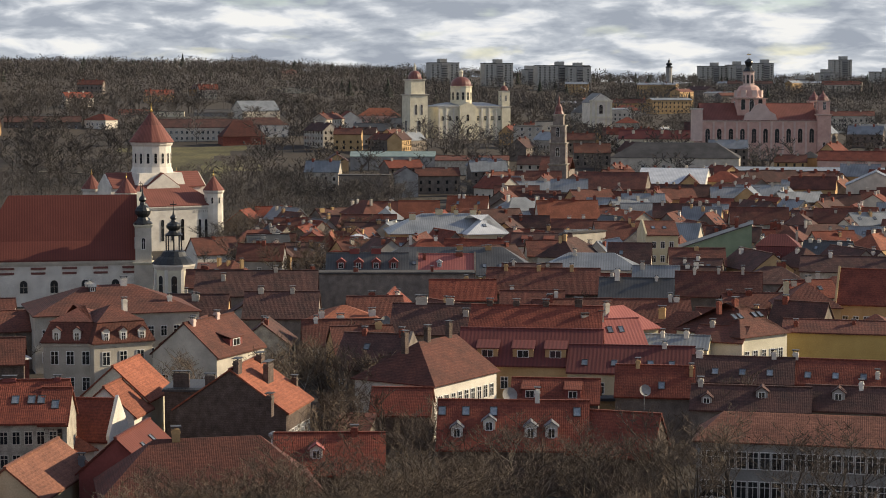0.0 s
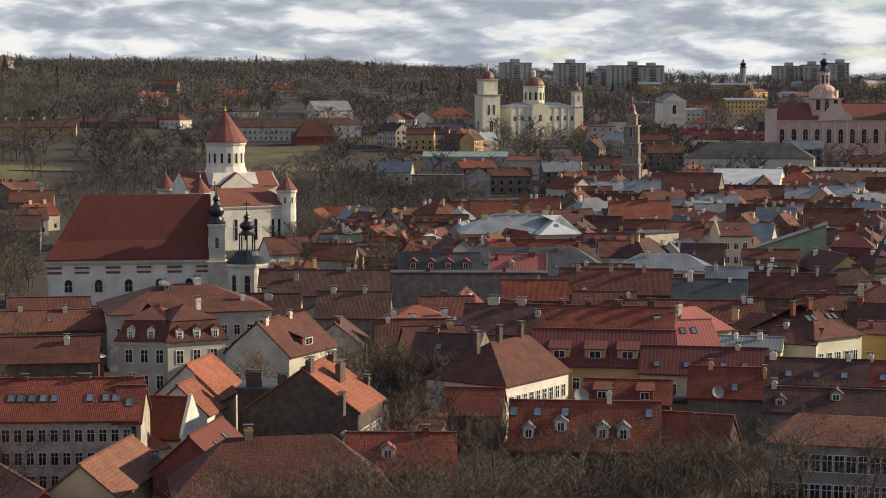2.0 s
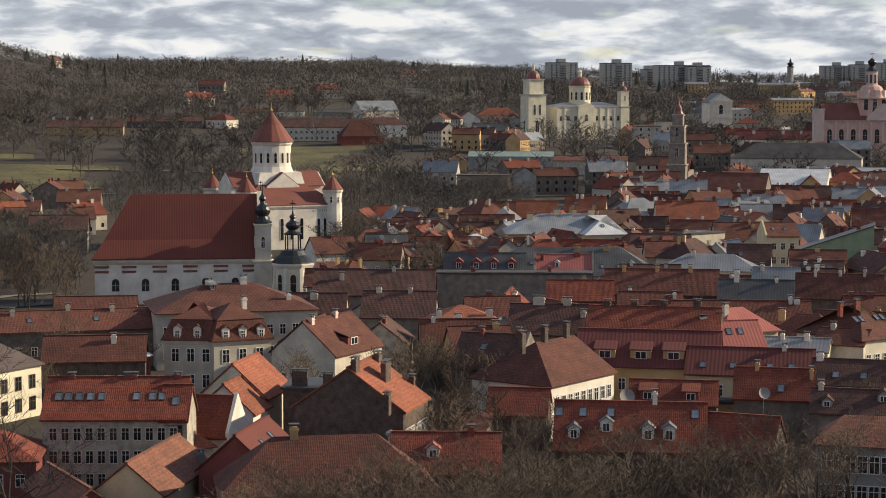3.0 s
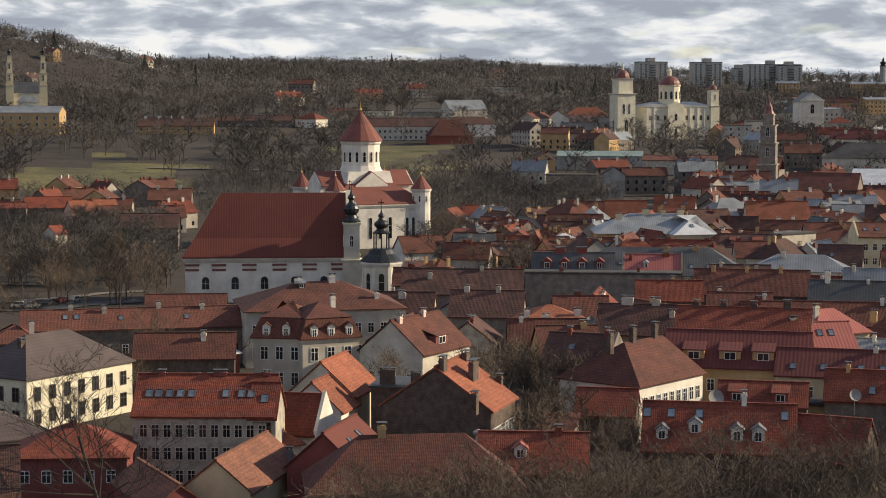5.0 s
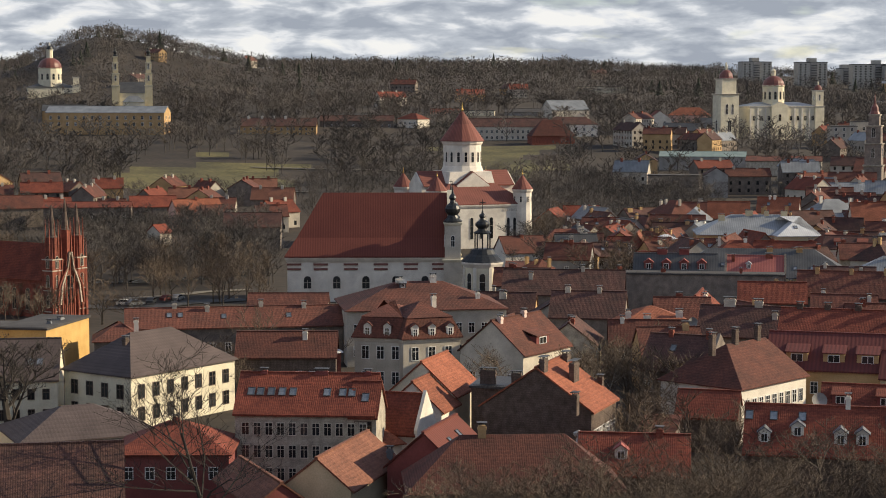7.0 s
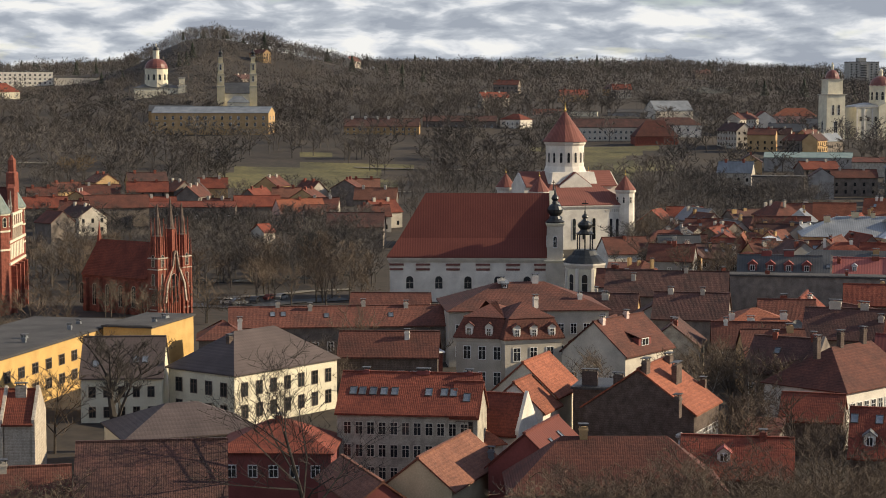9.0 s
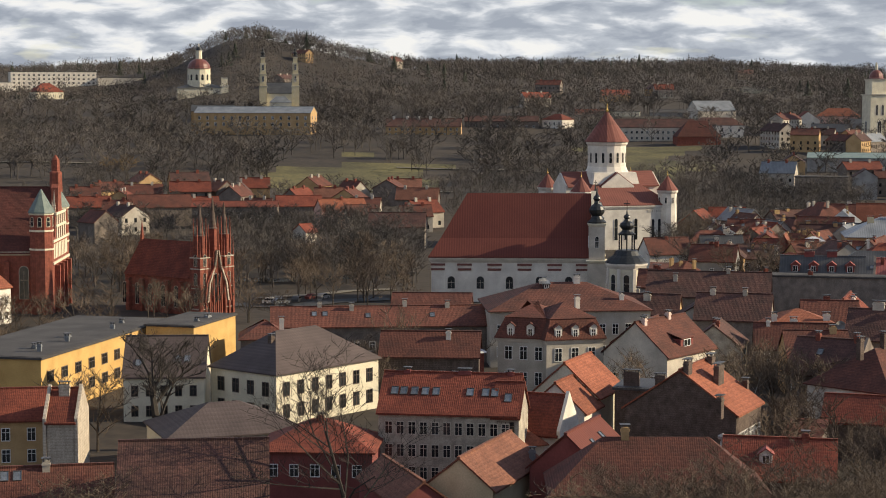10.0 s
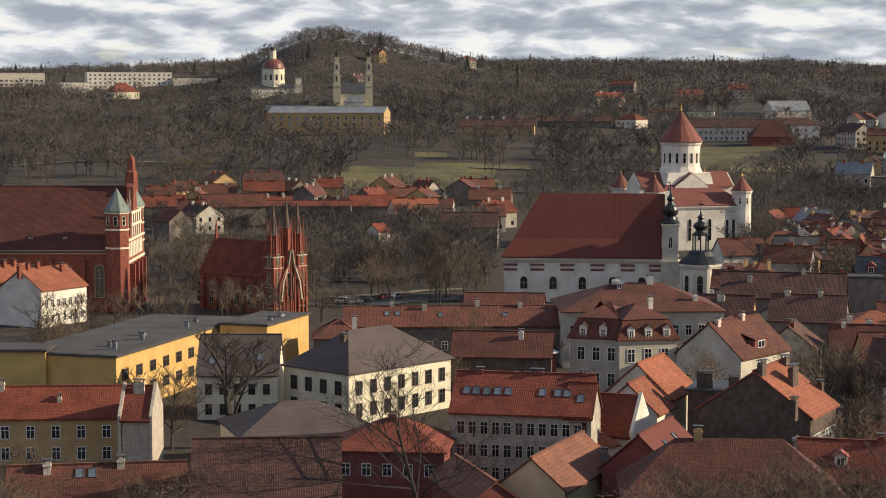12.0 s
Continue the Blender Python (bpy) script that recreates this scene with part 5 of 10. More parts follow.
house(-96.44, 289.35, 0, 13.43, 9.84, 8, 6, 2, 'shed', 'plaster_mud', 'metal_dark', 'dark lean-to roof beside a cream house')
house(-108.23, 307.51, 0, 19.39, 8.47, 9, 7, 3, 'hip', 'plaster_mud', 'tile_brown', 'small house with a brown hip roof', chims=((3, 0.7, 1.2),), chim_mat='plaster_white')
house(-93.69, 329.96, 0, 18.85, 39.86, 10, 7, 3, 'gable', 'plaster_mud', 'tile_brown', 'long low terrace with brown tiled roof and chimneys', win=(14, 1, 2.5, 3), skies=((-12, 0.6), (-10, 0.6), (-2, 0.5), (10, 0.5)), chims=((-11, 1, 1.1), (-5, 0.8, 1.3), (5, 1, 1.2), (13, 0.9, 1.2)), chim_mat='plaster_pale')
house(-74.94, 293.59, 0, 10.32, 16.27, 9, 7, 3.4, 'gable', 'brick_dark', 'tile_brown', 'brown roofed rear wing with brick walls', win=(7, 1, 3, 3), chims=((3, 0.7, 1.5),), chim_mat='plaster_white')
house(-70.02, 297.88, 0, 45.23, 7.73, 7, 7, 1.2, 'shed', 'brick_red', 'metal_white', 'brick shed wall lit by the sun')
house(-70.73, 347.88, 0, 5.49, 10.9, 10, 7, 2.6, 'gable', 'plaster_pale', 'tile_brown', 'pale rear wing with small roof dormers', dorms=((-4, 0.2, 1.2, 1.2), (0, 0.2, 1.2, 1.2), (4, 0.2, 1.2, 1.2)), dormer_mats=('metal_dark', 'metal_grey'), dormer_kind='shed', win=(4, 2, 1, 3), hips=(None, None))
house(-40.58, 264.91, 0, 80.71, 11.45, 10, 7, 4.5, 'gable', 'plaster_cream', 'tile_orange', 'small gabled house with a bright orange roof', left=(2, 1, 3, 3))
house(-41.58, 255.64, 0, 81.24, 7.73, 8.5, 6, 3.8, 'gable', 'plaster_white', 'tile_orange', 'lower gabled wing with a bright orange roof')
house(-46.68, 237.45, 0, -6.88, 6.74, 8, 5.6, 4.4, 'gable', 'plaster_white', 'tile_red', 'white gabled cottage with a steep red tiled roof', firewall='r')
house(-46.73, 233.37, 0, 41.32, 5.68, 6, 4.6, 2.8, 'hip', 'plaster_pale', 'tile_orange', 'small porch with an orange hip roof')
house(-43.5, 213, 0, 83, 18, 8.2, 5, 3.3, 'gable', 'plaster_straw', 'tile_worn', 'barn-like house whose worn tiled roof carries tree shadows', chims=((6.5, 0.1, 1.6, .4),), chim_mat='metal_grey')
house(-32.5, 219, 0, 82, 13, 9, 6, 4, 'gable', 'plaster_maroon', 'metal_red', 'dark red metal roofed house with a ladder', skies=((-2, 0.55), (2, 0.6)))
house(-25.3, 202.2, 0.3, 13, 24, 12, 5.5, 5.5, 'hip', 'brick_dark', 'tile_brown', 'broad brown tiled hip roof behind bare trees', hips=(6, 6), chims=((-3.5, .98, 1.2, .9),), chim_mat='plaster_ochre')
house(-13.5, 217, 0, 2, 13, 10, 5.2, 3.8, 'gable', 'brick_dark', 'tile_red', 'patched red tiled roof with one small white dormer', dorms=((-1.5, .35, 1.5, 1.3),), dormer_mats=('plaster_white', 'metal_pink'), chims=((3, .95, 1.1, .8),))
house(-19.03, 243.26, 0, 78.47, 11.7, 15, 9, 5.2, 'gable', 'brick_dark', 'tile_orange', 'old brick tenement with a patched orange roof and bare firewall', win=(7, 2, 1.5, 3.3), chims=((0, 0.55, 2.6, 2.4), (6, 0.3, 1.2), (-5, 0.9, 1.8, 1.6), (5, 0.9, 1.2, 1.6), (-8, 0.2, 1.5, 1.2)), chim_mat='brick_dark')
house(-34.74, 257.67, 0, -2.32, 8.34, 9, 8.5, 0.4, 'flat', 'brick_dark', 'metal_dark', 'dark brick rear block with a flat roof and chimneys', chims=((-2, 0.3, 2.4, 2.2), (2, 0.4, 2, 1.4)), chim_mat='brick_dark')
house(-61.25, 303.89, 0, -2.6, 8.98, 13, 9.2, 5.6, 'mansard', 'plaster_pale', 'tile_brown', 'baroque town palace wing with dormers in its mansard roof', win=(3, 2, 1.3, 4.3), wide=1.15, tall=2.1, dorms=((-2.2, -0.03, 1.3, 2.2), (1.2, -0.03, 1.3, 2.2)), trim='plaster_pale', name='palace', category='palace')
house(-52.63, 304.49, 0, 29.81, 10.05, 12, 9.2, 5.6, 'mansard', 'plaster_pale', 'tile_brown', 'baroque town palace wing with tall white windows', win=(3, 2, 1.3, 4.3), wide=1.15, tall=2.1, dorms=((-3, -0.03, 1.3, 2.2), (0, -0.03, 1.3, 2.2), (3.2, -0.03, 1.3, 2.2)), trim='plaster_pale', name='palace', category='palace', chims=((2.5, 1, 0.8),), chim_mat='plaster_white')
house(-58.73, 334.89, 0, 17.95, 29.54, 21, 10.3, 4.3, 'hip', 'plaster_pale', 'tile_brown', 'broad town palace with a brown tiled hip roof', win=(12, 2, 2, 4), wide=1, tall=1.8, chims=((-4, 0.95, 0.9, 1.2), (2.5, 0.95, 1.4, 1.2), (10, 0.35, 1.2)), chim_mat='plaster_white', dorms=((-3.5, 0.75, 1.2, 0.9),), dormer_mats=('metal_dark', 'metal_grey'), dormer_kind='shed', name='palace', category='palace')
house(-33, 302.2, 0, 66.23, 15.44, 12, 8, 5, 'gable', 'plaster_pale', 'tile_brown', 'house with a brown roof and a broad red dormer', dorms=((0, 0.15, 4, 1.5),), dormer_mats=('plaster_maroon', 'tile_brown'), dormer_kind='shed', left=(3, 1, 3, 3), chims=((-6, 0.9, 1.2), (2, 0.95, 1.2)), chim_mat='plaster_pink')
house(3.42, 272.98, 0, 57.28, 17.37, 14, 8, 5.2, 'hip', 'plaster_white', 'tile_brown', 'white house with a weathered brown roof and three chimneys', hips=(6.5, 0.3), win=(9, 2, 1.2, 3.3), wide=1, tall=1.8, chims=((-6, 0.98, 1.9, 0.9), (0, 0.98, 2.1, 0.9), (6, 0.98, 2.1, 0.9)), chim_mat='brick_dark')
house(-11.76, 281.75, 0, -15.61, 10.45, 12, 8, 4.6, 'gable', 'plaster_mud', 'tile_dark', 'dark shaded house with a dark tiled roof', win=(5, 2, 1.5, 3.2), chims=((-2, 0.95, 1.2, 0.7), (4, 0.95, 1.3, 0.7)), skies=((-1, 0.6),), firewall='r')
house(-6.07, 258.93, 0, -4.66, 8.41, 8, 5, 3, 'gable', 'brick_dark', 'tile_red', 'low red tiled outbuilding behind trees')
house(-12.5, 248.69, 0, -7.12, 4.67, 6, 4.5, 1.2, 'shed', 'plaster_mud', 'tile_brown', 'small lean-to shed with brown tiles')
house(13.18, 283.69, 0, -6.66, 21.97, 13, 8.4, 4.6, 'gable', 'plaster_ochre', 'metal_wine', 'ochre house with wine red metal roof and wide dormers', win=(11, 2, 1.2, 3.6), wide=1, tall=1.7, dorms=((-6.5, 0.18, 3.2, 1.5), (-1, 0.18, 3.2, 1.5), (4, 0.18, 3.2, 1.5)), dormer_mats=('plaster_ochre', 'metal_wine'), dormer_kind='shed', skies=((8.5, 0.3),))
house(14.93, 305.64, 0, -7.8, 21.78, 14, 9.5, 4.6, 'gable', 'plaster_mud', 'tile_red', 'long house with a red tiled roof and ridge chimneys', chims=((-8, 1, 1, 1), (-3.5, 1, 1, 1), (1.5, 1, 1, 1), (7, 1, 1.4, 1.2)), chim_mat='brick_dark')
house(28.3, 279.57, 0, -8.78, 18.97, 10, 7.8, 3.3, 'gable', 'plaster_straw', 'metal_wine', 'long house with a wine red metal roof and skylights', win=(6, 2, 1.2, 3.4), skies=((-7, 0.3), (-2.5, 0.3), (3, 0.3), (6.2, 0.3)), chims=((5, 0.95, 1, 0.7),), chim_mat='plaster_white')
house(43.89, 271.47, 0, -12.18, 14.78, 9, 7.6, 3, 'gable', 'plaster_mud', 'tile_dark', 'dark roofed terrace with small skylights', skies=((-4, 0.35), (0, 0.35), (4, 0.35)), chims=((-6.5, 0.95, 1.2, 1), (4.5, 0.98, 1.2, 0.7)), chim_mat='plaster_white')
house(60.02, 268.37, 0, -14.61, 21.09, 9, 7.6, 2.9, 'gable', 'plaster_mud', 'tile_red', 'terrace with a bright red tiled roof and small skylights', skies=((-7, 0.3), (-3, 0.3), (1, 0.3), (5, 0.3)), chims=((-9, 0.98, 1.2, 0.8), (3, 0.3, 1.2, 0.6)), chim_mat='plaster_white')
house(44.98, 220.46, 0, -12.53, 29.27, 10, 8, 2.9, 'hip', 'plaster_grey', 'tile_worn', 'grey school wing with ribbon windows and tiled roof', win=(20, 2, 1.2, 3.6), wide=1.1, tall=2, hips=(3, None))
house(8.67, 228.84, 0, -3.17, 18.73, 10, 6, 5, 'gable', 'brick_dark', 'tile_red', 'patched red tiled roof with white gabled dormers', dorms=((-7, 0.2, 1.4, 1.4), (-3, 0.35, 1.5, 1.4), (2.2, 0.2, 1.5, 1.6), (4.8, 0.2, 1.5, 1.6)), skies=((-9, 0.75), (-6, 0.75), (-2.5, 0.75), (8, 0.75)), dormer_mats=('plaster_white', 'metal_grey'), chims=((3, 1, 1.6, 0.6),), chim_mat='plaster_white')
house(20.28, 227.1, 0, -19.1, 10.88, 10, 5.5, 4.4, 'gable', 'brick_dark', 'tile_red', 'red tiled side wing with grey ridge flashing')
house(15.63, 258.53, 0, -6.46, 12.19, 8, 6.8, 2.6, 'gable', 'brick_dark', 'tile_red', 'red roofed house with two shed dormers', dorms=((-3.5, 0.15, 2.2, 1.3), (2.5, 0.15, 2.2, 1.3)), dormer_mats=('plaster_maroon', 'tile_red'), dormer_kind='shed')
house(30.22, 264.28, 0, -8.52, 11.03, 8, 6.8, 3.6, 'gable', 'plaster_mud', 'tile_red', 'red tiled house with a satellite dish', skies=((1, 0.3),), chims=((-2.5, 0.95, 1.2, 0.6), (5.2, 0.7, 1.6, 0.5)), chim_mat='plaster_ochre')
house(27.63, 270.59, 0, -2.83, 12.97, 3, 5, 0.4, 'flat', 'plaster_ochre', 'felt', 'ochre yard wall with ivy')
house(42.2, 253.51, 0, -11.45, 16.2, 8, 6.5, 2.6, 'gable', 'plaster_mud', 'tile_dark', 'dark old roof with a little gabled dormer', dorms=((1.5, 0.5, 1.6, 1.1), (-6, 0.2, 1.4, 1)), dormer_mats=('plaster_grey', 'tile_dark'), chims=((-7, 0.95, 1.2, 0.7),), chim_mat='plaster_pale')
house(58.07, 252.41, 0, -14.96, 16.72, 8, 6.5, 2.6, 'gable', 'plaster_mud', 'tile_dark', 'dark old roof with a gabled dormer and pale chimney', dorms=((-4, 0.4, 1.7, 1.2),), dormer_mats=('plaster_grey', 'tile_dark'), chims=((-1, 0.9, 1.3, 0.6),), chim_mat='plaster_white')
house(70.89, 324.34, 0, -13.33, 22.31, 9, 8, 1.6, 'gable', 'plaster_gold', 'tile_brown', 'long golden yellow house wall under a low brown roof', chims=((-9, 0.4, 1.2, 0.7), (1, 0.7, 0.8, 0.6)), chim_mat='brick_red')
house(54.84, 316.28, 0, 38.16, 11.73, 15, 8.8, 5, 'hip', 'plaster_cream', 'tile_brown', 'cream corner house with skylights in a brown hip roof', win=(5, 2, 1.2, 3.4), left=(4, 2, 1.2, 3.4), wide=1, tall=1.7, skies=((-3, 0.55), (-1.6, 0.55), (2, 0.55), (3.4, 0.55)), chims=((0, 0.9, 1.2, 1), (-4, 0.9, 1, 0.7)), chim_mat='brick_red')
house(85.44, 360, 0, -17.35, 17.53, 15, 9, 6, 'gable', 'plaster_ochre', 'tile_red', 'ochre house with a large red roof', win=(8, 2, 1.2, 3.6), wide=1, tall=1.8, chims=((1, 0.3, 2.5, 0.4),), chim_mat='metal_grey', firewall='l')
house(70.27, 355.11, 0, -3.19, 11.82, 12, 9, 4.4, 'hip', 'plaster_ochre', 'tile_brown', 'ochre corner house with brown hip roof', win=(4, 2, 1.2, 3.6), wide=1.1, tall=1.8, chims=((-4, 0.7, 1.6, 1),), chim_mat='plaster_straw')
house(33.62, 329.29, 0, 32.17, 11.93, 9, 8, 4, 'hip', 'plaster_straw', 'metal_pink', 'small house under a pinkish metal hip roof', chims=((-3, 0.8, 1.5, 0.9),), chim_mat='plaster_pale')
house(28.66, 306.66, 0, 16.66, 11.18, 9, 8, 4, 'gable', 'plaster_straw', 'metal_pink', 'house with a pinkish metal roof and long skylights', skies=((0, 0.6), (2, 0.6), (-2, 0.6)), chims=((-4, 0.9, 1.5, 1.2), (-1, 0.95, 1.6, 0.8)), chim_mat='plaster_pale')
house(38.28, 308.64, 0, -13.07, 11.48, 8, 7.5, 1.6, 'gable', 'plaster_straw', 'metal_grey', 'straw coloured rear house with grey roof', win=(4, 1, 4, 3), chims=((2, 0.8, 1.4, 0.8), (-2, 0.8, 1.3, 0.6)), chim_mat='plaster_white')
house(46.53, 313.57, 0, -23.44, 8.43, 9, 8, 2, 'gable', 'plaster_pale', 'tile_brown', 'pale low house beside a corner house', chims=((-2, 0.9, 1.3, 0.8),), chim_mat='plaster_pale')
house(64.98, 342.9, 0, -30.73, 10.21, 8, 7, 4, 'gable', 'plaster_mud', 'tile_dark', 'dark roof between corner houses', chims=((-3, 0.9, 1.5, 1),), chim_mat='brick_red')
house(-11.41, 411.84, 0, 0.59, 36.38, 6, 10, 0.4, 'flat', 'plaster_mud', 'felt', 'long dark rear wall of a block', chims=((-8, 0.5, 1.2, 1), (9, 0.5, 1.4, 0.6)), chim_mat='brick_red')
house(-17.28, 423.65, -0.82, 1.34, 18.59, 8, 10.4, 3.6, 'gable', 'plaster_mud', 'metal_dark', 'dark roof with four white framed dormers', dorms=((-6, 0.1, 1.9, 1.7), (-2, 0.1, 1.9, 1.7), (2, 0.1, 1.9, 1.7), (6, 0.1, 1.9, 1.7)), dormer_mats=('plaster_maroon', 'metal_pink'), chims=((-3, 1, 1.2, 2.2), (2, 1, 1.2, 2.2)), chim_mat='plaster_maroon')
house(0.65, 424, -1.37, -1.09, 12.65, 10, 10.4, 3.8, 'gable', 'plaster_mud', 'metal_pink', 'pinkish metal roof with party walls', dorms=((-1.5, 0.3, 1, 1.3),), dormer_mats=('metal_white', 'metal_white'), firewall='b', chims=((-5, 0.7, 1.5, 0.7), (3, 0.9, 1, 1.6)), chim_mat='brick_red')
house(2.04, 446, -1.64, -0.26, 43.18, 18, 8, 6.2, 'hip', 'plaster_straw', 'metal_dark', 'large house with a dark slate hip roof', skies=((8, 0.3), (12, 0.3), (-9, 0.4)), chims=((2, 0.9, 0.9, 1.4), (9, 0.9, 0.9, 1.4)), chim_mat='plaster_ochre', dorms=((15, 0.15, 2.2, 1.6),), dormer_mats=('plaster_straw', 'metal_grey'))
house(1.78, 532, 0, 5.81, 34.14, 20, 10, 5.2, 'hip', 'plaster_ochre', 'metal_grey', 'ochre mansion with a pale grey metal roof', win=(10, 2, 2, 4), wide=1.1, tall=2, chims=((-10, 0.7, 1.6, 1.8), (-2, 0.95, 1.4, 2), (3, 0.95, 1.2, 1.2), (8, 0.95, 1.2, 1.8)), chim_mat='plaster_straw', name='mansion')
house(12.88, 529.84, 0, 16.61, 12.19, 18, 10, 5, 'hip', 'plaster_straw', 'metal_white', 'end pavilion with a bright metal hip roof', skies=((0, 0.4),), name='mansion')
house(40.2, 589.63, 0.62, 4.1, 19.4, 14, 9, 6, 'gable', 'plaster_pale', 'tile_orange', 'pale house with an orange tiled roof', left=(2, 2, 2, 3), chims=((2, 0.95, 1.5, 1), (-5, 0.95, 1.3, 1)), chim_mat='brick_red')
house(-7.86, 615.95, 1.12, 0.73, 13.47, 10, 8, 5, 'gable', 'plaster_mud', 'tile_orange', 'house with a bright orange roof')
house(26.34, 499.31, 0, -6.02, 15.98, 10, 9, 3, 'gable', 'plaster_pink', 'tile_dark', 'pink house with a dark roof', win=(5, 2, 2, 3.4), wide=0.9, tall=1.4, dorms=((-4, 0.2, 2.5, 1.2), (2, 0.2, 2.5, 1.2)), dormer_mats=('plaster_maroon', 'tile_red'), dormer_kind='shed', trim='plaster_white')
house(40.8, 522.41, 0, 43.53, 14.75, 3, 11, 0.5, 'flat', 'plaster_pale', 'felt', 'tall bare party wall catching the sun')
house(45.85, 458.71, 0, -8.71, 10.54, 10, 8, 4.6, 'gable', 'plaster_pale', 'tile_dark', 'house with a dark red tiled roof', skies=((-2, 0.5),), win=(4, 1, 3, 3))
house(56.7, 479.66, 0, 3.26, 8.05, 13, 13.5, 3, 'gable', 'plaster_straw', 'tile_brown', 'tall straw coloured tenement', win=(3, 3, 3, 3.6), wide=1, tall=1.6, skies=((-2, 0.5), (1, 0.5)), firewall='l')
def party_wall(x, y, z, turn, L, low, high, depth):
    """A tenement seen on its blank side: the wall's head climbs with the lean-to roof."""
    t = thing("tenement", x, y, z, turn, "tenement with a tall blank green party wall", "house", "old town houses")
    part("wall", prism(bmesh.new(), [(-L / 2, -4), (L / 2, -4), (L / 2, high), (-L / 2, low)], 0, depth), "plaster_green", t)
    k = (high - low) / L
    part("roof", prism(bmesh.new(), [(-L / 2 - .4, low - .4 * k + .02), (L / 2 + .4, high + .4 * k + .02), (L / 2 + .4, high + .4 * k + .3), (-L / 2 - .4, low - .4 * k + .3)], -.3, depth + .4), "metal_dark", t)
    chimney(t, L * .3, depth * .4, low + L * .7 * k, high + 1.4, 1.0, .7, "brick_red")
    BUILT.append((x, y + depth / 2, L / 2))


party_wall(69.8, 479.5, 0, -8.5, 19.4, 9.6, 16.3, 11)
house(84.82, 472.45, 0, -13.18, 13.45, 11, 7, 7, 'mansard', 'plaster_grey', 'metal_wine', 'grey house with a steep wine red roof and white windows', win=(5, 2, 1, 3.3), wide=0.9, tall=1.5, dorms=((-3.4, -0.03, 1.4, 2.4), (0.4, -0.03, 1.4, 2.4), (3.6, -0.03, 1.4, 2.4)), dormer_mats=('plaster_maroon', 'metal_wine'))
house(96.55, 425.17, 0, -14.79, 29.21, 12, 9, 3, 'gable', 'plaster_worn', 'tile_dark', 'long worn terrace with a dark roof', win=(8, 2, 2, 3.4), chims=((-8, 0.9, 1.5, 0.8), (6, 0.9, 1.8, 1)), chim_mat='plaster_white')
house(56.99, 384.8, 0, -10.42, 17.8, 10, 8, 4.4, 'gable', 'plaster_mud', 'tile_brown', 'brown roofed house with chimneys', chims=((-5, 0.9, 1.5, 0.6), (0, 0.95, 1.3, 0.6), (5, 0.95, 1.6, 0.6)), chim_mat='plaster_pale')
house(38.98, 374.98, 0, -7.93, 14.95, 12, 8, 4, 'gable', 'plaster_mud', 'metal_dark', 'broad dark roofed house', chims=((-4, 0.9, 2.4, 1), (4, 0.9, 1.1, 0.6)), chim_mat='plaster_white')
house(20.94, 390.44, 0, -5.07, 23.85, 12, 8, 4.6, 'gable', 'plaster_mud', 'tile_brown', 'dark roofed house with satellite dishes', chims=((-8, 0.9, 1.5, 0.8), (-1, 0.9, 1.3, 0.8), (6, 0.9, 1.5, 0.8)), chim_mat='plaster_ochre')
house(-17.04, 340.57, 0, 14.86, 12.77, 12, 8, 2.6, 'hip', 'plaster_pale', 'tile_orange', 'low orange tiled roof with pale parapets', chims=((-5, 0.3, 1.3, 0.9), (4.5, 0.3, 1.3, 1.2)), chim_mat='plaster_white')
house(-1.37, 320, 0, -5.76, 15.73, 12, 8.5, 4.4, 'gable', 'plaster_mud', 'tile_dark', 'dark roof with grey flashing and chimneys', chims=((-3, 1, 1.4, 2), (2, 1, 1.2, 1.4), (5, 0.6, 1.2, 0.9)), chim_mat='plaster_pale')
house(-30.56, 346.66, 0, 0.04, 13.86, 12, 8, 4.2, 'gable', 'plaster_mud', 'tile_dark', 'dark shaded roof behind bare trees', chims=((-4, 0.95, 1.2, 1), (2, 0.95, 1.2, 0.8)), chim_mat='plaster_pale')
house(-39.4, 390.02, 0, 2.77, 25.72, 14, 7.5, 4.5, 'gable', 'plaster_mud', 'tile_dark', 'large dark tiled roof with satellite dishes', chims=((-7, 0.6, 1.5, 0.9), (4, 0.95, 1.2, 0.8)), chim_mat='plaster_pale')
house(-90.24, 354.7, 0, 10.27, 15.67, 10, 7, 3, 'gable', 'plaster_pale', 'tile_brown', 'brown roofed house beside the church')
house(-73.34, 298.11, 0, 17.82, 9.23, 9, 7, 2, 'gable', 'brick_red', 'tile_brown', 'brick house with a pale coping')
house(46.3, 404.36, 0, -8.53, 9.92, 8, 9, 3, 'gable', 'plaster_pale', 'metal_grey', 'pale house with grey metal roof', chims=((-3, 0.8, 1.5, 0.8),), chim_mat='plaster_pale')
house(35.24, 443.6, 0, -6.54, 23.04, 12, 8, 3.6, 'hip', 'plaster_pale', 'metal_grey', 'house with weathered grey metal hip roof', chims=((-4, 0.8, 1.5, 0.8),), chim_mat='plaster_pale')
house(91.09, 745.46, 5.9, -12.97, 27.03, 30, 8, 5.5, 'gable', 'plaster_white', 'metal_white', 'hall with a wide white metal roof')
house(162.58, 812.9, 9.02, -13.31, 98.62, 22, 7, 1.2, 'gable', 'plaster_grey', 'metal_grey', 'long low hall with a pale metal roof')
house(108.43, 874.3, 10.84, -11.07, 59.71, 22, 9, 7, 'hip', 'plaster_pale', 'felt', 'long pale hall with dormer vents in a grey roof', win=(6, 1, 4, 3), wide=1.5, tall=1.5)
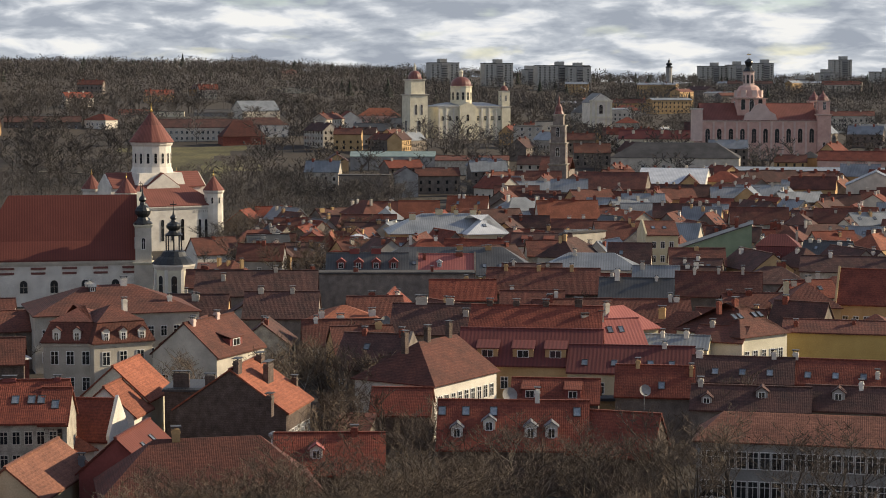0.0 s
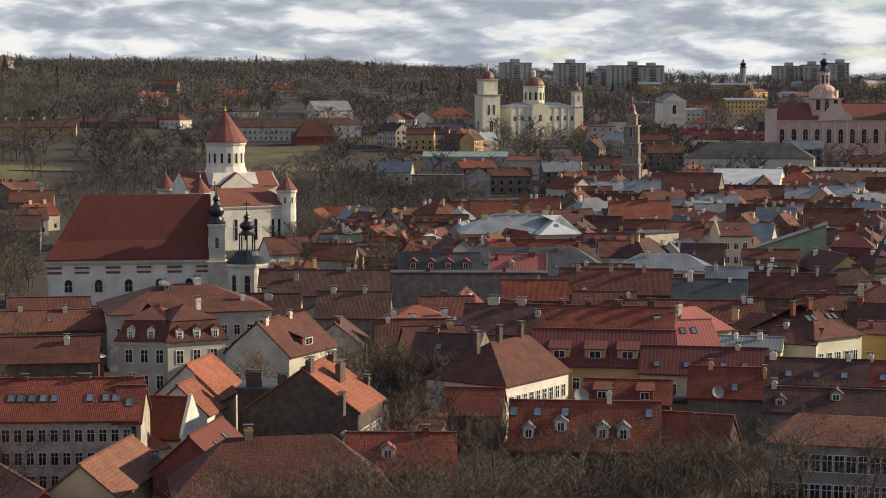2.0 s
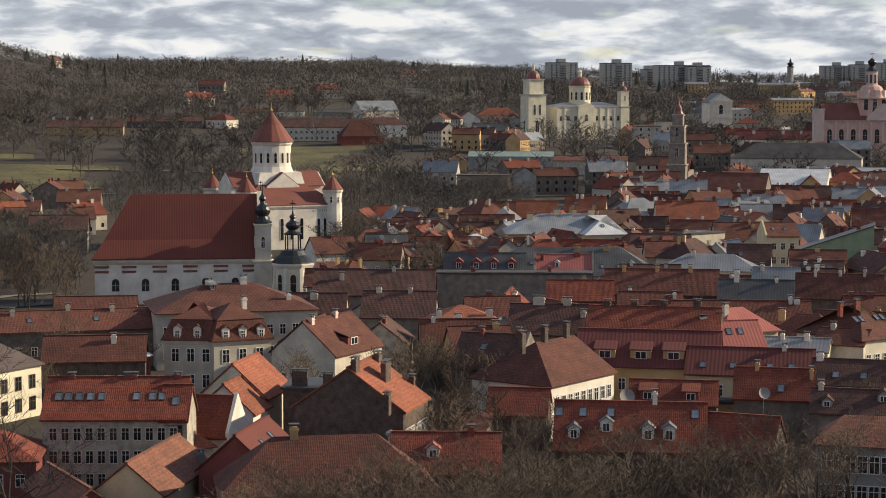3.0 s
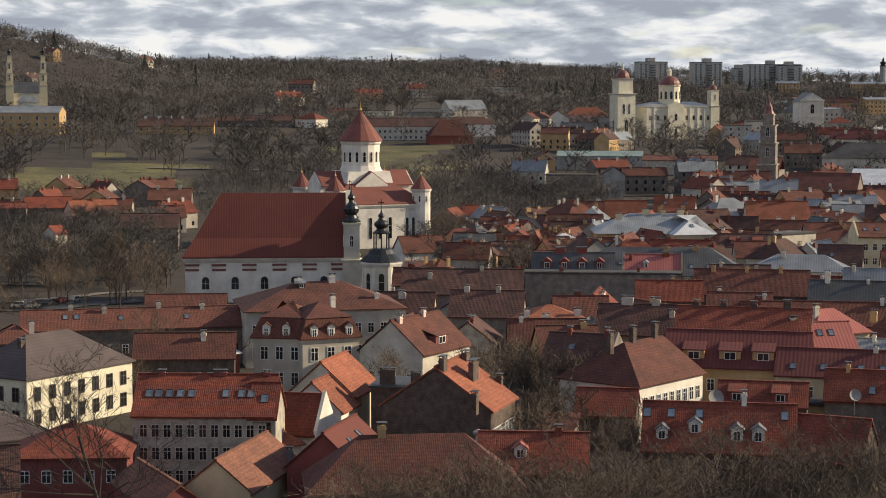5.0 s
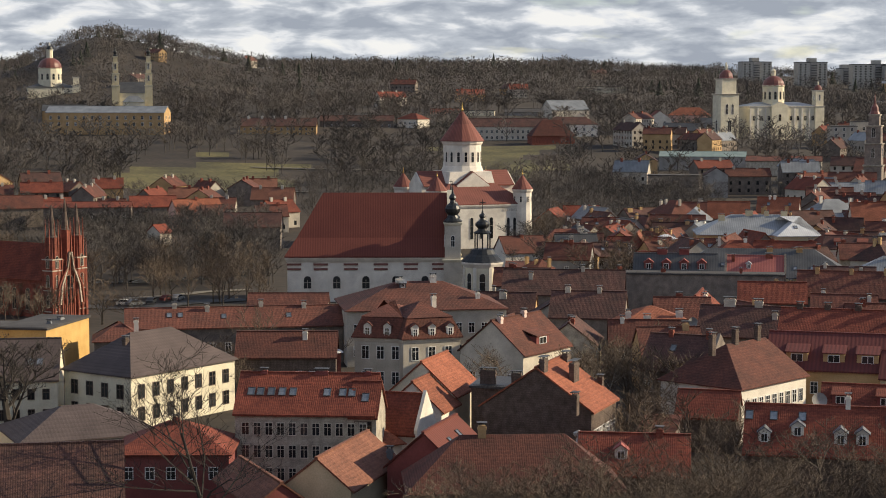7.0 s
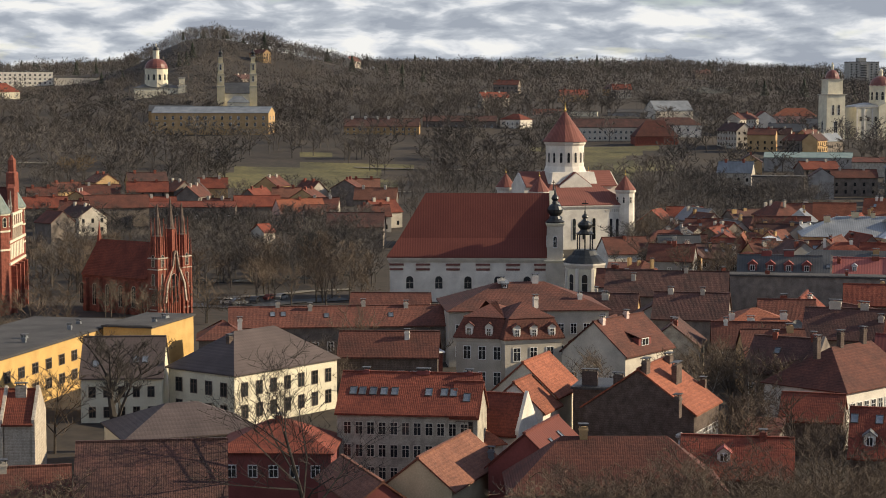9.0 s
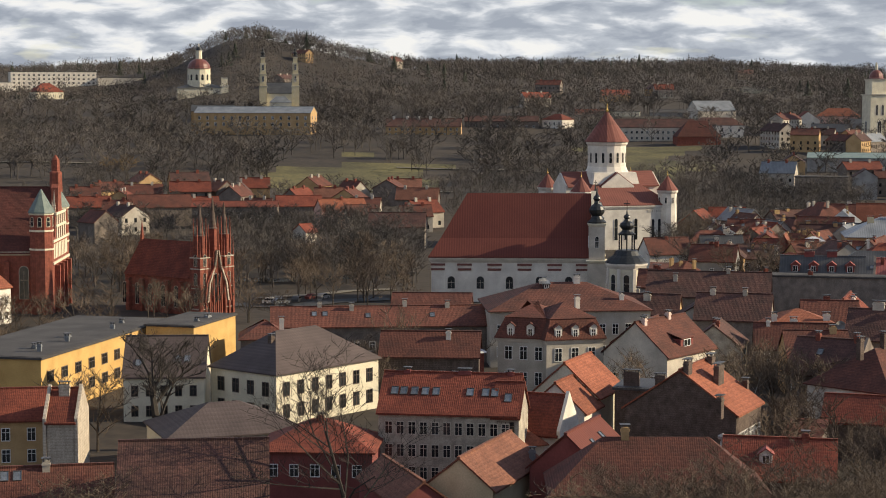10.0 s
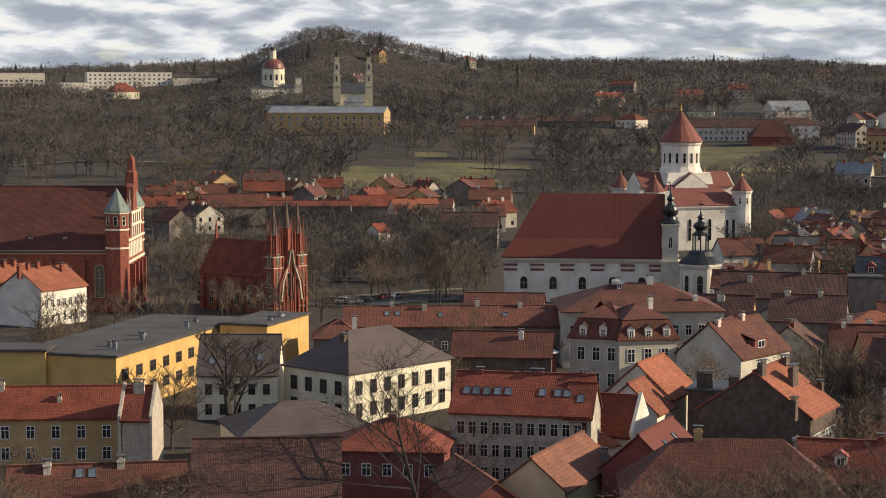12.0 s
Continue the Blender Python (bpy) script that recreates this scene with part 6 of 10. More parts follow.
house(126.05, 1041.4, 16.71, -8.9, 56, 12, 8, 4.5, 'gable', 'plaster_cream', 'metal_wine', 'long cream monastery wing with round windows', win=(9, 1, 4.5, 3), wide=1.6, tall=1.4, chims=((-20, 0.6, 2, 1.5), (-4, 0.6, 2, 1.5), (6, 0.6, 2, 1.5), (20, 0.6, 2, 1.5)), chim_mat='plaster_cream')
house(64.87, 725.1, 4.91, -15.11, 27.36, 16, 8, 6, 'gable', 'plaster_mud', 'tile_brown', 'house with broad dark red roof', left=(2, 2, 2, 3))
house(102.77, 742.94, 5.51, 82.47, 16, 9, 8, 4, 'gable', 'plaster_ochre', 'tile_brown', 'ochre house with a plain gable end')
house(112.75, 753.61, 6.37, -14.51, 15.11, 12, 8, 4, 'hip', 'plaster_ochre', 'tile_red', 'house with a red hip roof')
house(172.19, 694.04, 3.93, 76.92, 20, 21.39, 12, 5, 'gable', 'plaster_pale', 'metal_grey', 'pale classical front with a pediment', left=(5, 2, 2, 4.2))
house(173.45, 883.13, 11.5, -16.11, 9.59, 10, 8, 3, 'hip', 'plaster_ochre', 'felt', 'ochre house under a grey hip roof')
house(193.59, 862.54, 10.94, -17.65, 40.36, 14, 8, 4, 'gable', 'plaster_rose', 'tile_red', 'rose house with a red roof')
house(-142.67, 1074.57, 22.44, 4.56, 49.35, 14, 8, 4.5, 'gable', 'plaster_pale', 'tile_dark', 'long pale barracks with two rows of windows', win=(16, 2, 1, 3.4), wide=1.2, tall=1.5)
house(-105.91, 1097.9, 23.36, 15.51, 30.55, 12, 8, 4.5, 'hip', 'plaster_white', 'tile_dark', 'white end house with dark hip roof', win=(6, 2, 1, 3.4), wide=1.2, tall=1.5)
house(-111.68, 1050.08, 20.77, 18.07, 24.54, 14, 5, 9, 'hip', 'brick_red', 'tile_deep', 'brick bastion gatehouse with a steep red hip roof')
house(-211.84, 1137.44, 26.78, -27.45, 16.02, 12, 7, 3.6, 'hip', 'plaster_white', 'tile_red', 'small white villa with a red hip roof', win=(4, 2, 0.8, 3), wide=1.2)
house(-242.52, 1131.3, 26.78, 9.1, 45.65, 10, 6, 3, 'gable', 'plaster_mud', 'tile_dark', 'long dark low house among trees', win=(10, 1, 2, 3))
house(-117.4, 1208.31, 29.95, 30.55, 26.39, 18, 9, 6, 'gable', 'plaster_pale', 'metal_grey', 'pale factory hall with a gabled end', left=(2, 1, 4, 3))
house(-144.34, 1235.6, 32.17, 3.66, 39.64, 14, 5, 2, 'gable', 'plaster_grey', 'felt', 'grey low factory building')
house(-205.18, 1242.17, 33.14, 6.38, 21.01, 9, 4, 2, 'gable', 'plaster_rose', 'tile_red', 'low row with a red roof')
house(-180.89, 1227.75, 31.98, 5.38, 21.47, 9, 6, 1, 'flat', 'plaster_cream', 'felt', 'low cream block in the sun')
house(-125.73, 1553.92, 49.92, 1.63, 43.52, 12, 5, 1, 'flat', 'plaster_cream', 'felt', 'low cream block on the wooded height')
house(-52.39, 1174.99, 25.71, 102.84, 14, 14.38, 8, 5, 'gable', 'plaster_white', 'tile_red', 'white villa with a red gabled roof', left=(2, 2, 2, 3))
house(-41.23, 1212.3, 27.59, 1.95, 26.83, 14, 8, 5, 'hip', 'plaster_rose', 'tile_orange', 'rose villa with an orange roof', win=(5, 1, 4, 3))
house(-39.48, 1074.27, 20.51, -2.9, 24.53, 12, 8, 4, 'gable', 'plaster_mud', 'metal_dark', 'dark roofed house on the slope', left=(2, 1, 3, 3))
house(-11.61, 1162.94, 24.23, -2.43, 43.06, 16, 6, 4, 'gable', 'plaster_mud', 'metal_dark', 'long barn with a dark roof')
house(-24.89, 923.66, 12.71, -0.46, 42.05, 16, 6, 2.2, 'gable', 'plaster_grey', 'metal_green', 'long hall with a pale green metal roof')
house(13.92, 900.89, 11.55, -2.88, 35.54, 16, 6, 2, 'gable', 'plaster_worn', 'tile_brown', 'worn warehouse with a brown roof')
house(-33.04, 784.3, 7.36, 0.41, 21.44, 10, 8, 0.4, 'flat', 'plaster_mud', 'felt', 'dark shed with a flat roof')
house(-10.91, 783.33, 7.06, 96.11, 10, 9.48, 9, 3, 'gable', 'plaster_grey', 'tile_dark', 'grey gable house among trees')
house(48.51, 1044.87, 17.6, 7.34, 14.49, 12, 14, 0.5, 'flat', 'plaster_pale', 'felt', 'pale tenement block with flat roof', win=(3, 4, 2, 3.2), wide=1.2)
house(59.73, 1056.31, 17.92, 1.76, 13.52, 12, 16, 0.5, 'flat', 'plaster_pale', 'felt', 'tall pale tenement block', win=(3, 4, 2, 3.2), wide=1.2)
house(96.93, 1298.39, 27.5, -7.27, 16.59, 14, 9, 6, 'hip', 'plaster_pale', 'metal_dark', 'pale house under a dark hip roof')
house(115.27, 1279.83, 25.86, 85.13, 20, 12.36, 14, 4, 'gable', 'plaster_pale', 'metal_grey', 'pale classical church front with a pediment', left=(1, 1, 4, 5))
house(138.2, 1409.24, 31.06, -5.6, 22.74, 14, 6, 4, 'hip', 'plaster_pale', 'tile_red', 'pale house with a red hip roof')
house(122.72, 1244.97, 24.3, -5.63, 15.17, 14, 6, 4, 'hip', 'plaster_pale', 'tile_red', 'house with a red tiled hip roof')
house(-381.28, 1063.73, 29.23, 3.72, 72.32, 16, 9, 3.6, 'gable', 'plaster_ochre', 'metal_grey', 'yellow brick mansion above the slope, its end in the sun', win=(14, 2, 1.2, 3.8), wide=1.3, tall=2, side=(2, 2, 1.2, 3.8), name='mansion')
house(-410.39, 1074.28, 31.07, 17.91, 26.17, 14, 8, 3.5, 'gable', 'plaster_ochre', 'metal_dark', 'dark roofed wing of a mansion')
house(-279.06, 1079.51, 24.31, 10.49, 45.05, 12, 6, 4.5, 'gable', 'plaster_ochre', 'tile_dark', 'long ochre house with pale chimneys', win=(12, 2, 0.6, 3), wide=1, tall=1.3, chims=((-18, 0.9, 2, 1.5), (-10, 0.9, 2, 1.5), (-3, 0.9, 2, 1.5), (4, 0.9, 2, 1.5)), chim_mat='plaster_white')
house(-821.8, 1713.08, 53.04, 33.63, 84.31, 20, 18, 0.5, 'flat', 'plaster_white', 'felt', 'long white office block with two rows of windows', win=(17, 4, 2.5, 3.9), wide=2, tall=1.6, name='office_block', category='office')
house(-860.73, 1671.39, 50.73, 35.25, 28.77, 20, 10, 0.5, 'flat', 'plaster_white', 'felt', 'low white annexe of an office block', win=(6, 1, 2, 3), name='office_block', category='office')
house(-753.19, 1744.33, 51.5, 31.35, 65.12, 20, 14, 0.5, 'flat', 'plaster_pale', 'felt', 'pale palace front with pilasters', win=(18, 1, 2, 3), wide=1.4, tall=5, name='public_hall', category='hall')
house(-959.63, 1697.53, 56.73, 37.48, 92.5, 20, 14, 0.5, 'flat', 'plaster_pale', 'metal_dark', 'long low modern block with dark bands', win=(18, 2, 1, 4), wide=3, tall=2, name='office_block', category='office')
house(-651.56, 1351.1, 43.04, 50.75, 23.07, 16, 8, 7, 'hip', 'plaster_cream', 'tile_red', 'villa with a bright red hip roof', win=(4, 2, 0.8, 3.4))
house(-257.39, 620.75, 2.51, 28.52, 22.56, 10, 7, 4, 'gable', 'plaster_mud', 'tile_brown', 'brown roofed house by the river')
house(-229.11, 620.03, 2.04, 16.28, 30.17, 9, 8, 1.6, 'gable', 'plaster_mud', 'tile_red', 'long house with a red roof edge', win=(8, 2, 1, 3))
house(-210.85, 638.06, 2.51, 22.29, 16.36, 10, 7, 3.4, 'gable', 'plaster_mud', 'tile_red', 'house with a red roof')
house(-190.95, 628.64, 1.94, 36.9, 16.98, 9, 7, 3.6, 'gable', 'plaster_rose', 'tile_orange', 'house with lit orange roof', chims=((0, 0.9, 1.4),))
house(-184.19, 623.36, 1.8, 26.46, 8.02, 8, 6, 3, 'gable', 'plaster_pale', 'tile_brown', 'small house with pale gable')
house(-156.52, 570.94, 0.64, 9.33, 18.08, 10, 7, 4, 'gable', 'plaster_mud', 'tile_dark', 'dark roofed house among trees')
house(-280.74, 612.75, 2.6, 32.62, 15.5, 10, 7, 3.4, 'gable', 'plaster_mud', 'tile_red', 'house with a red roof behind the convent', chims=((-3, 0.9, 1.4), (3, 0.9, 1.4)))
house(-253.97, 569.22, 1.14, 149.15, 9, 9.15, 7, 3.4, 'gable', 'plaster_mud', 'tile_brown', 'house with a drab grey brown gable')
house(-170.65, 527.06, 0, 57.94, 4.39, 6, 9, 2, 'gable', 'plaster_pale', 'tile_red', 'narrow house in the sun')
house(-202.27, 365.8, 0, 74.94, 13.74, 11, 8, 3.8, 'gable', 'plaster_white', 'tile_orange', 'white house with orange roof in the sun', win=(5, 2, 1, 3.2), chims=((-4, 0.9, 1.6), (0, 0.9, 1.6), (3, 0.9, 1.6)))
house(-190.42, 363.1, 0, 75.67, 14.37, 12, 8, 4, 'gable', 'plaster_white', 'tile_orange', 'white house with orange roof and chimneys in the sun', win=(7, 2, 1, 3.2), wide=0.9, chims=((-8, 0.9, 1.6), (-5, 0.95, 1.6), (-2, 0.95, 1.6), (4, 0.7, 1.8)))
house(-61.54, 510.3, 0, 26.88, 12.48, 10, 6, 4, 'gable', 'plaster_white', 'tile_brown', 'white house with brown roof behind the bell tower', chims=((0, 0.9, 1),))
house(-57.39, 475.55, 0, 3.88, 10.95, 6, 5, 1, 'shed', 'plaster_cream', 'tile_brown', 'cream monastery wall with a tiled lean-to')
house(-51.69, 463.12, 0, 36.37, 13.93, 2, 3, 0.4, 'flat', 'plaster_white', 'tile_brown', 'white yard wall in the sun')
house(-49.37, 529.7, 0, -0.68, 13.83, 10, 6, 3.6, 'gable', 'plaster_mud', 'tile_brown', 'brown roofed house among trees')
house(-31.47, 520.05, 0, -0.54, 17.47, 10, 6, 3.4, 'gable', 'plaster_mud', 'tile_red', 'low house with a red tiled roof', dorms=((0, 0.2, 1.4, 1.2),), dormer_mats=('plaster_maroon', 'tile_orange'))
house(-28.87, 522.01, 0, 89.51, 10, 5.53, 7, 4, 'gable', 'plaster_maroon', 'tile_orange', 'small orange roofed house')
house(-23.01, 525.5, 0, 12.51, 12.99, 12, 7, 3, 'hip', 'plaster_pale', 'metal_white', 'house with a pale metal hip roof')
long_church(-91.1, 436.6, 0.0, 10.8)
bell_tower(-62.5, 431.5, 0.0, 8.2)
white_cathedral(-93.6, 599.7, -0.5, 31.6)
gothic_church(-151.0, 396.2, 0.0, 66.9)
convent_church(-211.0, 381.5, 0.0, 16.9)
cream_monastery(5.2, 1150.0, 20.0, 25.7)
crowned_church(167.3, 985.9, 15.0, 4.4)
stone_tower(49.5, 798.5, 8.0, -11.5)
pediment_church(97.0, 1148.0, 29.5, 8.0)
twin_tower_church(-404.9, 1182.6, 43.0, 18.9)
domed_convent(-526.5, 1351.0, 43.0, 24.3)
tower_block(2.4, 2300.0, 25.6, 17.9, 36.9, 61.3, core=-1.0)
tower_block(68.6, 2299.0, 22.1, 16.3, 36.2, 64.1, core=1.0)
tower_block(112.8, 2397.3, 24.6, 15.3, 14.5, 55.3, core=0.0)
tower_block(148.1, 2295.2, 25.6, 14.3, 66.9, 57.8, core=-3.0)
tower_block(166.7, 2283.9, 25.7, 13.8, 29.1, 56.2, core=0.0)
tower_block(423.5, 2463.9, 45.7, 8.2, 24.2, 43.2, core=2.0)
tower_block(541.7, 2542.9, 60.8, 6.0, 27.6, 33.9, core=4.0)
tower_block(373.3, 2573.1, 61.5, 9.7, 39.4, 25.2, core=2.0)
tower_block(405.5, 2568.2, 61.4, 9.0, 27.6, 26.8, core=0.0)
tower_block(502.4, 2449.0, 49.6, 6.4, 21.2, 26.5, core=0.0)
tower_block(414.7, 2160.6, 43.2, 7.1, 16.0, 22.0, core=0.0)
tower_block(394.6, 2113.5, 43.5, 7.4, 9.8, 17.6, core=0.0)
tower_block(578.6, 2432.1, 53.1, 4.6, 41.7, 24.2, core=0.0)
far_chapel(275.5, 2283.4, 76.5, 0)
house(59.8, 431.4, 0.0, -5.5, 10.2, 9.4, 6.1, 3.2, 'gable', 'plaster_mud', 'tile_dark', 'small old town house with a dark tiled gable roof', group='houses of the near quarter', win=(3, 1, 3.6, 3), side=(2, 1, 3.6, 3), wide=.9, tall=1.4, chims=((0.4, 1.1, 1, 1), (-0.8, 0.9, 1.5, 1.1), (-2.8, 0.9, 0.9, 1)), chim_mat='plaster_white', skies=((-3.4, .5), (3.0, .5)))
house(-34.3, 431.1, 0.0, -60.8, 14.4, 8.5, 5.5, 3.4, 'hip', 'plaster_pale', 'tile_red', 'small old town house with a red tiled hip roof', group='houses of the near quarter', win=(4, 1, 3.6, 3), side=(2, 1, 3.6, 3), wide=.9, tall=1.4, chims=((5.4, 0.7, 0.9, 0.8), (1.3, 0.9, 1.3, 1)), chim_mat='brick_red')
house(12.3, 349.1, 0.0, -14.1, 13.4, 10.1, 6.0, 3.0, 'hip', 'plaster_worn', 'tile_brown', 'small old town house with a brown tiled hip roof', group='houses of the near quarter', win=(4, 1, 3.6, 3), side=(2, 1, 3.6, 3), wide=.9, tall=1.4, chims=((0.6, 0.7, 1.1, 0.9),), chim_mat='plaster_white')
house(62.8, 366.2, 0.0, 0.8, 13.6, 10.7, 6.6, 3.3, 'gable', 'plaster_grey', 'tile_brown', 'small old town house with a brown tiled gable roof', group='houses of the near quarter', win=(4, 1, 3.6, 3), side=(2, 1, 3.6, 3), wide=.9, tall=1.4, chims=((-5.4, 0.9, 1, 0.9), (-1.6, 0.9, 1.1, 1.2)), chim_mat='brick_red')
house(-6.5, 379.6, 0.0, 86.1, 15.0, 8.2, 5.9, 3.6, 'gable', 'plaster_mud', 'tile_red', 'small old town house with a red tiled gable roof', group='houses of the near quarter', win=(5, 1, 3.6, 3), side=(2, 1, 3.6, 3), wide=.9, tall=1.4, chims=((-0.6, 0.7, 0.9, 1.2), (1.8, 0.7, 1.1, 0.7)), chim_mat='plaster_white')
house(39.3, 416.2, 0.0, -12.5, 10.7, 9.3, 5.7, 3.3, 'gable', 'plaster_pale', 'tile_red', 'small old town house with a red tiled gable roof', group='houses of the near quarter', win=(3, 1, 3.6, 3), side=(2, 1, 3.6, 3), wide=.9, tall=1.4, chims=((4, 1.1, 1.4, 0.9), (-1.8, 0.7, 1.5, 0.7), (2.8, 1.1, 1.6, 1)), chim_mat='plaster_pale')
house(-51.4, 415.6, 0.0, 3.2, 12.5, 9.8, 6.6, 3.4, 'gable', 'plaster_grey', 'tile_brown', 'small old town house with a brown tiled gable roof', group='houses of the near quarter', win=(4, 1, 3.6, 3), side=(2, 1, 3.6, 3), wide=.9, tall=1.4, chims=((-2.5, 1.1, 1.4, 1.2), (-1.7, 0.9, 1.3, 0.6), (0.5, 0.7, 1.1, 0.8)), chim_mat='brick_red', skies=((-2.1, .5), (2.8, .5)))
house(75.5, 421.3, 0.0, -3.8, 14.8, 10.9, 6.8, 3.6, 'hip', 'plaster_mud', 'tile_dark', 'small old town house with a dark tiled hip roof', group='houses of the near quarter', win=(4, 1, 3.6, 3), side=(2, 1, 3.6, 3), wide=.9, tall=1.4, chims=((2.5, 1.1, 1.3, 0.8), (1.5, 1.1, 1.2, 1.2)), chim_mat='brick_red')
house(-49.1, 370.9, 0.0, 1.2, 11.6, 8.2, 5.8, 3.5, 'gable', 'plaster_ochre', 'tile_dark', 'small old town house with a dark tiled gable roof', group='houses of the near quarter', win=(3, 1, 3.6, 3), side=(2, 1, 3.6, 3), wide=.9, tall=1.4, chims=((-0.3, 0.7, 1.3, 0.6), (-2.8, 1.1, 1.5, 0.6), (-0.9, 0.7, 1.5, 1.1)), chim_mat='plaster_pale')
house(4.2, 387.0, 0.0, 0.9, 13.8, 9.4, 7.0, 3.6, 'gable', 'plaster_mud', 'tile_red', 'small old town house with a red tiled gable roof', group='houses of the near quarter', win=(4, 1, 3.6, 3), side=(2, 1, 3.6, 3), wide=.9, tall=1.4, chims=((3.8, 1.1, 0.8, 0.7), (0.8, 1.1, 1.2, 0.8)), chim_mat='plaster_ochre')
house(11.6, 337.6, 0.0, 67.0, 12.0, 10.9, 6.4, 3.6, 'gable', 'plaster_grey', 'tile_dark', 'small old town house with a dark tiled gable roof', group='houses of the near quarter', win=(4, 1, 3.6, 3), side=(2, 1, 3.6, 3), wide=.9, tall=1.4, chims=((-2.5, 0.9, 1.1, 1.2), (-0.1, 0.7, 0.9, 0.6), (1.6, 0.7, 1, 0.6)), chim_mat='plaster_white', skies=((-2.4, .5), (1.9, .5)))
house(87.4, 408.2, 0.0, -8.5, 11.7, 8.8, 6.2, 3.3, 'hip', 'plaster_pale', 'tile_brown', 'small old town house with a brown tiled hip roof', group='houses of the near quarter', win=(3, 1, 3.6, 3), side=(2, 1, 3.6, 3), wide=.9, tall=1.4, chims=((-4.7, 0.9, 1, 0.9),), chim_mat='plaster_pale')
house(79.0, 379.3, 0.0, 60.5, 10.1, 10.3, 6.2, 3.1, 'gable', 'plaster_ochre', 'tile_red', 'small old town house with a red tiled gable roof', group='houses of the near quarter', win=(3, 1, 3.6, 3), side=(2, 1, 3.6, 3), wide=.9, tall=1.4, chims=((-0.3, 0.9, 1, 0.6), (2.3, 1.1, 1, 1.1)), chim_mat='plaster_ochre')
house(-12.8, 310.0, 0.0, 12.1, 10.4, 10.8, 6.6, 3.7, 'gable', 'plaster_ochre', 'tile_brown', 'small old town house with a brown tiled gable roof', group='houses of the near quarter', win=(3, 1, 3.6, 3), side=(2, 1, 3.6, 3), wide=.9, tall=1.4, chims=((2.9, 0.9, 1.3, 1.1),), chim_mat='plaster_ochre', skies=((-0.4, .5), (3.5, .5)))
house(20.7, 433.2, 0.0, -3.7, 13.9, 9.9, 6.7, 3.1, 'gable', 'plaster_pale', 'tile_dark', 'small old town house with a dark tiled gable roof', group='houses of the near quarter', win=(4, 1, 3.6, 3), side=(2, 1, 3.6, 3), wide=.9, tall=1.4, chims=((3.7, 0.7, 1.2, 0.8), (-4.4, 0.9, 1.3, 0.7)), chim_mat='plaster_pale')
house(17.8, 370.4, 0.0, -3.0, 12.7, 9.4, 6.6, 3.4, 'gable', 'plaster_grey', 'tile_brown', 'small old town house with a brown tiled gable roof', group='houses of the near quarter', win=(4, 1, 3.6, 3), side=(2, 1, 3.6, 3), wide=.9, tall=1.4, chims=((4.8, 0.7, 1.3, 0.7), (-4.1, 1.1, 1.2, 0.7)), chim_mat='plaster_white')
house(-39.2, 329.4, 0.0, 80.1, 11.4, 9.5, 6.1, 3.5, 'gable', 'plaster_mud', 'tile_brown', 'small old town house with a brown tiled gable roof', group='houses of the near quarter', win=(3, 1, 3.6, 3), side=(2, 1, 3.6, 3), wide=.9, tall=1.4, chims=((-1.7, 0.7, 0.9, 0.7), (-3.2, 0.7, 1.5, 1.1), (-0.3, 1.1, 1, 0.8)), chim_mat='plaster_pale', skies=((-2.7, .5), (0.9, .5)))
house(53.5, 347.2, 0.0, -16.3, 13.2, 8.7, 5.8, 3.3, 'gable', 'plaster_grey', 'tile_brown', 'small old town house with a brown tiled gable roof', group='houses of the near quarter', win=(4, 1, 3.6, 3), side=(2, 1, 3.6, 3), wide=.9, tall=1.4, chims=((4.6, 1.1, 1.1, 0.8), (-0.4, 0.7, 0.9, 1.2), (-0.4, 0.9, 0.9, 0.7)), chim_mat='plaster_ochre', skies=((-1.7, .5), (3.2, .5)))
house(-54.1, 443.1, 0.0, -58.1, 11.1, 8.2, 6.3, 3.8, 'hip', 'plaster_ochre', 'tile_brown', 'small old town house with a brown tiled hip roof', group='houses of the near quarter', win=(3, 1, 3.6, 3), side=(2, 1, 3.6, 3), wide=.9, tall=1.4, chims=((0.7, 0.7, 1.2, 0.7), (-4.5, 0.7, 1.4, 1.1), (4.6, 1.1, 0.9, 0.8)), chim_mat='plaster_ochre')
house(-12.9, 358.5, 0.0, 6.2, 10.7, 9.3, 6.5, 3.7, 'gable', 'plaster_pale', 'tile_brown', 'small old town house with a brown tiled gable roof', group='houses of the near quarter', win=(3, 1, 3.6, 3), side=(2, 1, 3.6, 3), wide=.9, tall=1.4, chims=((-0.5, 1.1, 1.3, 1.2),), chim_mat='brick_red')
house(-21.1, 438.6, 0.0, 0.5, 10.1, 9.6, 5.5, 3.9, 'gable', 'plaster_pale', 'tile_brown', 'small old town house with a brown tiled gable roof', group='houses of the near quarter', win=(3, 1, 3.6, 3), side=(2, 1, 3.6, 3), wide=.9, tall=1.4, chims=((-1.9, 1.1, 0.9, 1),), chim_mat='plaster_ochre')
house(25.6, 355.6, 0.0, 7.0, 15.3, 8.7, 6.2, 3.8, 'gable', 'plaster_grey', 'tile_brown', 'small old town house with a brown tiled gable roof', group='houses of the near quarter', win=(5, 1, 3.6, 3), side=(2, 1, 3.6, 3), wide=.9, tall=1.4, chims=((-4.7, 0.9, 1.2, 0.6), (-4.4, 0.9, 1.4, 0.8)), chim_mat='brick_red')
